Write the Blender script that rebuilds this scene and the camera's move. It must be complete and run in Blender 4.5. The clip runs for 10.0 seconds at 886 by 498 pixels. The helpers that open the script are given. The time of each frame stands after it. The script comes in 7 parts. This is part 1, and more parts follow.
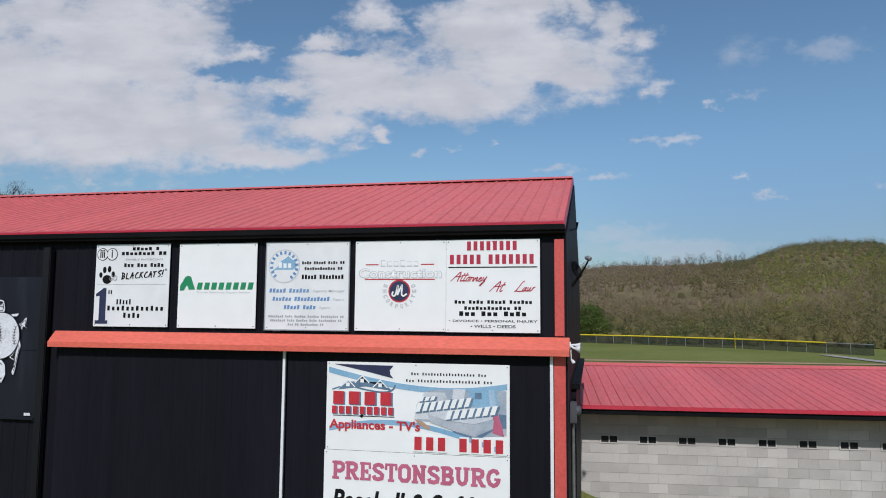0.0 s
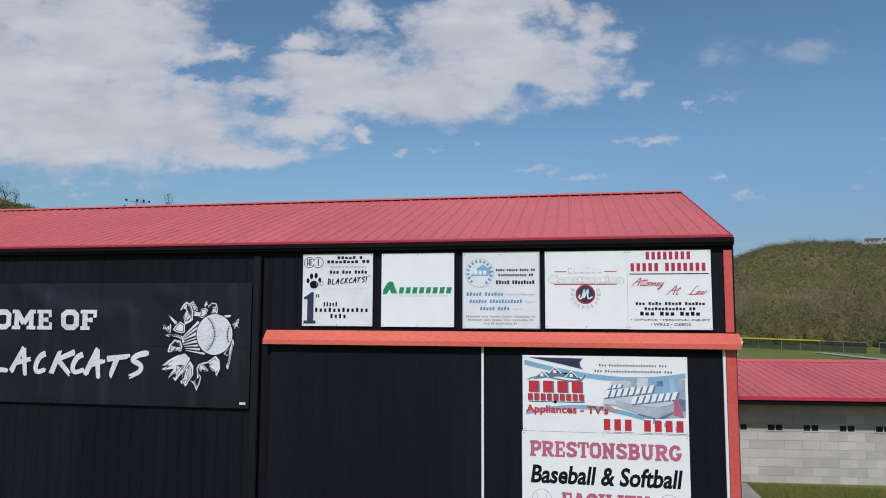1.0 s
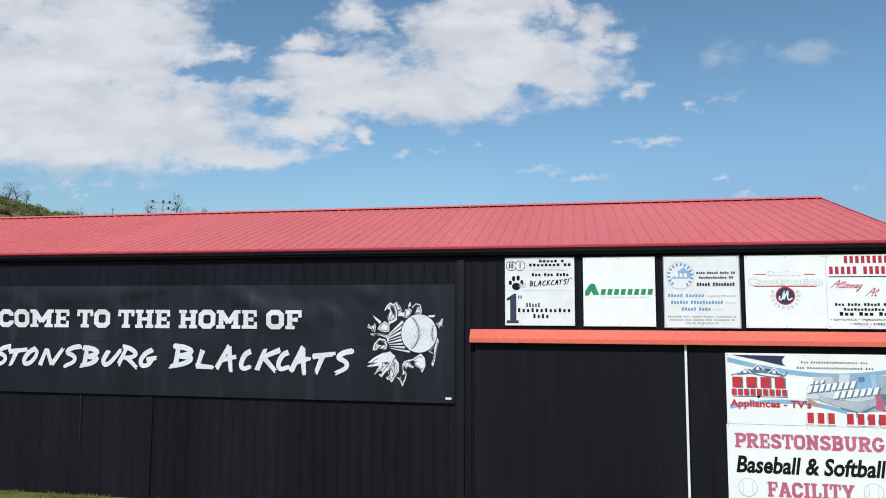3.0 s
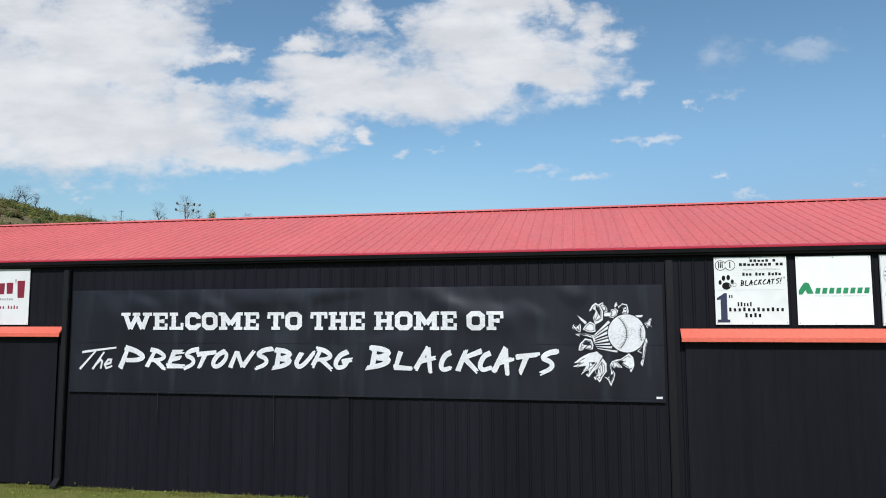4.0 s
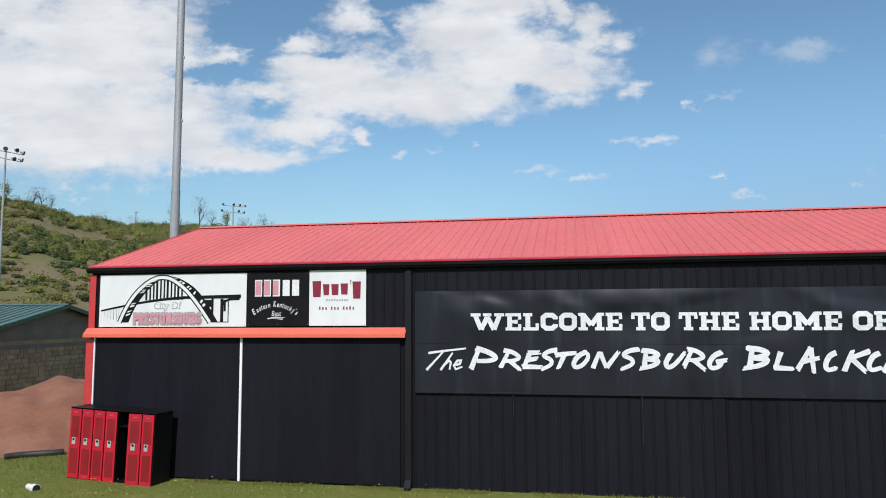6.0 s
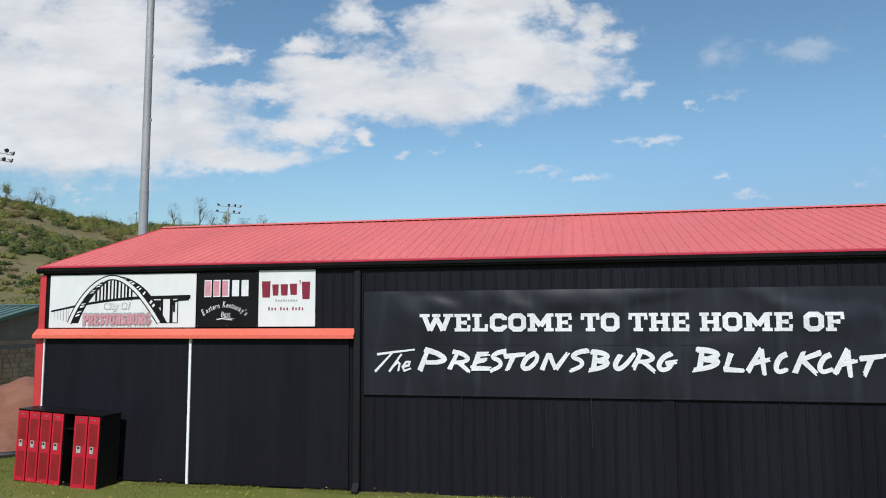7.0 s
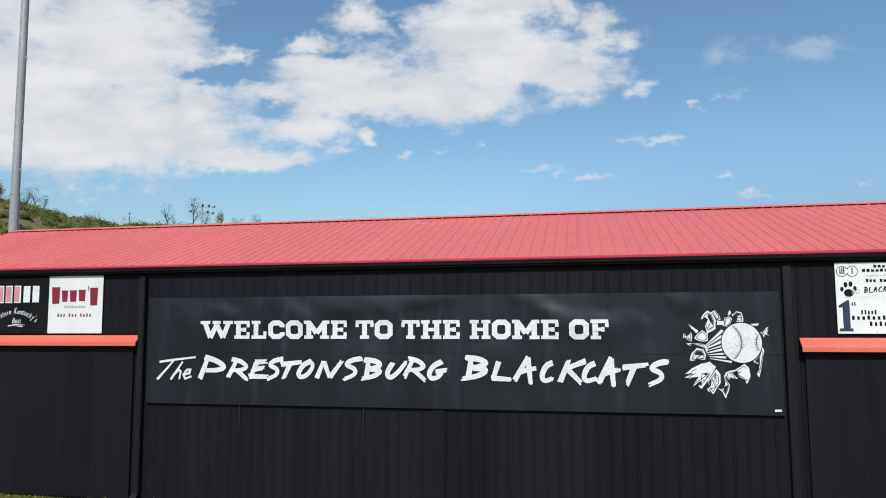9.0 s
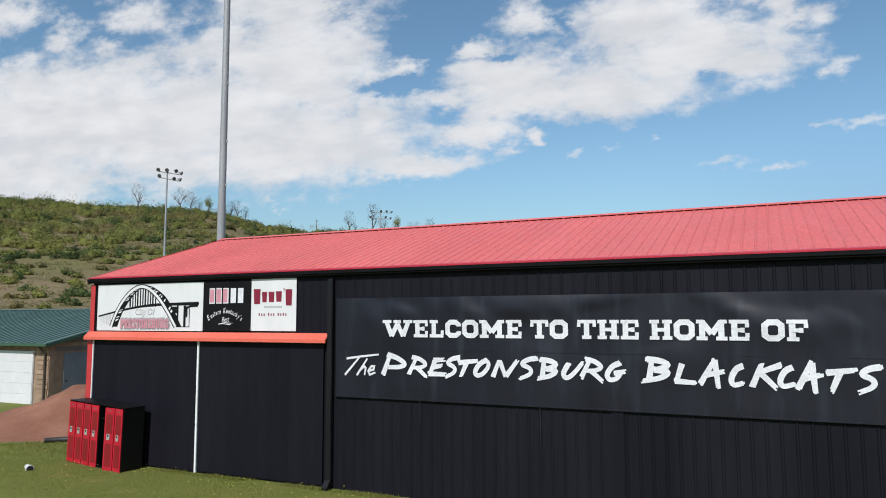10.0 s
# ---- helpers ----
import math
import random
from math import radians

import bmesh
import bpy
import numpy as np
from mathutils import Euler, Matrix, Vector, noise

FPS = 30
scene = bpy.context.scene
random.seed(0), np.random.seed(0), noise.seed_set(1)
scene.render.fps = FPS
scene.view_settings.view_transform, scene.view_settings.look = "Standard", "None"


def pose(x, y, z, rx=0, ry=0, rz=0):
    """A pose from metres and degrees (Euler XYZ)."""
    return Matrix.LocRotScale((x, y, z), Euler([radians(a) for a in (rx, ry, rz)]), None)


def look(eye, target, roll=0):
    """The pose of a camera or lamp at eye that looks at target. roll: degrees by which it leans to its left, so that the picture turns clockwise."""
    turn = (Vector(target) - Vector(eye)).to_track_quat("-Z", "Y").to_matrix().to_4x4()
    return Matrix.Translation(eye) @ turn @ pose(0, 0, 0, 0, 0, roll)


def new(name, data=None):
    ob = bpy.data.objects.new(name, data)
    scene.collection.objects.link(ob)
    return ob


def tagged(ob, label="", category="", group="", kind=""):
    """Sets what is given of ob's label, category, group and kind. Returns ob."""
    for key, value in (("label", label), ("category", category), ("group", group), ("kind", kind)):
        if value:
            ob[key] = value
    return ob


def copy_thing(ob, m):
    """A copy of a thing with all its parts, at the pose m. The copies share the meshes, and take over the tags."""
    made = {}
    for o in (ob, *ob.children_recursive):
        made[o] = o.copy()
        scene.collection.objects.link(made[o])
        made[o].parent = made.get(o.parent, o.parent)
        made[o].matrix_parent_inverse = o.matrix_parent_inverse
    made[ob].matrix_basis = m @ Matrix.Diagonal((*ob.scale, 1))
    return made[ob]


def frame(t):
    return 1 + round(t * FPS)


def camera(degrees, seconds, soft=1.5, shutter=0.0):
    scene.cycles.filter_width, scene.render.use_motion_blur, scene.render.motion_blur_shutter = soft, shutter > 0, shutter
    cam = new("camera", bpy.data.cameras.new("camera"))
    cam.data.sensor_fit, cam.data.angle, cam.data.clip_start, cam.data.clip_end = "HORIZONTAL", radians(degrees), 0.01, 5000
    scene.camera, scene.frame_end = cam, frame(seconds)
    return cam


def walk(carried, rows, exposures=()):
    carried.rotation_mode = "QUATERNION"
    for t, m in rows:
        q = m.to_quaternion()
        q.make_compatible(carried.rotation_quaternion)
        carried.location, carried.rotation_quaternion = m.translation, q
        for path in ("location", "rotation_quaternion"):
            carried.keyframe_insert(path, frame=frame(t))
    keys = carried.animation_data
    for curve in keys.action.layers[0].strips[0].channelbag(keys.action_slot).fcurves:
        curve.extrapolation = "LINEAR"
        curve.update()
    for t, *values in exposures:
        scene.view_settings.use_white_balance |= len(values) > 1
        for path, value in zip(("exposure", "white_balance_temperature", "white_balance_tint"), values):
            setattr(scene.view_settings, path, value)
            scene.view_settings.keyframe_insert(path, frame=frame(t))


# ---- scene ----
cam = camera(64.4, 10.0, soft=1.0)
PATH = [
    (0, (0.309, -9.173, 3.582), (-0.103, -7.224, 3.764), 0.4),
    (0.2, (-0.109, -9.58, 3.595), (-0.472, -7.621, 3.773), 0.4),
    (0.5, (-0.825, -10.28, 3.588), (-1.187, -8.322, 3.77), 0.4),
    (1, (-2.41, -11.274, 3.567), (-2.771, -9.316, 3.75), 0.2),
    (1.5, (-3.532, -11.973, 3.578), (-3.894, -10.014, 3.761), 0.2),
    (2, (-3.885, -12.196, 3.567), (-4.25, -10.239, 3.752), 0.2),
    (2.2, (-4.086, -12.232, 3.567), (-4.45, -10.274, 3.752), 0.3),
    (2.5, (-4.544, -12.345, 3.562), (-4.908, -10.387, 3.747), 0.27),
    (2.8, (-5.188, -12.499, 3.552), (-5.552, -10.541, 3.737), 0.25),
    (3.05, (-5.856, -12.655, 3.545), (-6.221, -10.697, 3.73), 0.22),
    (3.3, (-6.636, -12.833, 3.545), (-7.001, -10.875, 3.73), 0.2),
    (3.5, (-7.334, -13.0, 3.556), (-7.7, -11.043, 3.743), 0.0),
    (4, (-9.358, -13.381, 3.556), (-9.723, -11.424, 3.741), -0.2),
    (4.5, (-11.775, -13.818, 3.56), (-12.136, -11.86, 3.746), -0.2),
    (5, (-14.308, -14.29, 3.559), (-14.666, -12.332, 3.746), -0.2),
    (5.5, (-15.884, -14.597, 3.578), (-16.243, -12.638, 3.764), -0.3),
    (5.7, (-16.273, -14.634, 3.58), (-16.631, -12.676, 3.767), -0.3),
    (5.9, (-16.509, -14.655, 3.581), (-16.869, -12.697, 3.768), -0.3),
    (6.1, (-16.59, -14.655, 3.582), (-16.951, -12.697, 3.769), -0.3),
    (6.3, (-16.535, -14.627, 3.583), (-16.898, -12.669, 3.771), -0.3),
    (6.55, (-16.304, -14.545, 3.585), (-16.669, -12.588, 3.773), -0.3),
    (6.8, (-15.927, -14.4, 3.586), (-16.294, -12.443, 3.774), -0.3),
    (7, (-15.521, -14.23, 3.583), (-15.889, -12.273, 3.771), -0.3),
    (7.5, (-14.019, -13.85, 3.624), (-14.391, -11.894, 3.811), -0.2),
    (8, (-12.175, -13.537, 3.652), (-12.551, -11.582, 3.84), -0.3),
    (8.5, (-11.379, -13.243, 3.693), (-11.757, -11.288, 3.881), -0.2),
    (9, (-11.191, -13.142, 3.706), (-11.568, -11.186, 3.893), -0.3),
    (9.2, (-11.173, -13.098, 3.694), (-11.552, -11.143, 3.882), -0.4),
    (9.4, (-11.257, -13.097, 3.67), (-11.704, -11.157, 3.862), -0.3),
    (9.5, (-11.262, -13.145, 3.665), (-11.848, -11.239, 3.859), -0.4),
    (9.7, (-11.289, -13.161, 3.659), (-12.053, -11.323, 3.853), -0.2),
    (10, (-11.236, -13.124, 3.683), (-12.072, -11.318, 3.874), -0.2),
]
walk(cam, [(t, look(eye, target, roll)) for t, eye, target, roll in PATH],
     exposures=((0.0, -0.47, 6060, 14), (0.5, -0.55, 6010, 14), (1.0, -0.56, 5990, 13.5), (1.5, -0.45, 5990, 13), (2.0, -0.32, 6030, 12),
                (3.5, -0.14, 6200, 10), (4.5, -0.06, 6270, 10), (5.5, -0.03, 6300, 10), (7.0, -0.09, 6300, 10), (10.0, -0.09, 6340, 10)))

# ---- world: clear spring sky with a broken cloud bank ----
SUN_AZ, SUN_EL = 178.0, 43.0          # degrees clockwise from +y, degrees above the horizon
sun_dir = Vector((math.sin(radians(SUN_AZ)) * math.cos(radians(SUN_EL)), math.cos(radians(SUN_AZ)) * math.cos(radians(SUN_EL)), math.sin(radians(SUN_EL))))
sun = new("sun", bpy.data.lights.new("sun", "SUN"))
sun.data.energy, sun.data.angle, sun.data.color = 4.0, radians(0.6), (1.0, 0.962, 0.91)
sun.matrix_world = look(sun_dir * 60, (0, 0, 0))

world = bpy.data.worlds.new("world")
scene.world = world
world.use_nodes = True
WT = world.node_tree
WN, WL = WT.nodes, WT.links
SKY_STRENGTH = 0.12


def wnode(kind):
    return WN.new(kind)


def wmath(op, a, b=None, c=None):
    n = wnode("ShaderNodeMath")
    n.operation = op
    for i, v in enumerate((a, b, c)):
        if v is None:
            continue
        if isinstance(v, (int, float)):
            n.inputs[i].default_value = v
        else:
            WL.new(v, n.inputs[i])
    return n.outputs[0]


def wstep(v, lo, hi):
    n = wnode("ShaderNodeMapRange")
    n.interpolation_type = "SMOOTHSTEP"
    n.inputs["From Min"].default_value, n.inputs["From Max"].default_value = lo, hi
    WL.new(v, n.inputs["Value"])
    return n.outputs["Result"]


sky = wnode("ShaderNodeTexSky")
sky.sky_type, sky.sun_disc = "NISHITA", False
sky.sun_elevation, sky.sun_rotation = radians(SUN_EL), radians(SUN_AZ)
sky.air_density, sky.dust_density, sky.ozone_density, sky.altitude = 1.0, 0.3, 1.0, 250

way = wnode("ShaderNodeTexCoord").outputs["Generated"]
way_parts = wnode("ShaderNodeSeparateXYZ")
WL.new(way, way_parts.inputs[0])
wnode_z = way_parts.outputs["Z"]
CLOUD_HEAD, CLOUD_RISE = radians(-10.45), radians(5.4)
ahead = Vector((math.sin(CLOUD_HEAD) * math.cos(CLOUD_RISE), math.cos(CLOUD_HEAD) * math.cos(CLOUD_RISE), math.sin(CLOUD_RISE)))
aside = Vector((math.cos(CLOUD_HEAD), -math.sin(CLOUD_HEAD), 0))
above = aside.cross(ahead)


def wdot(v):
    n = wnode("ShaderNodeVectorMath")
    n.operation = "DOT_PRODUCT"
    WL.new(way, n.inputs[0])
    n.inputs[1].default_value = v
    return n.outputs["Value"]


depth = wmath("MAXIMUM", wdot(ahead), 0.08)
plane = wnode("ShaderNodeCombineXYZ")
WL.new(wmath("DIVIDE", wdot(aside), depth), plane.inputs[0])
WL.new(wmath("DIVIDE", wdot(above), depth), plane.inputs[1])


def wnoise(scale, detail, rough, stretch, shift):
    m = wnode("ShaderNodeMapping")
    m.inputs["Scale"].default_value, m.inputs["Location"].default_value = stretch, shift
    WL.new(plane.outputs[0], m.inputs["Vector"])
    n = wnode("ShaderNodeTexNoise")
    n.inputs["Scale"].default_value, n.inputs["Detail"].default_value, n.inputs["Roughness"].default_value = scale, detail, rough
    WL.new(m.outputs[0], n.inputs["Vector"])
    return n.outputs


# the outlines wander with the air's own swirls
swept = plane
for scale, detail, rough, stretch, shift, amount in ((17.0, 5.0, 0.6, (0.8, 1.3, 1), (7.7, 2.9, 0), (0.085, 0.050, 0)), (60.0, 4.0, 0.62, (0.8, 1.1, 1), (3.3, 8.1, 0), (0.034, 0.024, 0))):
    off, drift = wnode("ShaderNodeVectorMath"), wnode("ShaderNodeVectorMath")
    off.operation, drift.operation = "SUBTRACT", "MULTIPLY_ADD"
    WL.new(wnoise(scale, detail, rough, stretch, shift)["Color"], off.inputs[0])
    off.inputs[1].default_value = (0.5, 0.5, 0.5)
    WL.new(off.outputs[0], drift.inputs[0])
    drift.inputs[1].default_value = amount
    WL.new(swept.outputs[0], drift.inputs[2])
    swept = drift

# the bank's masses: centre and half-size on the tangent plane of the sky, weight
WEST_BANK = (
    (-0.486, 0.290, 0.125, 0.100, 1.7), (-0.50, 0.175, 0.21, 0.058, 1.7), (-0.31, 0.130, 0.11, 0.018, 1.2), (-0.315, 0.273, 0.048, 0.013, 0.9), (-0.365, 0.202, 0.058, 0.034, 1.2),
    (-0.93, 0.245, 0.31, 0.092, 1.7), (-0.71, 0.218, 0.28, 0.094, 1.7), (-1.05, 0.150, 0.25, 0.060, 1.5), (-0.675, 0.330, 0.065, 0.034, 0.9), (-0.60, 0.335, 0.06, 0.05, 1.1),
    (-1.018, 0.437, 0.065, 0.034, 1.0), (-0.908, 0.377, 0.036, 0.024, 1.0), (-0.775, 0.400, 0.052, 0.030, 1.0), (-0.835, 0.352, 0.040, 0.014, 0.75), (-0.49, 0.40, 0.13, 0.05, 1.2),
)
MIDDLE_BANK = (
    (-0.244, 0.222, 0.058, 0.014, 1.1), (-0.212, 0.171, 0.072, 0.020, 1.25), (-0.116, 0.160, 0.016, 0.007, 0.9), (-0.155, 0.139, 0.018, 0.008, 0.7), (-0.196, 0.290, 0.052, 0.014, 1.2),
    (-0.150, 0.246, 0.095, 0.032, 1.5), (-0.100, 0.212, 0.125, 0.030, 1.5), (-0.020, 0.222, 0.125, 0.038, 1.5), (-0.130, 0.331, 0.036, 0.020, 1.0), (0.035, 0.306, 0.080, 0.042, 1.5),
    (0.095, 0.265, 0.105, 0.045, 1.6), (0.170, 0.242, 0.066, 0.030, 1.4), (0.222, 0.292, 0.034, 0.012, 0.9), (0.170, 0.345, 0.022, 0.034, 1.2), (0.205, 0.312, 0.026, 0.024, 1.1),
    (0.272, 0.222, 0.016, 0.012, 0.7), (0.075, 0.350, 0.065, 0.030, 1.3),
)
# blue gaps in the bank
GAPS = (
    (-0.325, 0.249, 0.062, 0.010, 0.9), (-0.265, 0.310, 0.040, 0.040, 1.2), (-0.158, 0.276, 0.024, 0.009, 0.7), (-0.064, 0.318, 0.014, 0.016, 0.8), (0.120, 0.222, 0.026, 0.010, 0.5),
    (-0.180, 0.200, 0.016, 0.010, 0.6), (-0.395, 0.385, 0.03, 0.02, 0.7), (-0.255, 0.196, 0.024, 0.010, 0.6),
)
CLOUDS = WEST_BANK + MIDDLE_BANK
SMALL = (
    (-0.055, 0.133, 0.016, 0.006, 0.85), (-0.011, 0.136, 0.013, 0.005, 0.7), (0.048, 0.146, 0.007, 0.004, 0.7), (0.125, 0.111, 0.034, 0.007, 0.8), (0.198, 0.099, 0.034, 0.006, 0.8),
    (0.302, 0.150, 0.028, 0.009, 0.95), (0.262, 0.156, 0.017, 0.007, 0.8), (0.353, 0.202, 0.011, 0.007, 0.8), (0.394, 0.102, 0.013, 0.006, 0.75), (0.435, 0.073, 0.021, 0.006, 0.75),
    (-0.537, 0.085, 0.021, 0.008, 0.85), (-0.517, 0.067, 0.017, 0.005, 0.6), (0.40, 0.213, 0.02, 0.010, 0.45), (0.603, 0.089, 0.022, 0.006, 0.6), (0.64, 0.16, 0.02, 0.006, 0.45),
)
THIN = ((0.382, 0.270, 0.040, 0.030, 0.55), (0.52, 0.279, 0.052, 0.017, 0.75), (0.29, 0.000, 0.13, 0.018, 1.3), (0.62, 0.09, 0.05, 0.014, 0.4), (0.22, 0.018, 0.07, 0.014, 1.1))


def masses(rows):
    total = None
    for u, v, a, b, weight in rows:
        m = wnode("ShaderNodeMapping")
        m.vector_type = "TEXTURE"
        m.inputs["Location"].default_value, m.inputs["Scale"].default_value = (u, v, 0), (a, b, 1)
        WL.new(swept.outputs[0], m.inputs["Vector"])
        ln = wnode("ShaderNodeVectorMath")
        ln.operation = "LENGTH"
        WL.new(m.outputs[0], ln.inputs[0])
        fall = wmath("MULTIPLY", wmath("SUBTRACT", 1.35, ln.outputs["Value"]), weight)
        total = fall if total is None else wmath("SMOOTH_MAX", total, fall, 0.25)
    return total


billow = wnoise(15.0, 8.0, 0.56, (0.75, 1.45, 1), (0.3, 0.7, 0))
wisps = wnoise(36.0, 6.0, 0.60, (0.7, 1.3, 1), (4.2, 1.1, 0))
flecks = wnoise(95.0, 4.0, 0.6, (0.7, 1.1, 1), (2.2, 5.1, 0))
lumps = wnode("ShaderNodeTexVoronoi")
lumps.feature, lumps.inputs["Scale"].default_value, lumps.inputs["Smoothness"].default_value = "SMOOTH_F1", 21.0, 0.6
drift = wnode("ShaderNodeMapping")
drift.inputs["Scale"].default_value = (0.75, 1.35, 1)
WL.new(plane.outputs[0], drift.inputs["Vector"])
WL.new(drift.outputs[0], lumps.inputs["Vector"])


def centred(v, amount):
    return wmath("MULTIPLY", wmath("SUBTRACT", v, 0.5), amount)


shape = wmath("ADD", centred(billow["Fac"], 2.2), centred(wisps["Fac"], 1.5))
frayed = wmath("ADD", wmath("ADD", shape, centred(flecks["Fac"], 0.6)), centred(lumps.outputs["Distance"], -0.6))
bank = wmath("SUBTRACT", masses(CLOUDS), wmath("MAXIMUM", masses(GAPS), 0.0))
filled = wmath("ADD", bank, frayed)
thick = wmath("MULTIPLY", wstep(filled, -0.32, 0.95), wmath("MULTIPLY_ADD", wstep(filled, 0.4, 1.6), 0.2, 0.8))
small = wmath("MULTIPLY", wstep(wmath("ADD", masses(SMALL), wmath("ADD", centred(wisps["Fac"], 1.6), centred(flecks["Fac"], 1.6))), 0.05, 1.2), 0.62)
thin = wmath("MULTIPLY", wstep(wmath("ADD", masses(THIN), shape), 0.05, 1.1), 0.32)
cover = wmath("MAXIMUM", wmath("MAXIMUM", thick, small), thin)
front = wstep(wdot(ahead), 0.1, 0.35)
# the rest of the dome: scattered fair-weather cloud
round_noise = wnode("ShaderNodeTexNoise")
round_noise.inputs["Scale"].default_value, round_noise.inputs["Detail"].default_value = 3.2, 8
WL.new(way, round_noise.inputs["Vector"])
rest = wmath("MULTIPLY", wstep(round_noise.outputs["Fac"], 0.5, 0.66), 0.8)
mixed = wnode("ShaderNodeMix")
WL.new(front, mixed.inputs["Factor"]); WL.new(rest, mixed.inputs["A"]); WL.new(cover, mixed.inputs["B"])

tone = wnode("ShaderNodeMix")
tone.data_type = "RGBA"
grey_noise = wnoise(11.0, 7.0, 0.58, (0.6, 2.0, 1), (1.7, 3.1, 0))
lit_side = wmath("ADD", wmath("MULTIPLY", wstep(grey_noise["Fac"], 0.34, 0.64), 0.7), wmath("MULTIPLY", wstep(lumps.outputs["Distance"], 0.55, 0.15), 0.3))
WL.new(lit_side, tone.inputs["Factor"])
tone.inputs["A"].default_value, tone.inputs["B"].default_value = (0.72, 0.728, 0.75, 1), (0.88, 0.878, 0.882, 1)
sky_bg, cloud_bg = WN["Background"], wnode("ShaderNodeBackground")
clear = wnode("ShaderNodeMix")
clear.data_type, clear.blend_type = "RGBA", "MULTIPLY"
clear.inputs["Factor"].default_value = 1.0
haze = wnode("ShaderNodeMix")
haze.data_type = "RGBA"
haze.inputs["B"].default_value = (0.90, 1.07, 1.05, 1)
low_haze = wnode("ShaderNodeMix")
low_haze.data_type = "RGBA"
low_haze.inputs["A"].default_value, low_haze.inputs["B"].default_value = (0.95, 1.07, 1.02, 1), (0.73, 0.83, 0.92, 1)
WL.new(wstep(wdot(aside), -0.05, 0.40), low_haze.inputs["Factor"])
WL.new(low_haze.outputs["Result"], haze.inputs["A"])
WL.new(wstep(wnode_z, 0.06, 0.30), haze.inputs["Factor"])
WL.new(haze.outputs["Result"], clear.inputs["B"])
low_air = wmath("MULTIPLY_ADD", wstep(wnode_z, 0.0, 0.24), 0.33, 0.68)
dim = wnode("ShaderNodeVectorMath")
dim.operation = "SCALE"
WL.new(sky.outputs[0], dim.inputs[0])
WL.new(low_air, dim.inputs["Scale"])
WL.new(dim.outputs[0], clear.inputs["A"])
WL.new(clear.outputs["Result"], sky_bg.inputs["Color"])
sky_bg.inputs["Strength"].default_value = SKY_STRENGTH
WL.new(tone.outputs["Result"], cloud_bg.inputs["Color"])
cloud_bg.inputs["Strength"].default_value = 1.0
both = wnode("ShaderNodeMixShader")
WL.new(mixed.outputs["Result"], both.inputs[0]); WL.new(sky_bg.outputs[0], both.inputs[1]); WL.new(cloud_bg.outputs[0], both.inputs[2])
WL.new(both.outputs[0], WN["World Output"].inputs["Surface"])

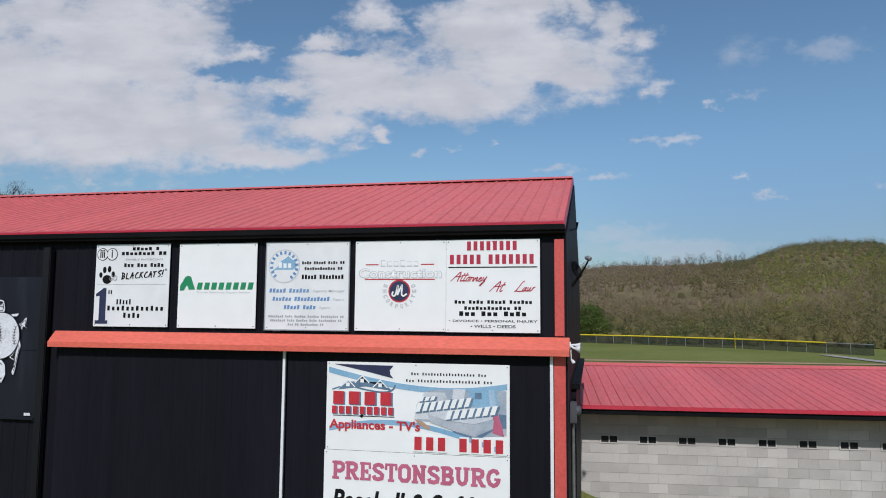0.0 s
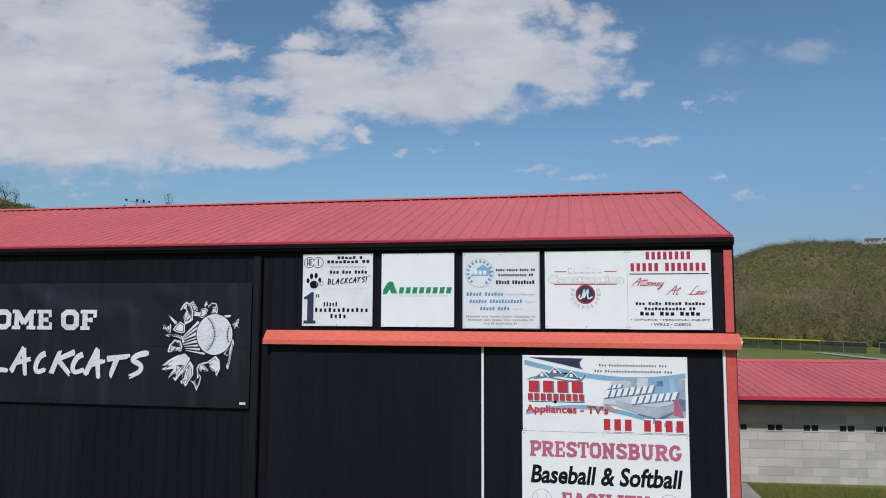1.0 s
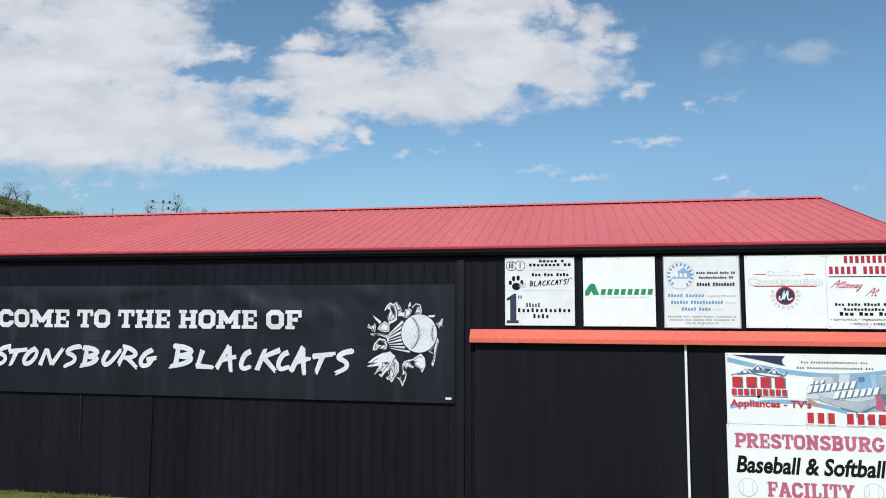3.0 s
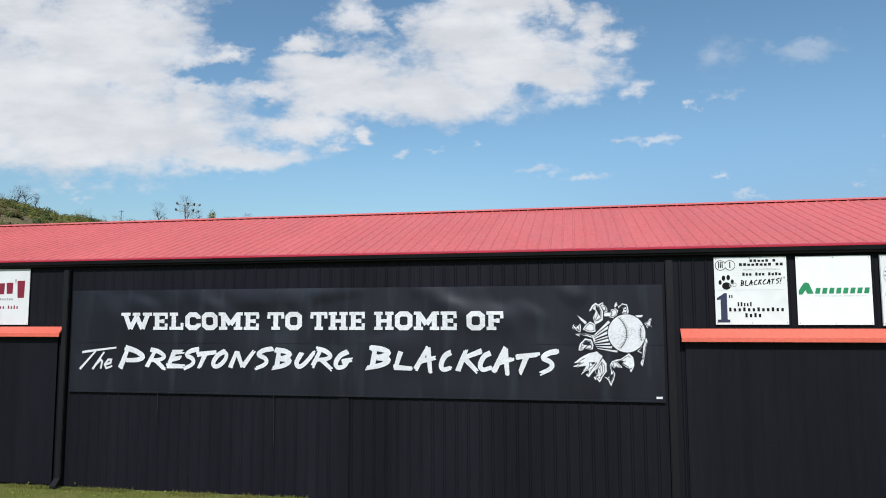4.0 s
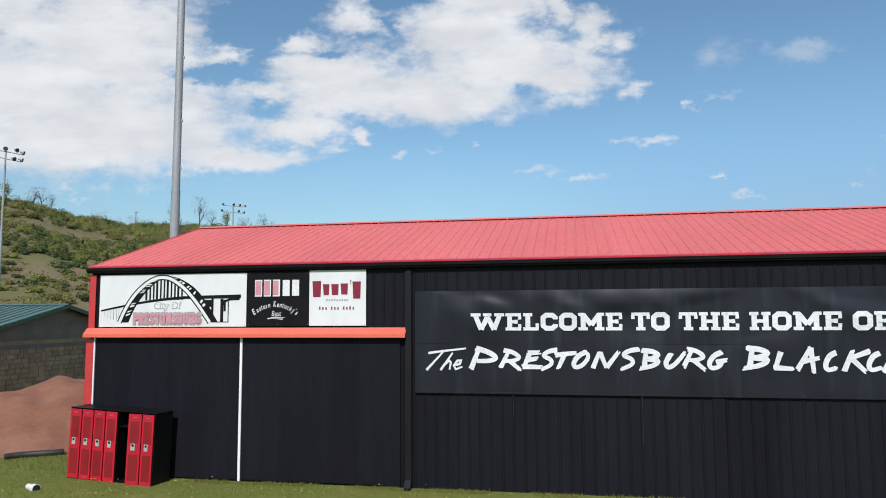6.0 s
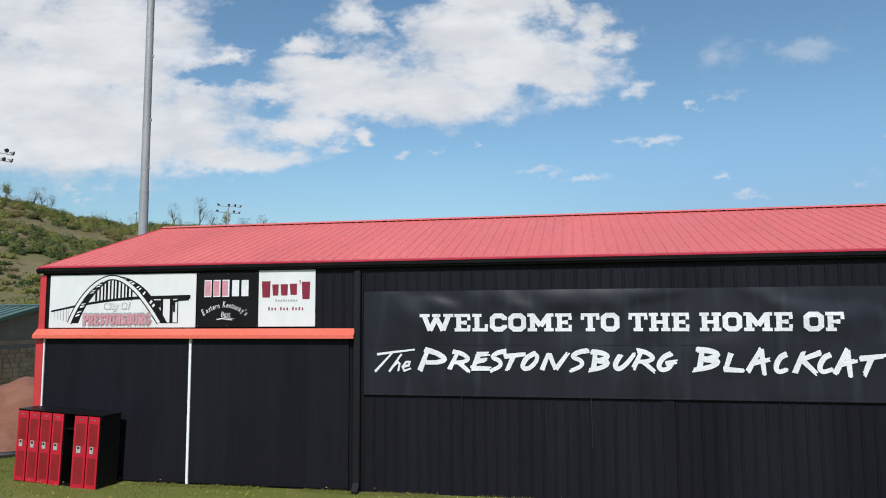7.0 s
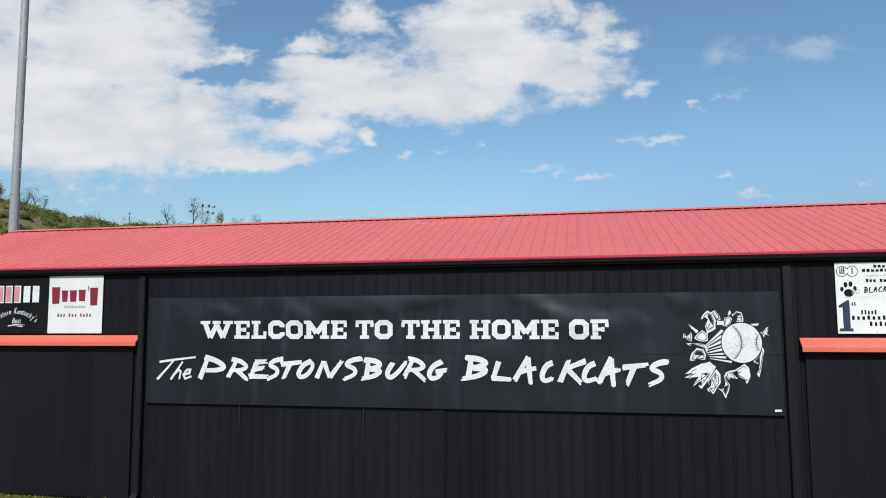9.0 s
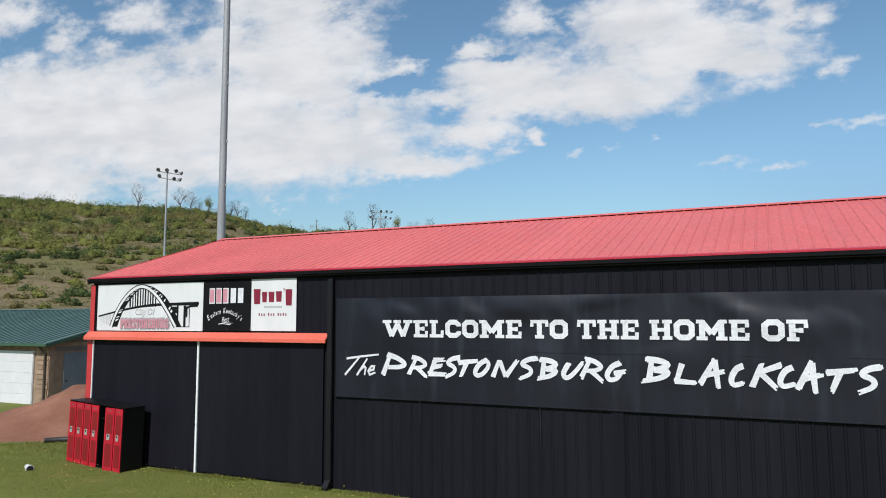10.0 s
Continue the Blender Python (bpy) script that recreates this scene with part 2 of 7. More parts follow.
# ---- materials ----
def mat(name, c1, c2=None, scale=1.0, rough=0.6, bump=0.0, fine=60.0, stretch=(1, 1, 1), metal=0.0, contrast=(0.35, 0.65), per_piece=0.0, per_island=0.0, rough2=None, grain_range=(0.88, 1.1), c3=None, c3_scale=0.3, c3_range=(0.55, 0.7), spec=0.5, through_light=0.0):
    """Two scales of variation over the world's own coordinates: broad patches (c1, c2), fine grain in colour and relief, an optional stain (c3)."""
    m = bpy.data.materials.new(name)
    m.use_nodes = True
    t = m.node_tree
    bsdf = t.nodes["Principled BSDF"]
    geo = t.nodes.new("ShaderNodeNewGeometry")
    mp = t.nodes.new("ShaderNodeMapping")
    mp.inputs["Scale"].default_value = stretch
    t.links.new(geo.outputs["Position"], mp.inputs["Vector"])

    def noise_at(s, detail=5.0):
        n = t.nodes.new("ShaderNodeTexNoise")
        n.inputs["Scale"].default_value, n.inputs["Detail"].default_value = s, detail
        t.links.new(mp.outputs[0], n.inputs["Vector"])
        return n.outputs["Fac"]

    def ramp(v, lo, hi, a=0.0, b=1.0):
        r = t.nodes.new("ShaderNodeMapRange")
        for key, value in (("From Min", lo), ("From Max", hi), ("To Min", a), ("To Max", b)):
            r.inputs[key].default_value = value
        t.links.new(v, r.inputs["Value"])
        return r.outputs["Result"]

    def blend(f, a, b, how="MIX"):
        x = t.nodes.new("ShaderNodeMix")
        x.data_type, x.blend_type = "RGBA", how
        for key, value in (("Factor", f), ("A", a), ("B", b)):
            if isinstance(value, float):
                x.inputs[key].default_value = value
            elif isinstance(value, tuple):
                x.inputs[key].default_value = (*value, 1)
            else:
                t.links.new(value, x.inputs[key])
        return x.outputs["Result"]

    grain = noise_at(fine)
    colour = blend(ramp(noise_at(scale), *contrast), c1, c2 or tuple(v * 0.8 for v in c1))
    if c3:
        colour = blend(ramp(noise_at(c3_scale, 7.0), *c3_range), colour, c3)
    grey = t.nodes.new("ShaderNodeCombineColor")
    shade = ramp(grain, 0.3, 0.7, *grain_range)
    for i in range(3):
        t.links.new(shade, grey.inputs[i])
    colour = blend(1.0, colour, grey.outputs[0], "MULTIPLY")
    for amount, source in ((per_piece, "piece"), (per_island, "island")):
        if amount:
            if source == "piece":
                r = t.nodes.new("ShaderNodeObjectInfo").outputs["Random"]
            else:
                r = geo.outputs["Random Per Island"]
            g = t.nodes.new("ShaderNodeCombineColor")
            s = ramp(r, 0, 1, 1 - amount, 1 + amount)
            for i in range(3):
                t.links.new(s, g.inputs[i])
            colour = blend(1.0, colour, g.outputs[0], "MULTIPLY")
    t.links.new(colour, bsdf.inputs["Base Color"])
    t.links.new(ramp(noise_at(scale * 3), 0.3, 0.7, rough, rough2 if rough2 is not None else min(1, rough + 0.12)), bsdf.inputs["Roughness"])
    bsdf.inputs["Metallic"].default_value = metal
    bsdf.inputs["Specular IOR Level"].default_value = spec
    if bump:
        b = t.nodes.new("ShaderNodeBump")
        b.inputs["Strength"].default_value, b.inputs["Distance"].default_value = 1.0, bump
        t.links.new(grain, b.inputs["Height"])
        t.links.new(b.outputs[0], bsdf.inputs["Normal"])
    if through_light:
        leaf = t.nodes.new("ShaderNodeBsdfTranslucent")
        t.links.new(colour, leaf.inputs["Color"])
        both_ways = t.nodes.new("ShaderNodeMixShader")
        both_ways.inputs[0].default_value = through_light
        t.links.new(bsdf.outputs[0], both_ways.inputs[1])
        t.links.new(leaf.outputs[0], both_ways.inputs[2])
        t.links.new(both_ways.outputs[0], t.nodes["Material Output"].inputs["Surface"])
    return m


M = {}
M["siding"] = mat("black_painted_steel", (0.0078, 0.0074, 0.0118), (0.0106, 0.0101, 0.0152), 1.2, 0.52, 0.0006, 14, (1, 1, 0.12), per_piece=0.12, spec=0.13)
M["gutter"] = mat("black_gutter_metal", (0.005, 0.005, 0.006), (0.008, 0.008, 0.009), 2, 0.6, 0.0004, 30, spec=0.1)
M["spout"] = mat("black_downspout_metal", (0.010, 0.010, 0.012), (0.014, 0.014, 0.016), 2, 0.38, 0.0004, 30, (1, 1, 0.2), spec=0.2)
M["roof"] = mat("red_painted_roof_steel", (0.75, 0.168, 0.155), (0.69, 0.150, 0.138), 0.5, 0.42, 0.0005, 18, (1, 0.25, 1), per_piece=0.035)
M["trim"] = mat("red_painted_trim", (0.55, 0.045, 0.048), (0.48, 0.038, 0.042), 1.5, 0.4, 0.0004, 25)
M["trim_faded"] = mat("sun_faded_red_trim", (0.66, 0.100, 0.080), (0.60, 0.085, 0.070), 1.5, 0.45, 0.0004, 25)
M["roof_edge"] = mat("crimson_roof_edge", (0.58, 0.036, 0.062), (0.52, 0.031, 0.055), 1.5, 0.35, 0.0003, 25)
M["hood"] = mat("sun_faded_red_hood", (0.76, 0.150, 0.095), (0.70, 0.130, 0.083), 1.1, 0.5, 0.0005, 30, (0.4, 1, 1), c3=(0.40, 0.07, 0.05), c3_scale=2.2, c3_range=(0.68, 0.78))
M["white"] = mat("white_painted_edge", (0.82, 0.82, 0.82), (0.77, 0.77, 0.77), 1.2, 0.5, 0.0003, 9, grain_range=(0.96, 1.03))
M["board"] = mat("white_sign_board", (0.91, 0.905, 0.885), (0.89, 0.885, 0.865), 1.3, 0.38, 0.0002, 3, grain_range=(0.97, 1.02), c3=(0.84, 0.835, 0.815), c3_scale=0.9, c3_range=(0.6, 0.85))
M["board_dull"] = mat("dulled_white_sign_board", (0.75, 0.75, 0.755), (0.71, 0.71, 0.715), 1.3, 0.42, 0.0002, 3, grain_range=(0.96, 1.03), c3=(0.66, 0.66, 0.655), c3_scale=1.4, c3_range=(0.55, 0.8), stretch=(1, 1, 0.35))
M["board_old"] = mat("weathered_sign_board", (0.84, 0.84, 0.835), (0.79, 0.79, 0.785), 1.7, 0.45, 0.0004, 5, grain_range=(0.96, 1.03), c3=(0.73, 0.73, 0.72), c3_scale=1.2, c3_range=(0.58, 0.85))
M["board_black"] = mat("black_sign_board", (0.006, 0.006, 0.007), (0.009, 0.009, 0.010), 2, 0.5, 0.0003, 30, spec=0.12)
M["banner"] = mat("black_vinyl_banner", (0.0092, 0.0094, 0.0160), (0.0126, 0.0130, 0.0210), 0.9, 0.34, 0.0004, 9, (1, 1, 0.16), grain_range=(0.92, 1.08), spec=0.36, c3=(0.026, 0.030, 0.042), c3_scale=3.0, c3_range=(0.54, 0.76))
M["print"] = mat("white_banner_print", (0.77, 0.77, 0.80), (0.69, 0.69, 0.72), 5, 0.5, 0.0003, 25, c3=(0.50, 0.50, 0.52), c3_scale=12, c3_range=(0.68, 0.76))
M["ink"] = mat("black_sign_ink", (0.007, 0.007, 0.008), (0.011, 0.011, 0.011), 4, 0.55, spec=0.12)
M["ink_grey"] = mat("faded_grey_ink", (0.33, 0.33, 0.34), (0.42, 0.42, 0.43), 5, 0.5)
M["ink_pale"] = mat("pale_outline_ink", (0.56, 0.56, 0.58), (0.64, 0.64, 0.66), 5, 0.5)
M["ink_navy"] = mat("navy_ink", (0.02, 0.025, 0.07), (0.03, 0.035, 0.09), 4, 0.45)
M["ink_blue"] = mat("faded_blue_ink", (0.13, 0.27, 0.52), (0.18, 0.32, 0.55), 4, 0.5)
M["ink_sky"] = mat("light_blue_print", (0.22, 0.42, 0.60), (0.28, 0.47, 0.63), 3, 0.45)
M["ink_slate"] = mat("slate_blue_print", (0.10, 0.17, 0.26), (0.15, 0.23, 0.33), 5, 0.45)
M["ink_red"] = mat("red_ink", (0.58, 0.03, 0.045), (0.50, 0.028, 0.04), 4, 0.45)
M["ink_crimson"] = mat("crimson_ink", (0.50, 0.02, 0.06), (0.43, 0.018, 0.05), 4, 0.45)
M["ink_rose"] = mat("sun_faded_rose_ink", (0.56, 0.14, 0.23), (0.50, 0.11, 0.19), 4, 0.5)
M["ink_pink"] = mat("faded_pink_ink", (0.62, 0.30, 0.34), (0.56, 0.23, 0.28), 6, 0.5)
M["ink_green"] = mat("green_ink", (0.02, 0.29, 0.12), (0.018, 0.25, 0.10), 4, 0.45)
M["ink_wine"] = mat("wine_red_ink", (0.24, 0.012, 0.04), (0.20, 0.01, 0.03), 4, 0.45)
M["print_bed"] = mat("pale_grey_print", (0.42, 0.45, 0.50), (0.55, 0.58, 0.62), 6, 0.45)
M["print_room"] = mat("blue_grey_room_print", (0.30, 0.36, 0.44), (0.46, 0.50, 0.55), 5, 0.45)
M["print_wall"] = mat("pale_wall_print", (0.70, 0.71, 0.73), (0.60, 0.62, 0.65), 3, 0.45)
M["print_glow"] = mat("bright_linen_print", (0.66, 0.68, 0.72), (0.58, 0.60, 0.65), 5, 0.45)
M["print_sky"] = mat("pale_blue_curtain_print", (0.42, 0.56, 0.68), (0.36, 0.50, 0.63), 6, 0.45)
M["print_tan"] = mat("tan_upholstery_print", (0.50, 0.32, 0.22), (0.42, 0.26, 0.18), 6, 0.45)
M["screw"] = mat("grey_screw_head", (0.22, 0.22, 0.22), (0.3, 0.3, 0.3), 9, 0.4, metal=0.6)
M["galv"] = mat("galvanised_steel", (0.36, 0.375, 0.39), (0.30, 0.315, 0.33), 1.6, 0.5, 0.0006, 22, (1, 1, 0.3), metal=0.12, c3=(0.25, 0.26, 0.275), c3_scale=2.2)
M["lamp"] = mat("floodlight_housing", (0.34, 0.35, 0.36), (0.26, 0.27, 0.28), 2, 0.45, metal=0.4)
M["lens"] = mat("dark_floodlight_lens", (0.05, 0.055, 0.06), (0.08, 0.08, 0.09), 2, 0.45)
M["red_locker"] = mat("glossy_red_locker_steel", (0.52, 0.012, 0.034), (0.46, 0.011, 0.030), 2, 0.3, 0.0003, 40, per_piece=0.06)
M["red_mesh"] = mat("dark_red_perforated_steel", (0.26, 0.008, 0.014), (0.21, 0.006, 0.01), 2, 0.45, 0.001, 160)
M["locker"] = mat("black_locker_steel", (0.006, 0.006, 0.0065), (0.009, 0.009, 0.009), 2, 0.42, 0.0004, 30, spec=0.2)
M["chrome"] = mat("dull_chrome", (0.70, 0.70, 0.67), (0.6, 0.6, 0.57), 5, 0.42, metal=0.55)
M["cord"] = mat("weathered_dark_cord", (0.045, 0.045, 0.052), (0.03, 0.03, 0.035), 6, 0.7)
# near-black that paints the shade inside hollows; the garage door knob wears it too
M["dark"] = mat("hollow_shade_and_knob_black", (0.006, 0.006, 0.006), (0.01, 0.01, 0.01), 3, 0.7)
M["pvc"] = mat("white_plastic_pipe", (0.78, 0.78, 0.76), (0.66, 0.65, 0.61), 8, 0.4)
M["black_pipe"] = mat("black_corrugated_pipe", (0.018, 0.018, 0.018), (0.035, 0.033, 0.03), 6, 0.5)
M["clay"] = mat("red_clay_dirt", (0.27, 0.115, 0.068), (0.215, 0.088, 0.052), 0.8, 0.9, 0.012, 9, c3=(0.33, 0.16, 0.10), c3_scale=0.6, c3_range=(0.5, 0.75))
M["infield"] = mat("tan_infield_dirt", (0.46, 0.29, 0.17), (0.40, 0.25, 0.15), 0.4, 0.95, 0.004, 6)
M["concrete"] = mat("pale_concrete", (0.40, 0.37, 0.32), (0.33, 0.31, 0.27), 2.5, 0.85, 0.002, 50)
M["block"] = mat("grey_concrete_block", (0.53, 0.495, 0.45), (0.45, 0.42, 0.385), 0.9, 0.9, 0.003, 70, per_piece=0.13, c3=(0.58, 0.55, 0.51), c3_scale=1.6, c3_range=(0.55, 0.8))
M["mortar"] = mat("mortar", (0.50, 0.468, 0.428), (0.44, 0.41, 0.375), 3, 0.95, 0.002, 60)
M["low_roof"] = mat("weathered_red_roof_steel", (0.72, 0.150, 0.152), (0.65, 0.130, 0.132), 0.6, 0.45, 0.0005, 16, (1, 0.3, 1), per_piece=0.05)
M["green_roof"] = mat("green_roof_steel", (0.105, 0.172, 0.150), (0.090, 0.150, 0.132), 0.7, 0.4, 0.0005, 14, per_piece=0.04)
M["stone"] = mat("tan_split_face_stone", (0.40, 0.278, 0.188), (0.29, 0.203, 0.136), 2.0, 0.9, 0.014, 22, per_piece=0.16)
M["lap"] = mat("brown_grey_lap_siding", (0.205, 0.166, 0.148), (0.165, 0.135, 0.12), 1.6, 0.7, 0.001, 20, per_piece=0.05)
M["green_paint"] = mat("green_downspout", (0.055, 0.115, 0.075), (0.045, 0.10, 0.065), 2, 0.45)
M["door_grey"] = mat("grey_blue_steel_door", (0.20, 0.225, 0.26), (0.17, 0.19, 0.22), 2, 0.5)
M["garage"] = mat("white_garage_door_steel", (0.74, 0.74, 0.75), (0.70, 0.70, 0.71), 0.8, 0.45, 0.0003, 6, grain_range=(0.96, 1.03))
M["yellow"] = mat("yellow_fence_cap", (0.72, 0.56, 0.02), (0.64, 0.48, 0.02), 1, 0.5)
M["chain"] = mat("dark_windscreen_mesh", (0.030, 0.036, 0.026), (0.045, 0.050, 0.036), 0.5, 0.8)
M["bark"] = mat("grey_brown_bark", (0.105, 0.085, 0.068), (0.075, 0.06, 0.048), 1.5, 0.9, 0.01, 8)
M["bare_twig"] = mat("bare_twigs", (0.345, 0.258, 0.150), (0.268, 0.200, 0.116), 0.012, 0.9, bump=0.5, fine=0.5, grain_range=(0.84, 1.14), per_island=0.08, through_light=0.4)
M["wood_grey"] = mat("grey_twig_haze", (0.300, 0.226, 0.156), (0.228, 0.172, 0.120), 0.010, 0.9, bump=0.5, fine=0.5, grain_range=(0.84, 1.14), per_island=0.08, through_light=0.4)
M["leaf_spring"] = mat("spring_green_leaves", (0.325, 0.325, 0.092), (0.255, 0.268, 0.080), 0.03, 0.7, bump=0.25, fine=2.6, grain_range=(0.80, 1.16), per_island=0.10, through_light=0.5, spec=0.2)
M["leaf_mid"] = mat("mid_green_leaves", (0.150, 0.192, 0.068), (0.118, 0.155, 0.056), 0.03, 0.7, bump=0.25, fine=2.6, grain_range=(0.74, 1.20), per_island=0.14, through_light=0.5, spec=0.2)
M["leaf_olive"] = mat("olive_leaves", (0.285, 0.250, 0.098), (0.228, 0.205, 0.080), 0.02, 0.7, bump=0.25, fine=2.6, grain_range=(0.74, 1.20), per_island=0.13, through_light=0.5, spec=0.2)
M["leaf_bud"] = mat("budding_brown_olive_leaves", (0.250, 0.212, 0.100), (0.195, 0.168, 0.082), 0.012, 0.8, bump=0.25, fine=2.6, grain_range=(0.82, 1.16), per_island=0.10, through_light=0.5, spec=0.2)
M["leaf_tree"] = mat("full_green_leaves", (0.140, 0.195, 0.045), (0.110, 0.160, 0.038), 0.3, 0.7, per_island=0.25, through_light=0.45, spec=0.2)
M["leaf_dark"] = mat("dark_cedar_leaves", (0.068, 0.092, 0.040), (0.052, 0.070, 0.032), 0.08, 0.7, bump=0.25, fine=2.6, grain_range=(0.74, 1.20), per_island=0.25, through_light=0.3, spec=0.2)
M["brush"] = mat("dry_brush", (0.33, 0.265, 0.145), (0.265, 0.215, 0.115), 0.05, 0.85, per_island=0.12, through_light=0.4)
M["grass_tuft"] = mat("hill_grass_tufts", (0.235, 0.215, 0.085), (0.190, 0.180, 0.068), 0.05, 0.8, per_island=0.12, through_light=0.4, spec=0.2)
M["blade"] = mat("grass_blades", (0.250, 0.265, 0.060), (0.300, 0.280, 0.090), 0.7, 0.6, per_island=0.10, through_light=0.55, spec=0.2)
M["petal"] = mat("dandelion_yellow", (0.76, 0.62, 0.10), (0.72, 0.58, 0.12), 8, 0.6)
M["house_wall"] = mat("cream_house_siding", (0.55, 0.52, 0.46), (0.5, 0.47, 0.42), 0.3, 0.7)
M["house_roof"] = mat("grey_shingle_roof", (0.12, 0.11, 0.105), (0.10, 0.09, 0.088), 0.4, 0.9)


def ground_material():
    """Mown turf near the building, dry scrubland on the slopes; which is which follows the height of the land."""
    m = bpy.data.materials.new("turf_and_scrub")
    m.use_nodes = True
    t = m.node_tree
    bsdf = t.nodes["Principled BSDF"]
    pos = t.nodes.new("ShaderNodeNewGeometry").outputs["Position"]

    def noise_at(s, detail=6.0, rough=0.6):
        n = t.nodes.new("ShaderNodeTexNoise")
        n.inputs["Scale"].default_value, n.inputs["Detail"].default_value, n.inputs["Roughness"].default_value = s, detail, rough
        t.links.new(pos, n.inputs["Vector"])
        return n.outputs["Fac"]

    def ramp(v, lo, hi):
        r = t.nodes.new("ShaderNodeMapRange")
        r.inputs["From Min"].default_value, r.inputs["From Max"].default_value = lo, hi
        t.links.new(v, r.inputs["Value"])
        return r.outputs["Result"]

    def blend(f, a, b):
        x = t.nodes.new("ShaderNodeMix")
        x.data_type = "RGBA"
        for key, value in (("Factor", f), ("A", a), ("B", b)):
            if isinstance(value, tuple):
                x.inputs[key].default_value = (*value, 1)
            else:
                t.links.new(value, x.inputs[key])
        return x.outputs["Result"]

    turf = blend(ramp(noise_at(0.55), 0.35, 0.65), (0.165, 0.194, 0.039), (0.222, 0.222, 0.060))
    turf = blend(ramp(noise_at(0.045), 0.42, 0.62), turf, (0.122, 0.152, 0.031))
    turf = blend(ramp(noise_at(0.9, 5.0, 0.65), 0.56, 0.70), turf, (0.250, 0.225, 0.075))
    turf = blend(ramp(noise_at(1.9), 0.62, 0.74), turf, (0.25, 0.195, 0.105))
    turf = blend(ramp(noise_at(38, 3), 0.4, 0.75), turf, (0.168, 0.190, 0.042))
    scrub = blend(ramp(noise_at(0.03), 0.42, 0.60), (0.228, 0.170, 0.098), (0.172, 0.143, 0.066))
    scrub = blend(ramp(noise_at(0.06), 0.47, 0.62), scrub, (0.150, 0.145, 0.052))
    scrub = blend(ramp(noise_at(0.25, 5.0, 0.7), 0.50, 0.66), scrub, (0.135, 0.120, 0.055))
    scrub = blend(ramp(noise_at(0.10), 0.66, 0.74), scrub, (0.38, 0.250, 0.16))
    scrub = blend(ramp(noise_at(0.7, 9.0, 0.78), 0.48, 0.66), scrub, (0.165, 0.138, 0.068))
    scrub = blend(ramp(noise_at(2.6, 6.0, 0.7), 0.58, 0.74), scrub, (0.29, 0.228, 0.135))
    xyz = t.nodes.new("ShaderNodeSeparateXYZ")
    t.links.new(pos, xyz.inputs[0])
    colour = blend(ramp(xyz.outputs["Z"], 0.6, 3.0), turf, scrub)
    t.links.new(colour, bsdf.inputs["Base Color"])
    bsdf.inputs["Roughness"].default_value = 0.9
    bsdf.inputs["Specular IOR Level"].default_value = 0.2
    b = t.nodes.new("ShaderNodeBump")
    b.inputs["Distance"].default_value = 0.03
    t.links.new(noise_at(22, 4), b.inputs["Height"])
    t.links.new(b.outputs[0], bsdf.inputs["Normal"])
    return m


chain_tree = M["chain"].node_tree
see_through, woven = chain_tree.nodes.new("ShaderNodeBsdfTransparent"), chain_tree.nodes.new("ShaderNodeMixShader")
woven.inputs[0].default_value = 0.5
chain_tree.links.new(see_through.outputs[0], woven.inputs[1])
chain_tree.links.new(chain_tree.nodes["Principled BSDF"].outputs[0], woven.inputs[2])
chain_tree.links.new(woven.outputs[0], chain_tree.nodes["Material Output"].inputs["Surface"])
M["ground"] = ground_material()

# ---- building blocks ----
def part(name, bm, material, parent=None, label=""):
    """Links a bmesh as one mesh object under a thing or a part."""
    me = bpy.data.meshes.new(name)
    bm.normal_update()
    bm.to_mesh(me)
    bm.free()
    me.materials.append(material)
    ob = new(name, me)
    ob.parent = parent
    return tagged(ob, label)


def thing(name, at, label, category, group="", kind="", turn=0.0):
    ob = new(name)
    ob.empty_display_size = 0.1
    ob.matrix_world = pose(*at, 0, 0, turn)
    return tagged(ob, label, category, group, kind)


def shared(name, me, parent, at=(0, 0, 0)):
    """A further piece on mesh data that exists."""
    ob = new(name, me)
    ob.parent, ob.location = parent, at
    return ob


def slab(bm, a, b, bevel=0.0):
    """A box from corner a to corner b, with bevelled edges."""
    made = bmesh.ops.create_cube(bm, size=1)["verts"]
    for v in made:
        v.co = [a[i] + (v.co[i] + 0.5) * (b[i] - a[i]) for i in range(3)]
    if bevel:
        edges = list({e for v in made for e in v.link_edges})
        bmesh.ops.bevel(bm, geom=edges, offset=bevel, segments=2, affect="EDGES", clamp_overlap=True)
    return bm


def box(a, b, bevel=0.0):
    return slab(bmesh.new(), a, b, bevel)


def sweep(profile, a, b):
    """A closed profile of (y, z) carried along x from a to b, with end caps."""
    bm = bmesh.new()
    ends = [[bm.verts.new((x, y, z)) for y, z in profile] for x in (a, b)]
    n = len(profile)
    for i in range(n):
        bm.faces.new((ends[0][i], ends[0][(i + 1) % n], ends[1][(i + 1) % n], ends[1][i]))
    bm.faces.new(ends[0][::-1])
    bm.faces.new(ends[1])
    bmesh.ops.recalc_face_normals(bm, faces=bm.faces)
    return bm


def tube(bm, points, radii, sides=10):
    """A round tube through points, with a radius at each."""
    rings = []
    for i, p in enumerate(points):
        p = Vector(p)
        d = (Vector(points[min(i + 1, len(points) - 1)]) - Vector(points[max(i - 1, 0)])).normalized()
        u = d.orthogonal().normalized()
        w = d.cross(u)
        rings.append([bm.verts.new(p + radii[i] * (math.cos(k * math.tau / sides) * u + math.sin(k * math.tau / sides) * w)) for k in range(sides)])
    for r, s in zip(rings, rings[1:]):
        for k in range(sides):
            f = bm.faces.new((r[k], r[(k + 1) % sides], s[(k + 1) % sides], s[k]))
            f.smooth = True
    for ring in (rings[0][::-1], rings[-1]):
        for e in bm.faces.new(ring).edges:
            e.smooth = False
    return bm


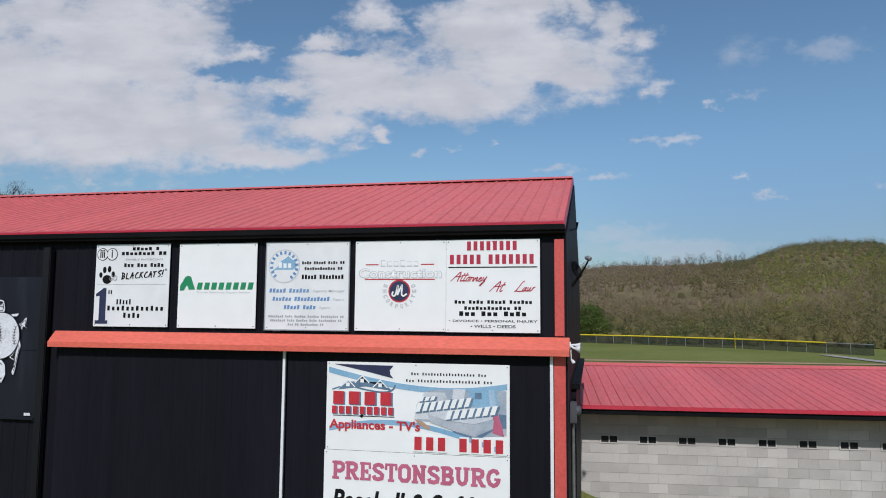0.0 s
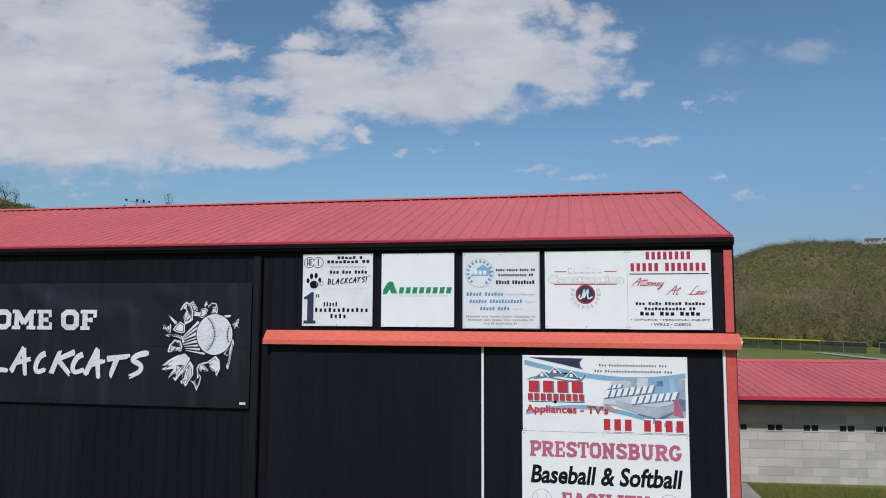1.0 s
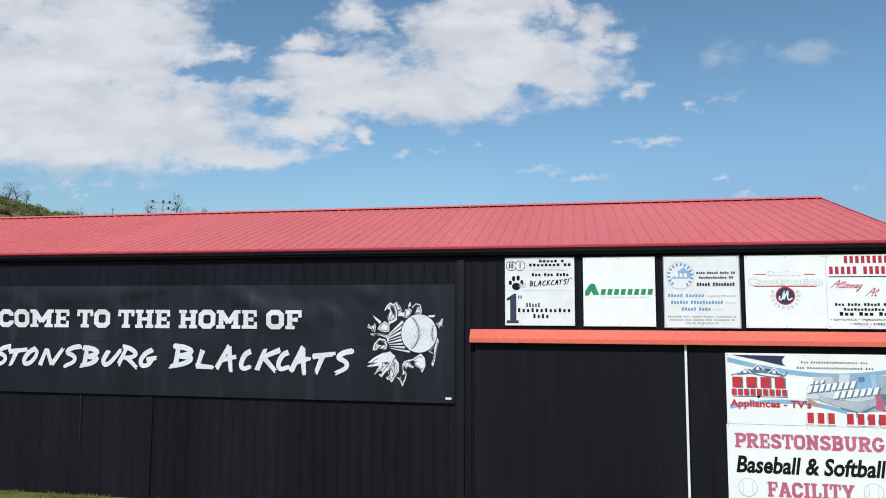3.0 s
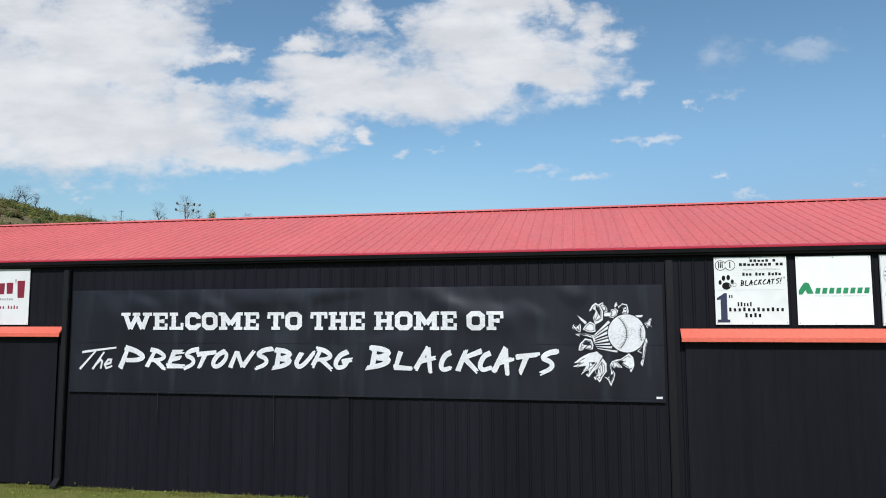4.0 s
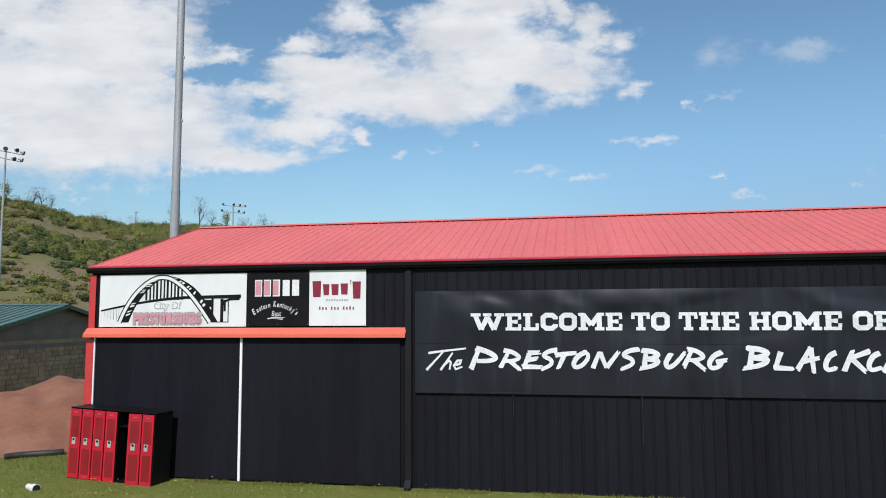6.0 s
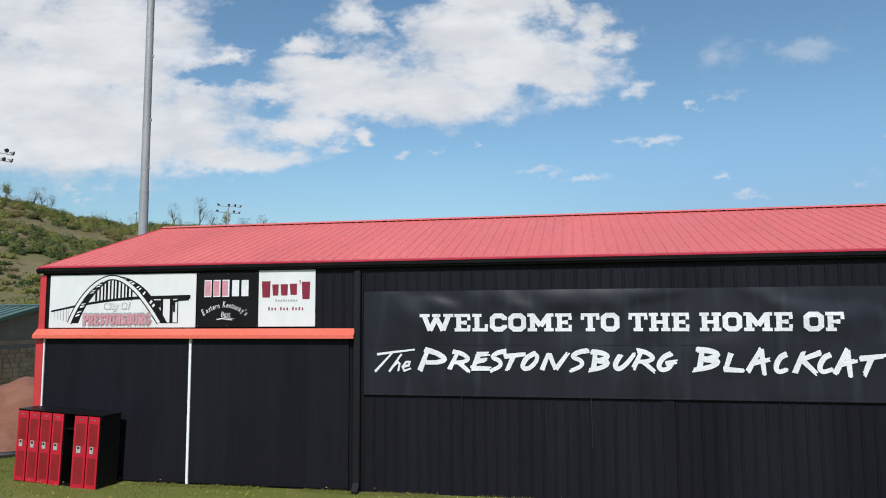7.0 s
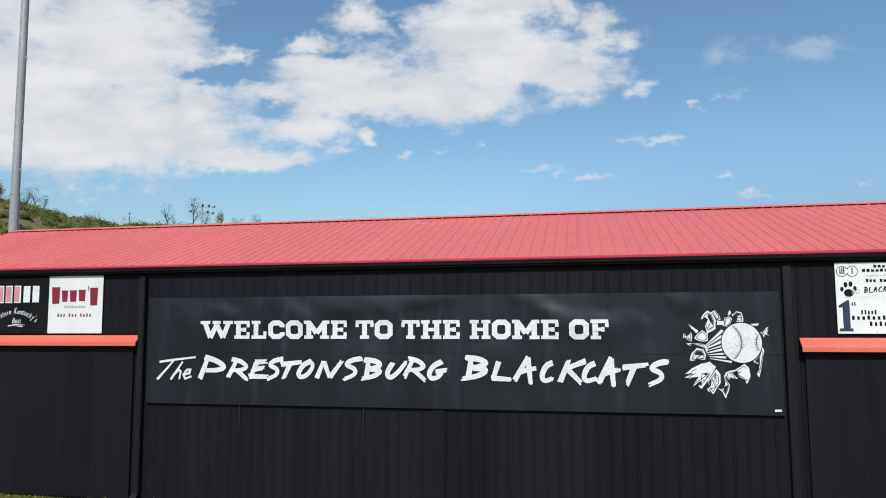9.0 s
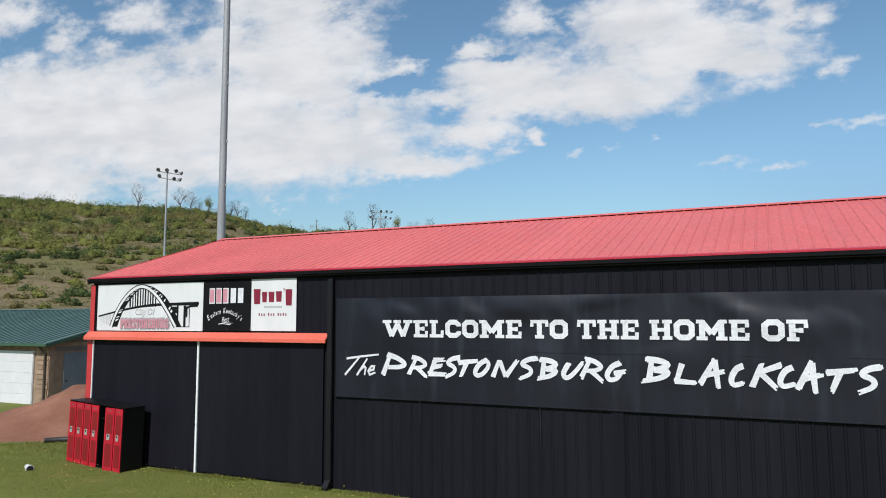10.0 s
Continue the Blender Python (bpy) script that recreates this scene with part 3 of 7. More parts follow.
def arrays_mesh(name, verts, faces, material_list, index=None, smooth=False):
    me = bpy.data.meshes.new(name)
    n = faces.shape[1]
    me.vertices.add(len(verts))
    me.vertices.foreach_set("co", verts.astype(np.float32).ravel())
    me.loops.add(faces.size)
    me.loops.foreach_set("vertex_index", faces.astype(np.int32).ravel())
    me.polygons.add(len(faces))
    me.polygons.foreach_set("loop_start", np.arange(0, faces.size, n, dtype=np.int32))
    for m in material_list:
        me.materials.append(m)
    if index is not None:
        me.polygons.foreach_set("material_index", index.astype(np.int32))
    me.polygons.foreach_set("use_smooth", np.full(len(faces), smooth))
    me.update(calc_edges=True)
    return me


# ---- the land: one sheet out to the hills ----
HUB = (-12.0, -13.0)
SKYLINE_AZ = (-180, -100, -70, -57, -46, -42, -39.5, -36, -33, -29, -20, -10, 0, 4, 8, 13, 15.5, 18.5, 21.5, 31, 60, 120, 180)
SKYLINE_EL = (5.0, 6.5, 7.55, 7.65, 8.0, 7.75, 7.0, 6.3, 6.3, 6.5, 6.2, 4.4, 3.35, 3.65, 3.8, 4.1, 5.1, 5.15, 4.9, 4.7, 4.6, 5.0, 5.0)


def smooth01(v):
    v = np.clip(v, 0, 1)
    return v * v * (3 - 2 * v)


def land(x, y):
    """Height of the land, for numbers or arrays."""
    x, y = np.asarray(x, float), np.asarray(y, float)
    dx, dy = x - HUB[0], y - HUB[1]
    r, az = np.hypot(dx, dy), np.degrees(np.arctan2(dx, dy))
    z = -0.37 * smooth01((x + 0.6 + 120 * smooth01((y - 20) / 30)) / 1.2) * smooth01((y - 0.5) / 5.5)
    z = z - 0.95 * smooth01((x + 60) / 40) * smooth01((y - 18) / 60)
    z = z + 0.06 * smooth01((-24 - x) / 4) * smooth01((y + 6) / 5)
    crest = np.interp(az, (-180, -70, -30, -8, 40, 180), (420, 335, 340, 600, 600, 420))
    foot = np.interp(az, (-180, -70, -30, -8, 40, 180), (120, 74, 74, 135, 135, 120))
    height = np.tan(np.radians(np.interp(az, SKYLINE_AZ, SKYLINE_EL))) * crest + 3.6
    t = np.clip((r - foot) / (crest - foot), 0, 1)
    bumps = np.sin(x * 0.031 + 1.3) * np.sin(y * 0.027 + 0.4) * 2.2 + np.sin(x * 0.083) * np.cos(y * 0.071) * 0.8
    z = z + height * (0.85 * t + 0.15 * smooth01(t)) + bumps * smooth01(t * 4) * smooth01((1.15 - t) * 4)
    return z - 0.22 * height * smooth01((r - crest) / 1200)


radii = np.concatenate([np.arange(0.5, 60, 0.9), np.geomspace(60, 4200, 64)])
turns = np.radians(np.arange(0, 360, 1.2))
RR, AA = np.meshgrid(radii, turns, indexing="ij")
gx, gy = HUB[0] + RR * np.sin(AA), HUB[1] + RR * np.cos(AA)
gv = np.stack([gx, gy, land(gx, gy)], -1).reshape(-1, 3)
nr, na = RR.shape
ii, jj = np.meshgrid(np.arange(nr - 1), np.arange(na), indexing="ij")
jn = (jj + 1) % na
gf = np.stack([ii * na + jj, (ii + 1) * na + jj, (ii + 1) * na + jn, ii * na + jn], -1).reshape(-1, 4)[:, ::-1]
gv = np.vstack([gv, [[HUB[0], HUB[1], 0.0]]])
ground_mesh = arrays_mesh("ground", gv, gf, [M["ground"]], smooth=True)
hub_fan = bmesh.new()
hub_fan.from_mesh(ground_mesh)
hub_fan.verts.ensure_lookup_table()
for j in range(na):
    hub_fan.faces.new((hub_fan.verts[len(gv) - 1], hub_fan.verts[(j + 1) % na], hub_fan.verts[j]))
bmesh.ops.recalc_face_normals(hub_fan, faces=hub_fan.faces)
hub_fan.to_mesh(ground_mesh)
hub_fan.free()
tagged(new("ground", ground_mesh), "mown green lawn rising into dry scrub hillsides", "ground", kind="structure")

# ---- the black steel field house with the red roof ----
X0, X1 = -27.58, 0.0
DEEP, EAVE, RIDGE, RIDGE_Y = 9.7, 4.745, 6.25, 4.85
OVER = 0.09
house = thing("field_house", (X0, 0, 0), "long black ribbed-steel field house with a red metal roof", "building")
WIDE = X1 - X0
BATTEN = -13.83


def ribbed(width, height, ribs, proud, foot, crown):
    """A sheet of siding or roofing: x across, z along, ribs towards -y."""
    bm = bmesh.new()
    line, pitch = [(0, 0)], width / ribs
    for k in range(ribs):
        c = (k + 0.5) * pitch
        line += [(c - foot / 2, 0), (c - crown / 2, -proud), (c + crown / 2, -proud), (c + foot / 2, 0)]
        for q in (0.5,):
            if k < ribs - 1:
                s = c + foot / 2 + q * (pitch - foot)
                line += [(s - 0.02, 0), (s, -proud * 0.16), (s + 0.02, 0)]
    line.append((width, 0))
    low = [bm.verts.new((x, y, 0)) for x, y in line]
    top = [bm.verts.new((x, y, height)) for x, y in line]
    for i in range(len(line) - 1):
        bm.faces.new((low[i], low[i + 1], top[i + 1], top[i]))
    return bm


# front wall: thirty sheets on a backing
wall = part("front_wall", box((0, 0.004, -0.6), (WIDE, 0.18, EAVE - 0.1)), M["siding"], house)
PANELS = 30
sheet = part("siding_panel", ribbed(WIDE / PANELS, EAVE + 0.35, 4, 0.016, 0.06, 0.022), M["siding"], wall)
sheet.location = (0, 0, -0.5)
for k in range(1, PANELS):
    shared("siding_panel", sheet.data, wall, (k * WIDE / PANELS, 0, -0.5))

for side, x in (("side_wall", 0.0), ("side_wall", WIDE - 0.18)):
    bm = bmesh.new()
    profile = [(0.18, -0.6), (DEEP - 0.18, -0.6), (DEEP - 0.18, EAVE - 0.1), (RIDGE_Y, RIDGE - 0.12), (0.18, EAVE - 0.1)]
    part(side, sweep(profile, x, x + 0.18), M["siding"], house)
part("back_wall", box((0, DEEP - 0.18, -0.6), (WIDE, DEEP, EAVE - 0.1)), M["siding"], house)

# roof: two slopes of ribbed sheets, slightly out of level
roof = part("roof", sweep([(-0.06, EAVE - 0.05), (RIDGE_Y, RIDGE - 0.05), (2 * RIDGE_Y + 0.06, EAVE - 0.05), (RIDGE_Y, RIDGE - 0.10)], 0.02, WIDE - 0.02), M["gutter"], house)
roof.rotation_euler = (0, radians(-0.06), 0)
roof.location = (0, 0, -0.018)
run = math.hypot(RIDGE_Y + OVER, RIDGE - EAVE)
fall = math.atan2(RIDGE - EAVE, RIDGE_Y + OVER)
span = WIDE + 0.02
sheet = part("roof_panel", ribbed(span / PANELS, run, 4, 0.019, 0.055, 0.022), M["roof"], roof)
ROOF_TURN = Euler((-(math.pi / 2 - fall), 0, 0))
for k in range(PANELS):
    ob = sheet if k == 0 else shared("roof_panel", sheet.data, roof)
    ob.location, ob.rotation_euler = (-0.05 + k * span / PANELS, -OVER, EAVE), ROOF_TURN
for k in range(PANELS):
    ob = shared("roof_panel", sheet.data, roof)
    ob.location, ob.rotation_euler = (WIDE - 0.03 - k * span / PANELS, 2 * RIDGE_Y + OVER, EAVE), Euler((-(math.pi / 2 - fall), 0, math.pi))
cap = sweep([(RIDGE_Y - 0.17, RIDGE - 0.012), (RIDGE_Y - 0.03, RIDGE + 0.048), (RIDGE_Y + 0.03, RIDGE + 0.048), (RIDGE_Y + 0.17, RIDGE - 0.012), (RIDGE_Y, RIDGE + 0.03)], -0.055, WIDE - 0.03)
part("ridge_cap", cap, M["roof"], roof)
part("drip_edge", sweep([(-0.112, EAVE - 0.020), (-0.104, EAVE - 0.020), (-0.102, EAVE + 0.001), (0.0, EAVE + 0.032), (0.0, EAVE + 0.038), (-0.115, EAVE + 0.007)], -0.05, WIDE - 0.03), M["roof_edge"], roof, "folded crimson drip edge")
part("gutter", sweep([(-0.155, EAVE - 0.030), (-0.03, EAVE - 0.030), (-0.03, EAVE - 0.135), (-0.105, EAVE - 0.145), (-0.125, EAVE - 0.135), (-0.132, EAVE - 0.11), (-0.155, EAVE - 0.095)], -0.06, WIDE - 0.01), M["gutter"], roof, "black box gutter under the eave")
for x in (-0.068, WIDE - 0.032):
    rake = [(-0.10, EAVE + 0.006), (RIDGE_Y, RIDGE + 0.022), (2 * RIDGE_Y + 0.10, EAVE + 0.006), (2 * RIDGE_Y + 0.10, EAVE - 0.12), (RIDGE_Y, RIDGE - 0.09), (-0.10, EAVE - 0.12)]
    part("rake_trim", sweep(rake, x, x + 0.02), M["roof_edge"], roof)

# corner trims, above and below the hoods
for out in (-1, 1):
    for low_z, high_z, grow in ((3.30, EAVE - 0.20, 0.0), (-0.5, 3.08, 0.022)):
        a, b = (-0.03 - grow, 0.125 + grow) if out < 0 else (WIDE - (0.168 if grow else 0.155), WIDE - (0.03 if grow else 0.04))
        bm = slab(bmesh.new(), (a, -0.045 - grow, low_z), (b, -0.033, high_z), 0.004)
        side_x = a - 0.006 if out < 0 else b
        slab(bm, (side_x, -0.045 - grow, low_z), (side_x + 0.006, 0.12 if out < 0 or grow else -0.03, high_z))
        part("corner_trim", bm, M["trim"] if out < 0 else M["trim_faded"], house, "red corner trim")

# sliding doors with their white edges under the track hoods
LEAF = 3.62
for left, whites in ((0.13, (0.04, 3.66)), (WIDE - 7.42, (3.59, 7.222))):
    for k in range(2):
        x = left + k * (LEAF + 0.02)
        door = part("sliding_door", box((x, -0.055, 0.05), (x + LEAF, -0.034, 3.12), 0.003), M["siding"], house, "black sheet-steel sliding door leaf")
        skin = part("door_panel", ribbed(LEAF / 4, 3.05, 4, 0.0015 if left < 5 else 0.005, 0.05, 0.02), M["siding"], door)
        skin.location = (x, -0.056, 0.06)
        for j in range(1, 4):
            shared("door_panel", skin.data, door, (x + j * LEAF / 4, -0.056, 0.06))
    for w, half in zip(whites, (0.018, 0.028) if left < 5 else (0.019, 0.020)):
        part("door_edge", box((left + w - half, -0.085, 0.02), (left + w + half, -0.036, 3.11), 0.004), M["white"], house, "white door edge strip")
for a, b, joint, low_z, high_z in ((-0.05, 7.53, 1.9, 3.115, 3.325), (WIDE - 7.50, WIDE + 0.03, 0, 3.055, 3.285)):
    hood = [(-0.035, high_z), (-0.06, high_z), (-0.205, low_z + 0.075), (-0.205, low_z), (-0.195, low_z), (-0.185, low_z + 0.055), (-0.035, high_z - 0.025)]
    for left, right in ((a, a + joint), (a + joint + 0.006, b)) if joint else ((a, b),):
        part("track_hood", sweep(hood, left, right), M["hood"], house, "sun-faded red sliding-door track hood")

# a flat cover strip on the wall below the banner, a sealant patch over the eastern hood
part("cover_strip", box((BATTEN - X0 - 0.11, -0.030, -0.4), (BATTEN - X0 + 0.11, -0.020, 2.02), 0.003), M["siding"], house)
part("sealant_patch", box((-4.03 - X0, -0.040, 3.32), (-3.92 - X0, -0.034, 3.40), 0.002), M["ink_grey"], house, "grey smear of sealant")

# downspouts beside the banner
for x in (X0 * -1 - 20.0, X0 * -1 - 7.67):
    bm = bmesh.new()
    slab(bm, (x - 0.066, -0.125, 0.16), (x + 0.066, -0.032, EAVE - 0.22), 0.012)
    spout = part("downspout", bm, M["spout"], house, "black square downspout")
    foot_bm = sweep([(-0.032, 0.2), (-0.125, 0.2), (-0.26, 0.06), (-0.24, -0.02), (-0.20, -0.02), (-0.032, 0.12)], x - 0.066, x + 0.066)
    part("spout_elbow", foot_bm, M["spout"], spout)

# east gable: sliding door under a black hood, dish on its arm, meter box, twin-head security lamp
part("gable_door", box((WIDE + 0.004, 1.3, 0.1), (WIDE + 0.07, 5.0, 2.46), 0.004), M["siding"], house, "black sliding door on the gable")
part("gable_hood", box((WIDE + 0.004, 1.3, 2.50), (WIDE + 0.13, 7.4, 2.58), 0.01), M["gutter"], house)
part("gable_bracket", tube(bmesh.new(), [(WIDE, 1.6, 4.85), (WIDE + 0.10, 1.6, 4.87), (WIDE + 0.11, 1.6, 4.97)], [0.012, 0.012, 0.02], 6), M["gutter"], house)
dish = thing("satellite_dish", (0.0, 2.2, 4.08), "dark satellite dish on a bent black arm", "satellite dish")
part("mount_arm", tube(bmesh.new(), [(0, 0, -0.06), (0.06, -0.02, 0.02), (0.12, -0.05, 0.10), (0.20, -0.10, 0.22), (0.27, -0.14, 0.35)], [0.024, 0.024, 0.020, 0.014, 0.012], 8), M["ink"], dish)
bm = bmesh.new()
bowl = [[bm.verts.new((0.06 * (r / 4) ** 2 - 0.06, 0.11 * r / 4 * math.cos(a), 0.15 * r / 4 * math.sin(a))) for a in (k * math.tau / 24 for k in range(24))] for r in (0.4, 1.4, 2.4, 3.4, 4)]
for inner, outer in zip(bowl, bowl[1:]):
    for k in range(24):
        bm.faces.new((inner[k], inner[(k + 1) % 24], outer[(k + 1) % 24], outer[k])).smooth = True
bm.faces.new(bowl[0])
bmesh.ops.solidify(bm, geom=bm.faces[:], thickness=0.006)
bm.transform(pose(0.08, -0.02, 0.21, 0, -22, -40))
part("reflector", bm, M["spout"], dish)
part("receiver", tube(bmesh.new(), [(0.30, -0.15, 0.36), (0.25, -0.12, 0.385), (0.22, -0.10, 0.39)], [0.035, 0.04, 0.022], 10), M["lamp"], dish)
meter = thing("electric_meter", (0.004, 0.75, 2.25), "small grey electric meter box on the gable", "meter")
part("box", box((0, -0.10, -0.14), (0.09, 0.10, 0.14), 0.01), M["lens"], meter)
part("glass_cover", tube(bmesh.new(), [(0.085, 0, 0.02), (0.14, 0, 0.02), (0.15, 0, 0.02)], [0.075, 0.07, 0.05], 14), M["lens"], meter)
part("conduit", tube(bmesh.new(), [(0.04, 0, -0.14), (0.04, 0, -2.4)], [0.022, 0.022], 8), M["screw"], meter)
lamp = thing("security_lamp", (0.0, 0.36, 3.17), "white twin-head security lamp with a small sensor", "lamp")
bm = bmesh.new()
bmesh.ops.create_cone(bm, segments=16, radius1=0.05, radius2=0.045, depth=0.03, cap_ends=True)
bm.transform(pose(0.018, 0, 0, 0, 90, 0))
part("base", bm, M["white"], lamp)
for y, z in ((-0.03, -0.03), (0.05, 0.01)):
    bm = tube(bmesh.new(), [(0.025, y * 0.3, 0), (0.07, y, z - 0.005), (0.10, y, z - 0.01)], [0.014, 0.016, 0.02], 8)
    tube(bm, [(0.095, y, z - 0.01), (0.155, y - 0.01, z - 0.02)], [0.024, 0.05], 12)
    part("lamp_head", bm, M["white"], lamp)
bm = tube(bmesh.new(), [(0.03, 0, -0.04), (0.035, 0, -0.18), (0.05, 0, -0.20), (0.07, 0, -0.23)], [0.007, 0.007, 0.022, 0.026], 8)
part("sensor", bm, M["white"], lamp)

# ---- lettering ----
def stroke(bm, pts, width, y, taper=(1.0, 1.0), rough=0.0, rnd=None, closed=False):
    """A brush or pen stroke through (x, z) points, flat towards -y, with mitred corners."""
    p = [Vector(q) for q in pts]
    if rough:
        fine = []
        for a, b in zip(p, p[1:]):
            n = max(2, int((b - a).length / (width * 0.5)))
            fine += [a.lerp(b, k / n) for k in range(n)]
        p = fine + [p[-1]]
    left, right = [], []
    for i, q in enumerate(p):
        before = p[i - 1] if i > 0 or closed else None
        if closed and i == 0:
            before = p[-2]
        after = p[i + 1] if i < len(p) - 1 else (p[1] if closed else None)
        d1 = (q - before).normalized() if before is not None else None
        d2 = (after - q).normalized() if after is not None else None
        d1, d2 = d1 or d2, d2 or d1
        m = (d1 + d2)
        m = m.normalized() if m.length > 1e-4 else d1
        n = Vector((-m.y, m.x))
        s = i / max(1, len(p) - 1)
        w = width * 0.5 * (taper[0] + (taper[1] - taper[0]) * s) / max(0.6, m.dot(d1))
        ja = jb = 1.0
        if rough:
            ja, jb = 1 + rnd.uniform(-rough, rough), 1 + rnd.uniform(-rough, rough)
        left.append(bm.verts.new((q.x + n.x * w * ja, y, q.y + n.y * w * ja)))
        right.append(bm.verts.new((q.x - n.x * w * jb, y, q.y - n.y * w * jb)))
    for i in range(len(p) - 1):
        bm.faces.new((right[i], right[i + 1], left[i + 1], left[i]))


def poly(bm, pts, y):
    bm.faces.new([bm.verts.new((x, y, z)) for x, z in pts])
    return bm


def rect(bm, x0, z0, x1, z1, y):
    return poly(bm, ((x0, z0), (x1, z0), (x1, z1), (x0, z1)), y)


def disc(bm, cx, cz, rx, rz, y, n=36):
    return poly(bm, [(cx + rx * math.cos(k * math.tau / n), cz + rz * math.sin(k * math.tau / n)) for k in range(n)], y)


def facing(bm):
    """Turns all faces of flat artwork towards the viewer's side."""
    bm.normal_update()
    for f in bm.faces:
        if f.normal.y > 0:
            f.normal_flip()
    return bm


def points_of(text):
    return [tuple(float(v) for v in pair.split(",")) for pair in text.split()]


def lettering(parent, text, material, x0, x1, z0, z1, y, slant=0.0, bold=0.0, label=""):
    """Text in the built-in font, stretched to the box x0..x1, z0..z1 of the parent's own space."""
    cu = bpy.data.curves.new("lettering", "FONT")
    cu.body, cu.offset, cu.resolution_u = text, bold, 3
    tmp = bpy.data.objects.new("lettering", cu)
    me = bpy.data.meshes.new_from_object(tmp)
    bpy.data.objects.remove(tmp)
    co = np.zeros(len(me.vertices) * 3)
    me.vertices.foreach_get("co", co)
    co = co.reshape(-1, 3)
    co[:, 0] += slant * co[:, 1]
    lo, hi = co.min(0), co.max(0)
    s = (co - lo) / np.maximum(hi - lo, 1e-6)
    out = np.stack([x0 + s[:, 0] * (x1 - x0), np.full(len(s), y), z0 + s[:, 1] * (z1 - z0)], -1)
    me.vertices.foreach_set("co", out.ravel())
    me.materials.append(material)
    bm = bmesh.new()
    bm.from_mesh(me)
    facing(bm)
    bm.to_mesh(me)
    bm.free()
    if z1 - z0 < 0.15 or "y" in text:
        ob = new("lettering", me)
        ob.parent = parent
        return tagged(ob, label, kind="stuff")
    return apart(me, parent, material)


def apart(me, parent, material):
    """Each island of a mesh as a part of its own."""
    bm = bmesh.new()
    bm.from_mesh(me)
    left = set(bm.faces)
    while left:
        grown, todo = set(), [min(left, key=lambda f: f.calc_center_median().x)]
        while todo:
            f = todo.pop()
            if f in left:
                left.discard(f)
                grown.add(f)
                todo += [g for e in f.edges for g in e.link_faces if g in left]
        one, verts = bmesh.new(), {}
        for f in grown:
            one.faces.new([verts[v] if v in verts else verts.setdefault(v, one.verts.new(v.co)) for v in f.verts])
        part("letter", facing(one), material, parent)
    bm.free()


def bars(parent, material, x0, x1, z0, z1, y, words, name="text_bar", lean=0.0, rise=0.0, fill=0.68):
    """A line of plain bars, one block a letter; words: the letters in each word; rise: how the line climbs; fill: the block's share of its cell."""
    bm, big = bmesh.new(), z1 - z0 > 0.09
    units = sum(words) + 0.8 * (len(words) - 1)
    step, x, d = (x1 - x0) / units, x0, lean * (z1 - z0)
    for n in words:
        for k in range(n):
            top = z1 if big or k == 0 or (k * 7 + n) % 3 == 0 else z0 + (z1 - z0) * 0.8
            a, b, up = x + step * 0.12, x + step * (0.12 + fill), rise * (x - x0)
            poly(bm, ((a, z0 + up), (b, z0 + up + rise * (b - a)), (b + d, top + up + rise * (b - a)), (a + d, top + up)), y)
            if big:
                part(name, facing(bm), material, parent)
                bm = bmesh.new()
            x += step
        x += 0.8 * step
    if big:
        bm.free()
    else:
        tagged(part(name, facing(bm), material, parent), kind="stuff")


SLAB = {
    "W": (1.72, "0.18,0.93 0.50,0.04|0.50,0.04 0.84,0.80|0.84,0.80 1.19,0.04|1.19,0.04 1.50,0.93", "-0.05,0.93 0.48,0.93|0.61,0.93 1.06,0.93|1.21,0.93 1.74,0.93"),
    "E": (0.86, "0.22,0.0 0.22,1.0", "0,0.925 0.82,0.925|0,0.075 0.82,0.075|0.2,0.5 0.58,0.5|0.75,0.86 0.75,0.64|0.75,0.14 0.75,0.36|0.56,0.38 0.56,0.62"),
    "L": (0.84, "0.24,0.0 0.24,1.0", "0,0.925 0.48,0.925|0,0.075 0.80,0.075|0.73,0.14 0.73,0.40"),
    "C": (0.88, "0.76,0.64 0.76,0.74 0.60,0.89 0.28,0.89 0.12,0.74 0.12,0.26 0.28,0.11 0.60,0.11 0.76,0.26 0.76,0.36", ""),
    "O": (0.90, "0.28,0.89 0.62,0.89 0.78,0.74 0.78,0.26 0.62,0.11 0.28,0.11 0.12,0.26 0.12,0.74 0.28,0.89", ""),
    "M": (1.32, "0.25,0.0 0.25,1.0|1.07,0.0 1.07,1.0|0.25,0.92 0.66,0.30|0.66,0.30 1.07,0.92", "0.00,0.075 0.48,0.075|0.84,0.075 1.32,0.075|0.00,0.925 0.32,0.925|1.00,0.925 1.32,0.925"),
    "T": (0.90, "0.45,0.0 0.45,1.0", "0,0.925 0.90,0.925|0.22,0.075 0.68,0.075|0.07,0.86 0.07,0.64|0.83,0.86 0.83,0.64"),
    "H": (1.02, "0.23,0.0 0.23,1.0|0.79,0.0 0.79,1.0", "0.2,0.5 0.8,0.5|0,0.075 0.44,0.075|0.58,0.075 1.02,0.075|0,0.925 0.44,0.925|0.58,0.925 1.02,0.925"),
    "F": (0.84, "0.22,0.0 0.22,1.0", "0,0.925 0.82,0.925|0.2,0.5 0.58,0.5|0,0.075 0.48,0.075|0.75,0.86 0.75,0.62|0.56,0.38 0.56,0.62"),
}
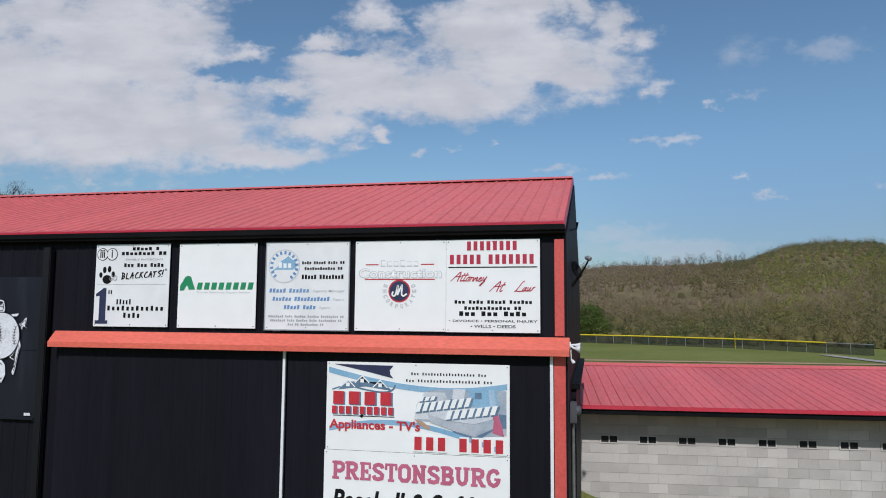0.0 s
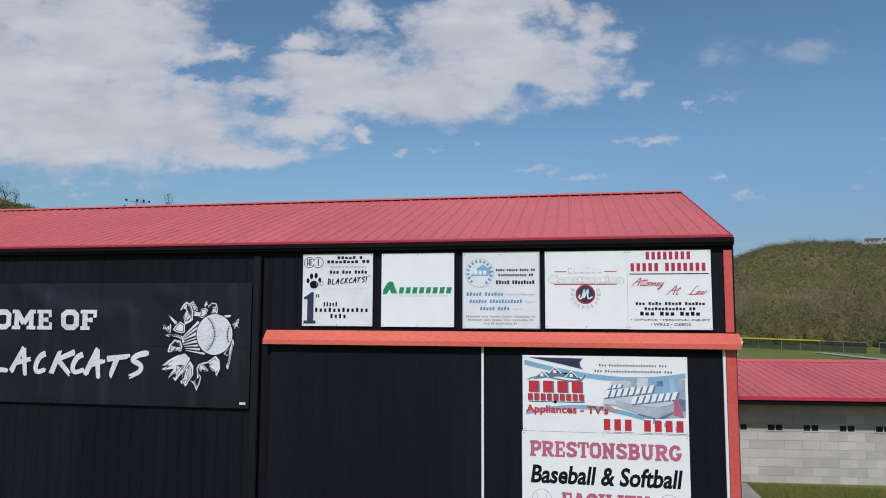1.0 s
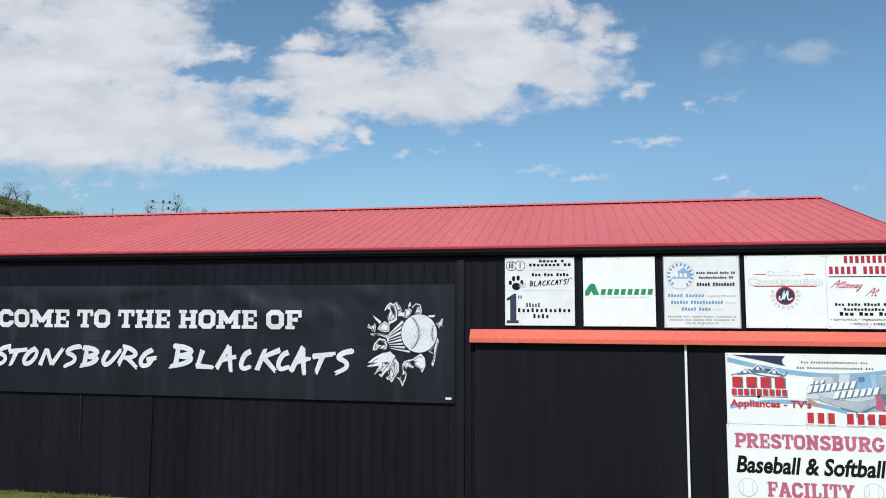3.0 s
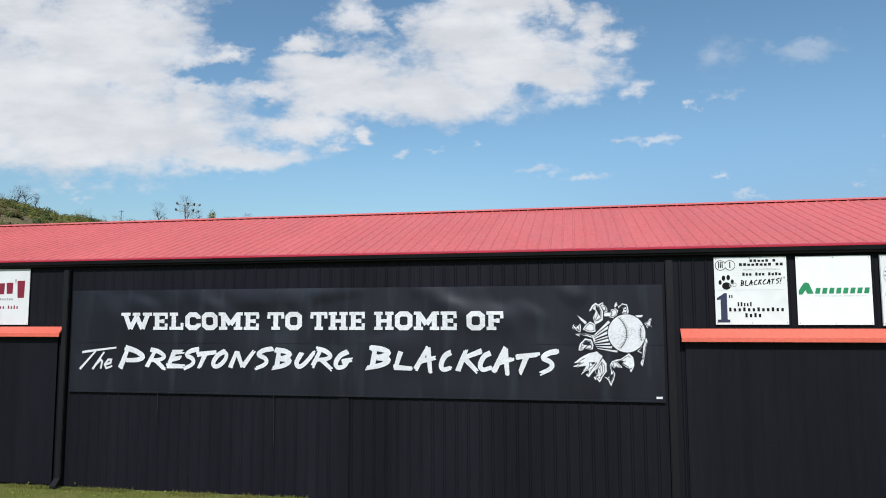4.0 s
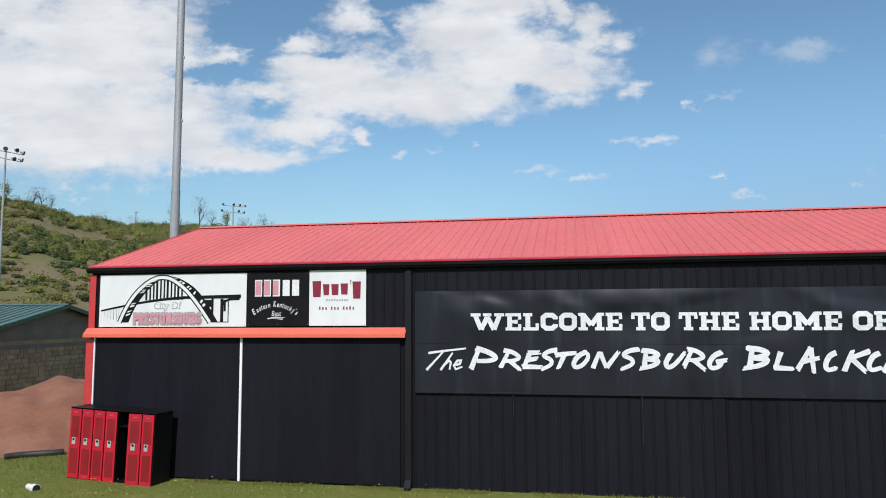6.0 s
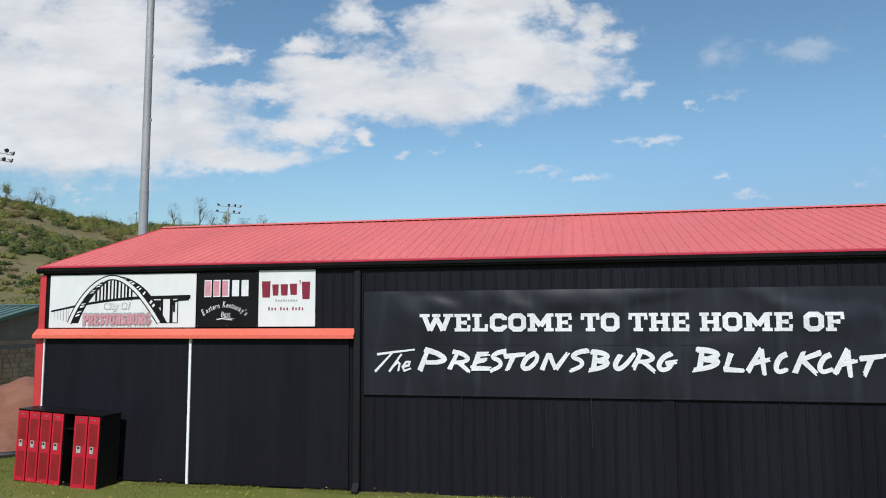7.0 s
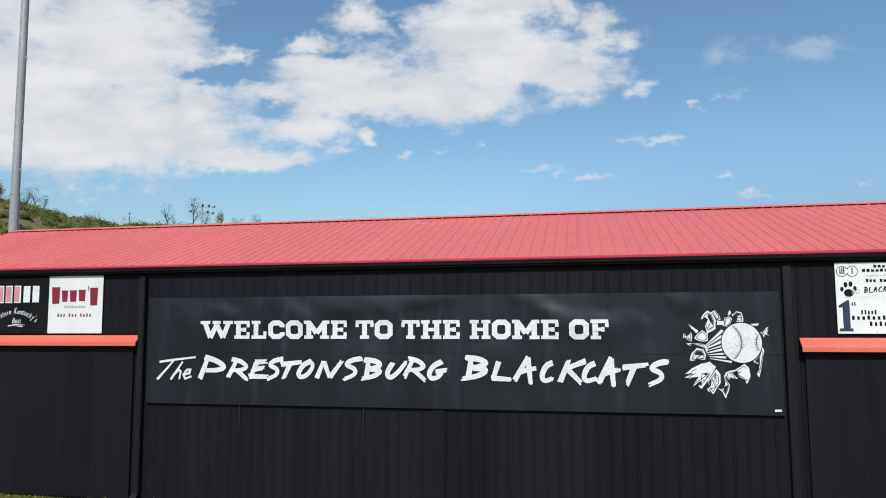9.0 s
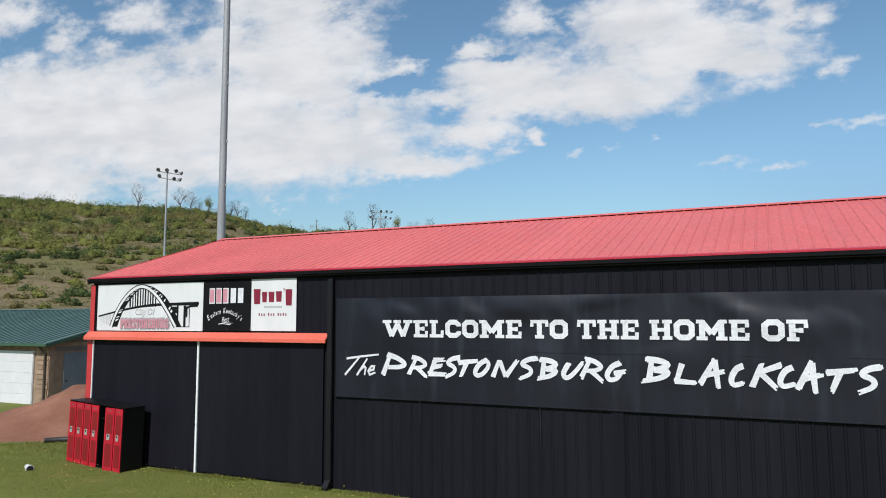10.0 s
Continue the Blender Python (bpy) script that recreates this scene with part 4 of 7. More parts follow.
SLAB.update({
    "P": (0.90, "0.23,0.0 0.23,1.0|0.2,0.90 0.60,0.90 0.80,0.82 0.83,0.68 0.78,0.54 0.60,0.46 0.2,0.46", "0,0.075 0.52,0.075|0,0.925 0.4,0.925"),
    "R": (1.02, "0.23,0.0 0.23,1.0|0.2,0.90 0.60,0.90 0.80,0.82 0.82,0.69 0.76,0.56 0.60,0.49 0.2,0.49|0.50,0.50 0.84,0.04", "0,0.075 0.48,0.075|0,0.925 0.4,0.925|0.74,0.075 1.04,0.075"),
    "S": (0.86, "0.76,0.70 0.68,0.86 0.44,0.90 0.20,0.84 0.14,0.68 0.28,0.56 0.58,0.46 0.74,0.34 0.70,0.16 0.44,0.10 0.18,0.14 0.10,0.30", ""),
    "N": (1.06, "0.24,0.0 0.24,1.0|0.82,0.0 0.82,1.0|0.22,0.92 0.84,0.08", "0,0.925 0.34,0.925|0,0.075 0.47,0.075|0.60,0.925 1.06,0.925"),
    "B": (0.94, "0.23,0.0 0.23,1.0|0.2,0.90 0.58,0.90 0.76,0.80 0.74,0.62 0.56,0.52 0.2,0.52|0.2,0.52 0.62,0.50 0.80,0.38 0.80,0.22 0.62,0.10 0.2,0.10", "0,0.925 0.4,0.925|0,0.075 0.4,0.075"),
    "U": (1.04, "0.24,1.0 0.24,0.34 0.34,0.16 0.52,0.10 0.70,0.16 0.80,0.34 0.80,1.0", "0,0.925 0.46,0.925|0.60,0.925 1.04,0.925"),
    "G": (0.98, "0.80,0.70 0.68,0.86 0.46,0.90 0.24,0.80 0.13,0.60 0.13,0.40 0.24,0.20 0.46,0.10 0.68,0.16 0.80,0.30 0.80,0.44", "0.54,0.44 0.98,0.44"),
    "A": (1.04, "0.18,0.04 0.48,0.96|0.54,0.96 0.86,0.04", "0.30,0.32 0.74,0.32|0,0.075 0.38,0.075|0.62,0.075 1.04,0.075|0.30,0.925 0.56,0.925"),
    "I": (0.52, "0.26,0.0 0.26,1.0", "0,0.075 0.52,0.075|0,0.925 0.52,0.925"),
    "Y": (1.02, "0.18,0.95 0.50,0.42|0.84,0.95 0.52,0.42|0.51,0.46 0.51,0.0", "0,0.925 0.40,0.925|0.62,0.925 1.02,0.925|0.28,0.075 0.74,0.075"),
})


def slab_word(owner, text, material, xa, xb, z, h, y, pens=(0.29, 0.19)):
    """Heavy slab capitals, each a part; y: the face they are printed on."""
    total = sum(SLAB[c][0] for c in text) + 0.08 * (len(text) - 1)
    k, x = (xb - xa) / total, xa
    for c in text:
        w, thick_lines, thin_lines = SLAB[c]
        bm, lift = bmesh.new(), 0
        for lines, pen in ((thick_lines, pens[0]), (thin_lines, pens[1])):
            for line in filter(None, lines.split("|")):
                pts = [(x + px * k, z + pz * h) for px, pz in points_of(line)]
                closed = len(pts) > 3 and pts[0] == pts[-1]
                stroke(bm, pts, pen * h, y - lift, closed=closed)
                lift += 0.0008
        part("letter", facing(bm), material, owner)
        x += (w + 0.08) * k


# each capital's strokes, along and up its own cell
BRUSH = {
    "P": "0.04,0.06 0.30,0.90|0.20,0.96 0.62,0.82 0.98,0.53 0.70,0.38 0.24,0.38",
    "R": "0.06,0.14 0.42,0.88|0.24,0.95 0.62,0.88 0.97,0.62 0.72,0.46 0.32,0.44|0.46,0.46 0.94,0.02",
    "E": "0.28,0.84 0.92,0.88|0.40,0.82 0.10,0.18|0.28,0.48 0.78,0.56|0.02,0.14 0.98,0.12",
    "S": "1.0,0.95 0.42,0.88 0.06,0.66 0.66,0.50 0.66,0.24 0.04,0.04",
    "T": "0.0,0.78 0.98,0.90|0.46,0.84 0.13,0.06",
    "O": "0.80,0.92 0.36,0.74 0.04,0.30 0.18,0.08 0.56,0.18 0.92,0.55 0.94,0.84 0.62,0.92",
    "N": "0.04,0.08 0.28,0.90|0.31,0.90 0.52,0.10|0.54,0.10 0.97,0.90",
    "B": "0.22,0.10 0.33,0.92|0.14,0.95 0.66,0.90 0.98,0.70 0.44,0.52|0.44,0.52 0.96,0.46 0.66,0.18 0.02,0.05",
    "U": "0.36,0.84 0.08,0.32 0.26,0.06 0.62,0.38 0.97,0.90",
    "G": "0.82,0.92 0.36,0.74 0.06,0.32 0.24,0.06 0.66,0.18 0.80,0.42|0.46,0.40 1.0,0.50",
    "L": "0.36,0.92 0.08,0.12|0.02,0.12 0.98,0.06",
    "A": "0.0,0.10 0.60,0.95|0.62,0.95 0.72,0.02|0.24,0.42 0.98,0.56",
    "C": "0.94,0.90 0.46,0.78 0.06,0.32 0.28,0.06 0.98,0.20",
    "K": "0.06,0.06 0.38,0.92|0.98,0.92 0.28,0.62|0.32,0.64 0.82,0.06",
}
def bristles(bm, pts, pen, y, rnd):
    """A dry-brush stroke: three overlapping trails of uneven length, so that its ends are split."""
    p = [Vector(q) for q in pts]
    da, db = (p[0] - p[1]).normalized(), (p[-1] - p[-2]).normalized()
    for n, side in enumerate((-0.28, 0.0, 0.28)):
        trail = []
        for i, q in enumerate(p):
            d = (p[min(i + 1, len(p) - 1)] - p[max(i - 1, 0)]).normalized()
            trail.append(q + Vector((-d.y, d.x)) * side * pen)
        trail[0] += da * pen * rnd.uniform(-0.15, 0.35)
        trail[-1] += db * pen * rnd.uniform(-0.1, 0.5)
        stroke(bm, trail, pen * (0.62 if side else 0.8), y - n * 0.0003, (0.95, 0.5), 0.06, rnd)


def rounded(pts):
    """Corners of an open line cut twice, so that it bends like a drawn curve."""
    p = [Vector(q) for q in pts]
    for _ in range(2):
        if len(p) > 2:
            p = [p[0]] + [a.lerp(b, s) for a, b in zip(p, p[1:]) for s in (0.25, 0.75)][1:-1] + [p[-1]]
    return p


# a slanted pen hand: strokes of each letter, and its advance
CURSIVE = {
    "A": (0.78, "0.0,0.02 0.30,0.50 0.62,1.0 0.60,0.0|0.16,0.38 0.45,0.46 0.80,0.42"), "L": (0.66, "0.58,0.86 0.48,1.0 0.32,0.70 0.16,0.10 0.0,0.02 0.12,0.10 0.30,0.04 0.70,0.06"),
    "t": (0.26, "0.20,0.78 0.04,0.14 0.10,0.0 0.26,0.12|-0.04,0.54 0.32,0.58"), "o": (0.36, "0.26,0.42 0.08,0.36 0.02,0.12 0.14,0.0 0.28,0.18 0.26,0.42 0.42,0.36"),
    "r": (0.34, "0.0,0.0 0.12,0.44 0.16,0.34 0.30,0.36 0.26,0.12 0.34,0.0"), "n": (0.40, "0.0,0.0 0.12,0.42 0.06,0.16 0.26,0.42 0.28,0.28 0.24,0.04 0.40,0.10"),
    "e": (0.34, "0.04,0.16 0.26,0.28 0.20,0.42 0.06,0.28 0.06,0.06 0.16,0.0 0.36,0.14"), "y": (0.38, "0.06,0.42 0.04,0.14 0.18,0.10 0.32,0.42|0.32,0.42 0.12,-0.36 -0.06,-0.34 0.30,0.06"),
    "a": (0.40, "0.28,0.40 0.10,0.38 0.02,0.12 0.12,0.0 0.28,0.30 0.32,0.42|0.32,0.42 0.26,0.04 0.42,0.10"), "w": (0.56, "0.06,0.42 0.04,0.08 0.16,0.06 0.28,0.40|0.28,0.40 0.26,0.06 0.40,0.06 0.54,0.44 0.66,0.38"),
}


def pen_word(owner, text, material, x, z, h, pen, y, lean=0.30, rise=0.0):
    """A hand-written word that starts at x, z, with capitals of height h."""
    bm, lift = bmesh.new(), 0
    for c in text:
        advance, lines = CURSIVE[c]
        for line in lines.split("|"):
            pts = rounded([(x + (px + lean * pz) * h, z + pz * h) for px, pz in points_of(line)])
            stroke(bm, pts, pen, y - lift, (0.7, 1.1))
            lift += 0.0003
        x += advance * h
        z += rise * advance * h
    return part("script_word", facing(bm), material, owner)


def brush_letters(owner, text, material, x0, x1, z, h, pen, y, rnd):
    """Small brush capitals spread evenly between x0 and x1."""
    step = (x1 - x0) / len(text)
    for n, c in enumerate(text):
        bm, lift = bmesh.new(), 0
        for line in BRUSH[c].split("|"):
            pts = [(x0 + (n + 0.10 + 0.84 * px) * step, z + n * 0.004 + pz * h) for px, pz in points_of(line)]
            stroke(bm, rounded(pts), pen, y - lift, (1.1, 0.7), 0.08, rnd)
            lift += 0.0004
        part("letter", facing(bm), material, owner)


SCREW = []    # the mesh that all screw heads share


def board(name, x0, z0, w, h, label, material, y=-0.034, thick=0.012, category="sign", group="advertising boards", screws=True):
    """A sign's sheet; its own space starts at the lower left corner, with the face at y = 0."""
    sign = thing(name, (x0, y - thick, z0), label, category, group)
    part("sheet", box((0, 0, 0), (w, thick, h), 0.002), material, sign)
    if screws:
        for x in (0.03, w * 0.5, w - 0.03):
            for z in (0.03, h - 0.03):
                if SCREW:
                    shared("screw_head", SCREW[0], sign, (x, 0, z))
                else:
                    head = part("screw_head", tube(bmesh.new(), [(0, 0.004, 0), (0, -0.003, 0), (0, -0.0045, 0)], [0.008, 0.008, 0.005], 8), M["screw"], sign)
                    head.location = (x, 0, z)
                    SCREW.append(head.data)
    return sign


INK = -0.0035
SIGN_Z, SIGN_H = 3.345, 1.205

# physician and bank board
s = board("sign_board", -6.88, SIGN_Z + 0.01, 1.22, SIGN_H, "weathered white board with a paw print and a navy bank mark", M["board_old"])
bm = bmesh.new()
for cx in (0.11, 0.27):
    disc(bm, cx, 1.06, 0.092, 0.092, INK)
part("emblem_ring", facing(bm), M["ink"], s)
bm = bmesh.new()
for cx in (0.11, 0.27):
    disc(bm, cx, 1.06, 0.082, 0.082, INK - 0.0015)
part("emblem_ground", facing(bm), M["board_old"], s)
for cx in (0.08, 0.11, 0.14, 0.27):
    bm = rect(bmesh.new(), cx - 0.009, 1.01, cx + 0.009, 1.10, INK - 0.003)
    disc(bm, cx, 1.115, 0.012, 0.012, INK - 0.003, 10)
    part("emblem_mark", facing(bm), M["ink"], s)
bars(s, M["ink"], 0.60, 1.05, 1.115, 1.16, INK, (5, 1))
bars(s, M["ink"], 0.42, 1.17, 1.045, 1.095, INK, (8, 2))
lettering(s, "FAMILY PHYSICIAN", M["ink_grey"], 0.50, 1.10, 0.965, 0.995, INK)
bars(s, M["ink"], 0.47, 1.13, 0.87, 0.925, INK, (3, 3, 4))
bm = bmesh.new()
disc(bm, 0.20, 0.69, 0.075, 0.065, INK)
for cx, cz, a, b in ((0.095, 0.755, 0.027, 0.042), (0.155, 0.83, 0.03, 0.048), (0.235, 0.84, 0.03, 0.048), (0.30, 0.765, 0.027, 0.042)):
    disc(bm, cx, cz, a, b, INK, 18)
part("paw_print", facing(bm), M["ink"], s)
lettering(s, "GO", M["ink_grey"], 0.245, 0.37, 0.67, 0.75, INK - 0.002, 0.2)
brush_letters(s, "BLACKCATS", M["ink"], 0.43, 1.10, 0.685, 0.105, 0.019, INK, random.Random(2))
bm = bmesh.new()
stroke(bm, ((1.125, 0.83), (1.105, 0.755)), 0.018, INK)
disc(bm, 1.10, 0.73, 0.009, 0.009, INK, 10)
for x in (1.15, 1.17):
    rect(bm, x, 0.815, x + 0.009, 0.845, INK)
part("exclamation_mark", facing(bm), M["ink"], s)
bm = rect(bmesh.new(), 0.03, 0.615, 1.17, 0.619, INK)
part("rule", facing(bm), M["ink_pale"], s)
bm = bmesh.new()
poly(bm, ((0.09, 0.09), (0.20, 0.09), (0.20, 0.565), (0.16, 0.565), (0.03, 0.475), (0.03, 0.44), (0.09, 0.45)), INK)
rect(bm, 0.03, 0.04, 0.24, 0.09, INK)
rect(bm, 0.105, 0.10, 0.118, 0.46, INK - 0.002)
part("bank_mark", facing(bm), M["ink_navy"], s)
bars(s, M["ink"], 0.23, 0.31, 0.475, 0.53, INK, (2,), fill=0.5)
bars(s, M["ink"], 0.37, 0.63, 0.325, 0.40, INK, (5,), fill=0.5)
bars(s, M["ink"], 0.22, 1.17, 0.235, 0.305, INK, (12,), fill=0.5)
bars(s, M["ink"], 0.49, 0.79, 0.13, 0.205, INK, (4,), fill=0.5)

# green-lettered board
s = board("sign_board", -5.51, SIGN_Z + 0.005, 1.215, SIGN_H, "clean white board with a green mark and lettering bars", M["board"])
bm = bmesh.new()
poly(bm, ((0.03, 0.53), (0.03, 0.60), (0.11, 0.725), (0.15, 0.745), (0.20, 0.73), (0.27, 0.545), (0.17, 0.545), (0.14, 0.61), (0.09, 0.535)), INK)
part("company_mark", facing(bm), M["ink_green"], s)
bars(s, M["ink_green"], 0.28, 1.18, 0.545, 0.645, INK, (8,), lean=0.2)
lettering(s, "Proven Solutions. Expert Advice", M["ink_pale"], 0.30, 1.12, 0.485, 0.522, INK)

# insurance board in an aluminium edge
s = board("sign_board", -4.15, SIGN_Z - 0.005, 1.22, SIGN_H + 0.005, "pale insurance board with a round blue seal and grey rim", M["board_old"])
for a, b in (((-0.012, -0.006, -0.012), (1.232, 0.012, 0.004)), ((-0.012, -0.006, 1.206), (1.232, 0.012, 1.222)), ((-0.012, -0.006, 0.004), (0.004, 0.012, 1.206)), ((1.216, -0.006, 0.004), (1.232, 0.012, 1.206))):
    part("rim", box(a, b, 0.002), M["galv"], s)
bm = bmesh.new()
disc(bm, 0.27, 0.88, 0.235, 0.235, INK)
part("seal_ring", facing(bm), M["ink_pale"], s)
bm = bmesh.new()
disc(bm, 0.27, 0.88, 0.222, 0.222, INK - 0.0015)
part("seal_ground", facing(bm), M["board_old"], s)
bm = bmesh.new()
for k in range(15):
    a = radians(-50 + k * 20)
    c, e = Vector((0.27 + 0.19 * math.sin(a - 1.5), 0.88 + 0.19 * math.cos(a - 1.5))), Vector((math.sin(a - 1.5), math.cos(a - 1.5)))
    t = Vector((e.y, -e.x))
    poly(bm, [tuple(c + e * i * 0.024 + t * j * 0.016) for i, j in ((-1, -1), (1, -1), (1, 1), (-1, 1))], INK - 0.003)
part("seal_lettering_bar", facing(bm), M["ink_blue"], s)
bm = bmesh.new()
poly(bm, ((0.07, 0.80), (0.16, 0.83), (0.40, 0.83), (0.455, 0.87), (0.43, 0.95), (0.38, 0.975), (0.33, 1.02), (0.27, 0.98), (0.22, 0.95), (0.17, 0.87)), INK - 0.003)
part("seal_shape", facing(bm), M["ink_sky"], s)
bars(s, M["board"], 0.18, 0.39, 0.855, 0.935, INK - 0.0045, (3,))
bars(s, M["ink"], 0.53, 1.16, 0.905, 0.945, INK, (4, 5, 4, 2))
bars(s, M["ink"], 0.57, 1.13, 0.825, 0.865, INK, (12, 2))
bars(s, M["ink"], 0.53, 1.15, 0.70, 0.76, INK, (5, 8))
for z, x0, x1, w, tail in ((0.515, 0.05, 0.65, (5, 6), 0.70), (0.40, 0.10, 0.95, (6, 11), 0.99), (0.285, 0.27, 0.75, (5, 4), 0.79)):
    bars(s, M["ink_blue"], x0, x1, z, z + 0.055, INK, w, lean=0.15)
    lettering(s, "Agency Manager" if tail < 0.75 else "Agent", M["ink_pale"], tail, min(1.17, tail + (0.47 if tail < 0.75 else 0.17)), z - 0.006, z + 0.042, INK, 0, 0.01)
for z, x0, x1, w in ((0.17, 0.05, 1.16, (8, 4, 6, 6, 9, 2)), (0.115, 0.08, 1.13, (8, 4, 6, 4, 9, 2)), (0.06, 0.34, 0.87, (3, 2, 9, 2))):
    bars(s, M["ink_grey"], x0, x1, z, z + 0.03, INK, w)

# construction board
s = board("sign_board", -2.84, SIGN_Z - 0.005, 1.262, SIGN_H + 0.01, "white construction board with a navy and red roundel", M["board"])
lettering(s, "Construction", M["ink_pale"], 0.05, 1.21, 0.705, 0.845, INK, 0, 0.05)
lettering(s, "Construction", M["board"], 0.062, 1.198, 0.715, 0.835, INK - 0.0015, 0, 0.012)
for z, x0, x1, n, h in ((0.865, 0.35, 0.90, 6, 0.085),):
    bars(s, M["ink_pale"], x0, x1, z, z + h, INK, (n,))
    bars(s, M["board"], x0 + 0.012, x1 - 0.006, z + 0.012, z + h - 0.012, INK - 0.0015, (n,))
bm = bmesh.new()
for x0, x1, z in ((0.15, 0.33, 0.885), (0.92, 1.10, 0.885), (0.14, 1.11, 0.685)):
    rect(bm, x0, z, x1, z + 0.014, INK)
part("rule", facing(bm), M["ink_red"], s)
for r, m_name, lift in ((0.152, "ink_red", 0), (0.132, "ink_navy", 0.0015)):
    bm = bmesh.new()
    disc(bm, 0.625, 0.535, r, r, INK - lift)
    part("roundel", facing(bm), M[m_name], s)
bm = bmesh.new()
stroke(bm, rounded(points_of("0.54,0.53 0.52,0.48 0.57,0.46 0.60,0.60 0.61,0.61 0.60,0.48")), 0.022, INK - 0.003)
stroke(bm, rounded(points_of("0.60,0.48 0.66,0.62 0.665,0.60 0.655,0.49 0.68,0.46 0.73,0.50")), 0.022, INK - 0.0036)
part("monogram", facing(bm), M["board"], s)
for k, ch in enumerate("INCORPORATED"):
    a = radians(-110 + k * 20)
    ob = lettering(s, ch, M["ink_pale"], -0.021, 0.021, -0.030, 0.030, 0, 0, 0.05)
    ob.matrix_local = pose(0.625 + 0.205 * math.sin(a), INK, 0.535 - 0.205 * math.cos(a), 0, math.degrees(-a), 0)

# law office board
s = board("sign_board", -1.575, SIGN_Z - 0.01, 1.235, SIGN_H + 0.015, "white law-office board with crimson and black lettering", M["board"])
bars(s, M["ink_crimson"], 0.27, 0.96, 1.075, 1.195, INK, (8,), fill=0.6)
bars(s, M["ink_crimson"], 0.04, 1.18, 0.895, 1.02, INK, (5, 7), fill=0.6)
bm = bmesh.new()
rect(bm, 0.03, 0.846, 1.20, 0.860, INK)
part("rule", facing(bm), M["ink"], s)
pen_word(s, "Attorney", M["ink_crimson"], 0.06, 0.665, 0.150, 0.013, INK, 0.45)
pen_word(s, "At", M["ink_crimson"], 0.575, 0.53, 0.160, 0.013, INK, 0.45)
pen_word(s, "Law", M["ink_crimson"], 0.90, 0.53, 0.145, 0.013, INK, 0.45)
bars(s, M["ink"], 0.11, 1.14, 0.375, 0.42, INK, (3, 4, 5, 6))
bars(s, M["ink"], 0.24, 1.00, 0.295, 0.34, INK, (12, 2))
bars(s, M["ink"], 0.17, 1.07, 0.215, 0.275, INK, (3, 3, 4))
lettering(s, "\u2022 DIVORCE \u2022 PERSONAL INJURY", M["ink"], 0.04, 1.20, 0.125, 0.165, INK, 0, 0.012)
lettering(s, "\u2022 WILLS \u2022 DEEDS", M["ink"], 0.33, 0.92, 0.06, 0.10, INK, 0, 0.012)

# furniture store and facility boards on the sliding door
FW = 2.47
s = board("sign_board", -3.20, 1.765, FW, 1.16, "furniture-store board printed with a bed and blue swooshes", M["board"], y=-0.075, group="door boards")
bm = bmesh.new()
top = [(0.03 + 2.41 * k / 24, 1.09 - 0.30 * math.sin(math.pi * 0.62 * k / 24) + 0.11 * (k / 24) ** 2) for k in range(25)]
for (xa, za), (xb, zb) in zip(top, top[1:]):
    u, v = (xa / FW), (xb / FW)
    poly(bm, ((xa, za), (xb, zb), (xb, zb - 0.075), (xa, za - 0.075)), INK)
part("swoosh", facing(bm), M["ink_sky"], s)
bm = bmesh.new()
low = [(0.05 + 2.38 * k / 24, 0.245 + 0.14 * math.sin(math.pi * 1.15 * k / 24) - 0.16 * (k / 24) ** 1.6) for k in range(25)]
for (xa, za), (xb, zb) in zip(low, low[1:]):
    poly(bm, ((xa, za), (xb, zb), (xb, zb + 0.065), (xa, za + 0.065)), INK)
part("swoosh", facing(bm), M["ink_sky"], s)
bm = poly(bmesh.new(), ((0.10, 1.13), (0.93, 1.12), (0.88, 1.06), (0.89, 1.00), (0.93, 0.955), (0.60, 1.03)), INK - 0.002)
part("dark_flash", facing(bm), M["ink_navy"], s)
bars(s, M["ink"], 1.17, 2.18, 1.005, 1.040, INK, (3, 18, 3), fill=0.45)
bars(s, M["ink"], 1.10, 2.26, 0.915, 0.950, INK, (3, 20, 3), fill=0.45)
bm = bmesh.new()
poly(bm, ((0.16, 0.79), (0.30, 0.90), (0.42, 0.90), (0.50, 0.99), (0.58, 0.90), (0.78, 0.90), (0.92, 0.79), (0.55, 0.84)), INK)
stroke(bm, rounded(points_of("0.08,0.79 0.28,0.86 0.52,0.80 0.80,0.76 0.93,0.80 0.96,0.87")), 0.035, INK - 0.0008, (0.5, 0.7))
part("house_mark", facing(bm), M["ink_slate"], s)
bm = bmesh.new()
for cx, cz in ((0.50, 0.915), (0.30, 0.86), (0.75, 0.86)):
    rect(bm, cx - 0.025, cz - 0.025, cx + 0.025, cz + 0.025, INK - 0.002)
    stroke(bm, ((cx - 0.10, cz - 0.03), (cx, cz + 0.065), (cx + 0.10, cz - 0.03)), 0.014, INK - 0.003)
part("gable_mark", facing(bm), M["board"], s)
for x0, x1, z0, z1, n in ((0.07, 0.95, 0.60, 0.77, (4,)), (0.07, 0.95, 0.475, 0.575, (9,))):
    bars(s, M["ink_slate"], x0 + 0.012, x1 + 0.012, z0 - 0.012, z1 - 0.006, INK, n, fill=0.72)
    bars(s, M["ink_red"], x0, x1, z0, z1, INK - 0.0015, n)
bm = rect(bmesh.new(), 0.10, 0.445, 0.95, 0.455, INK)
poly(bm, ((0.50, 0.425), (0.54, 0.45), (0.50, 0.475), (0.46, 0.45)), INK)
part("rule", facing(bm), M["ink"], s)
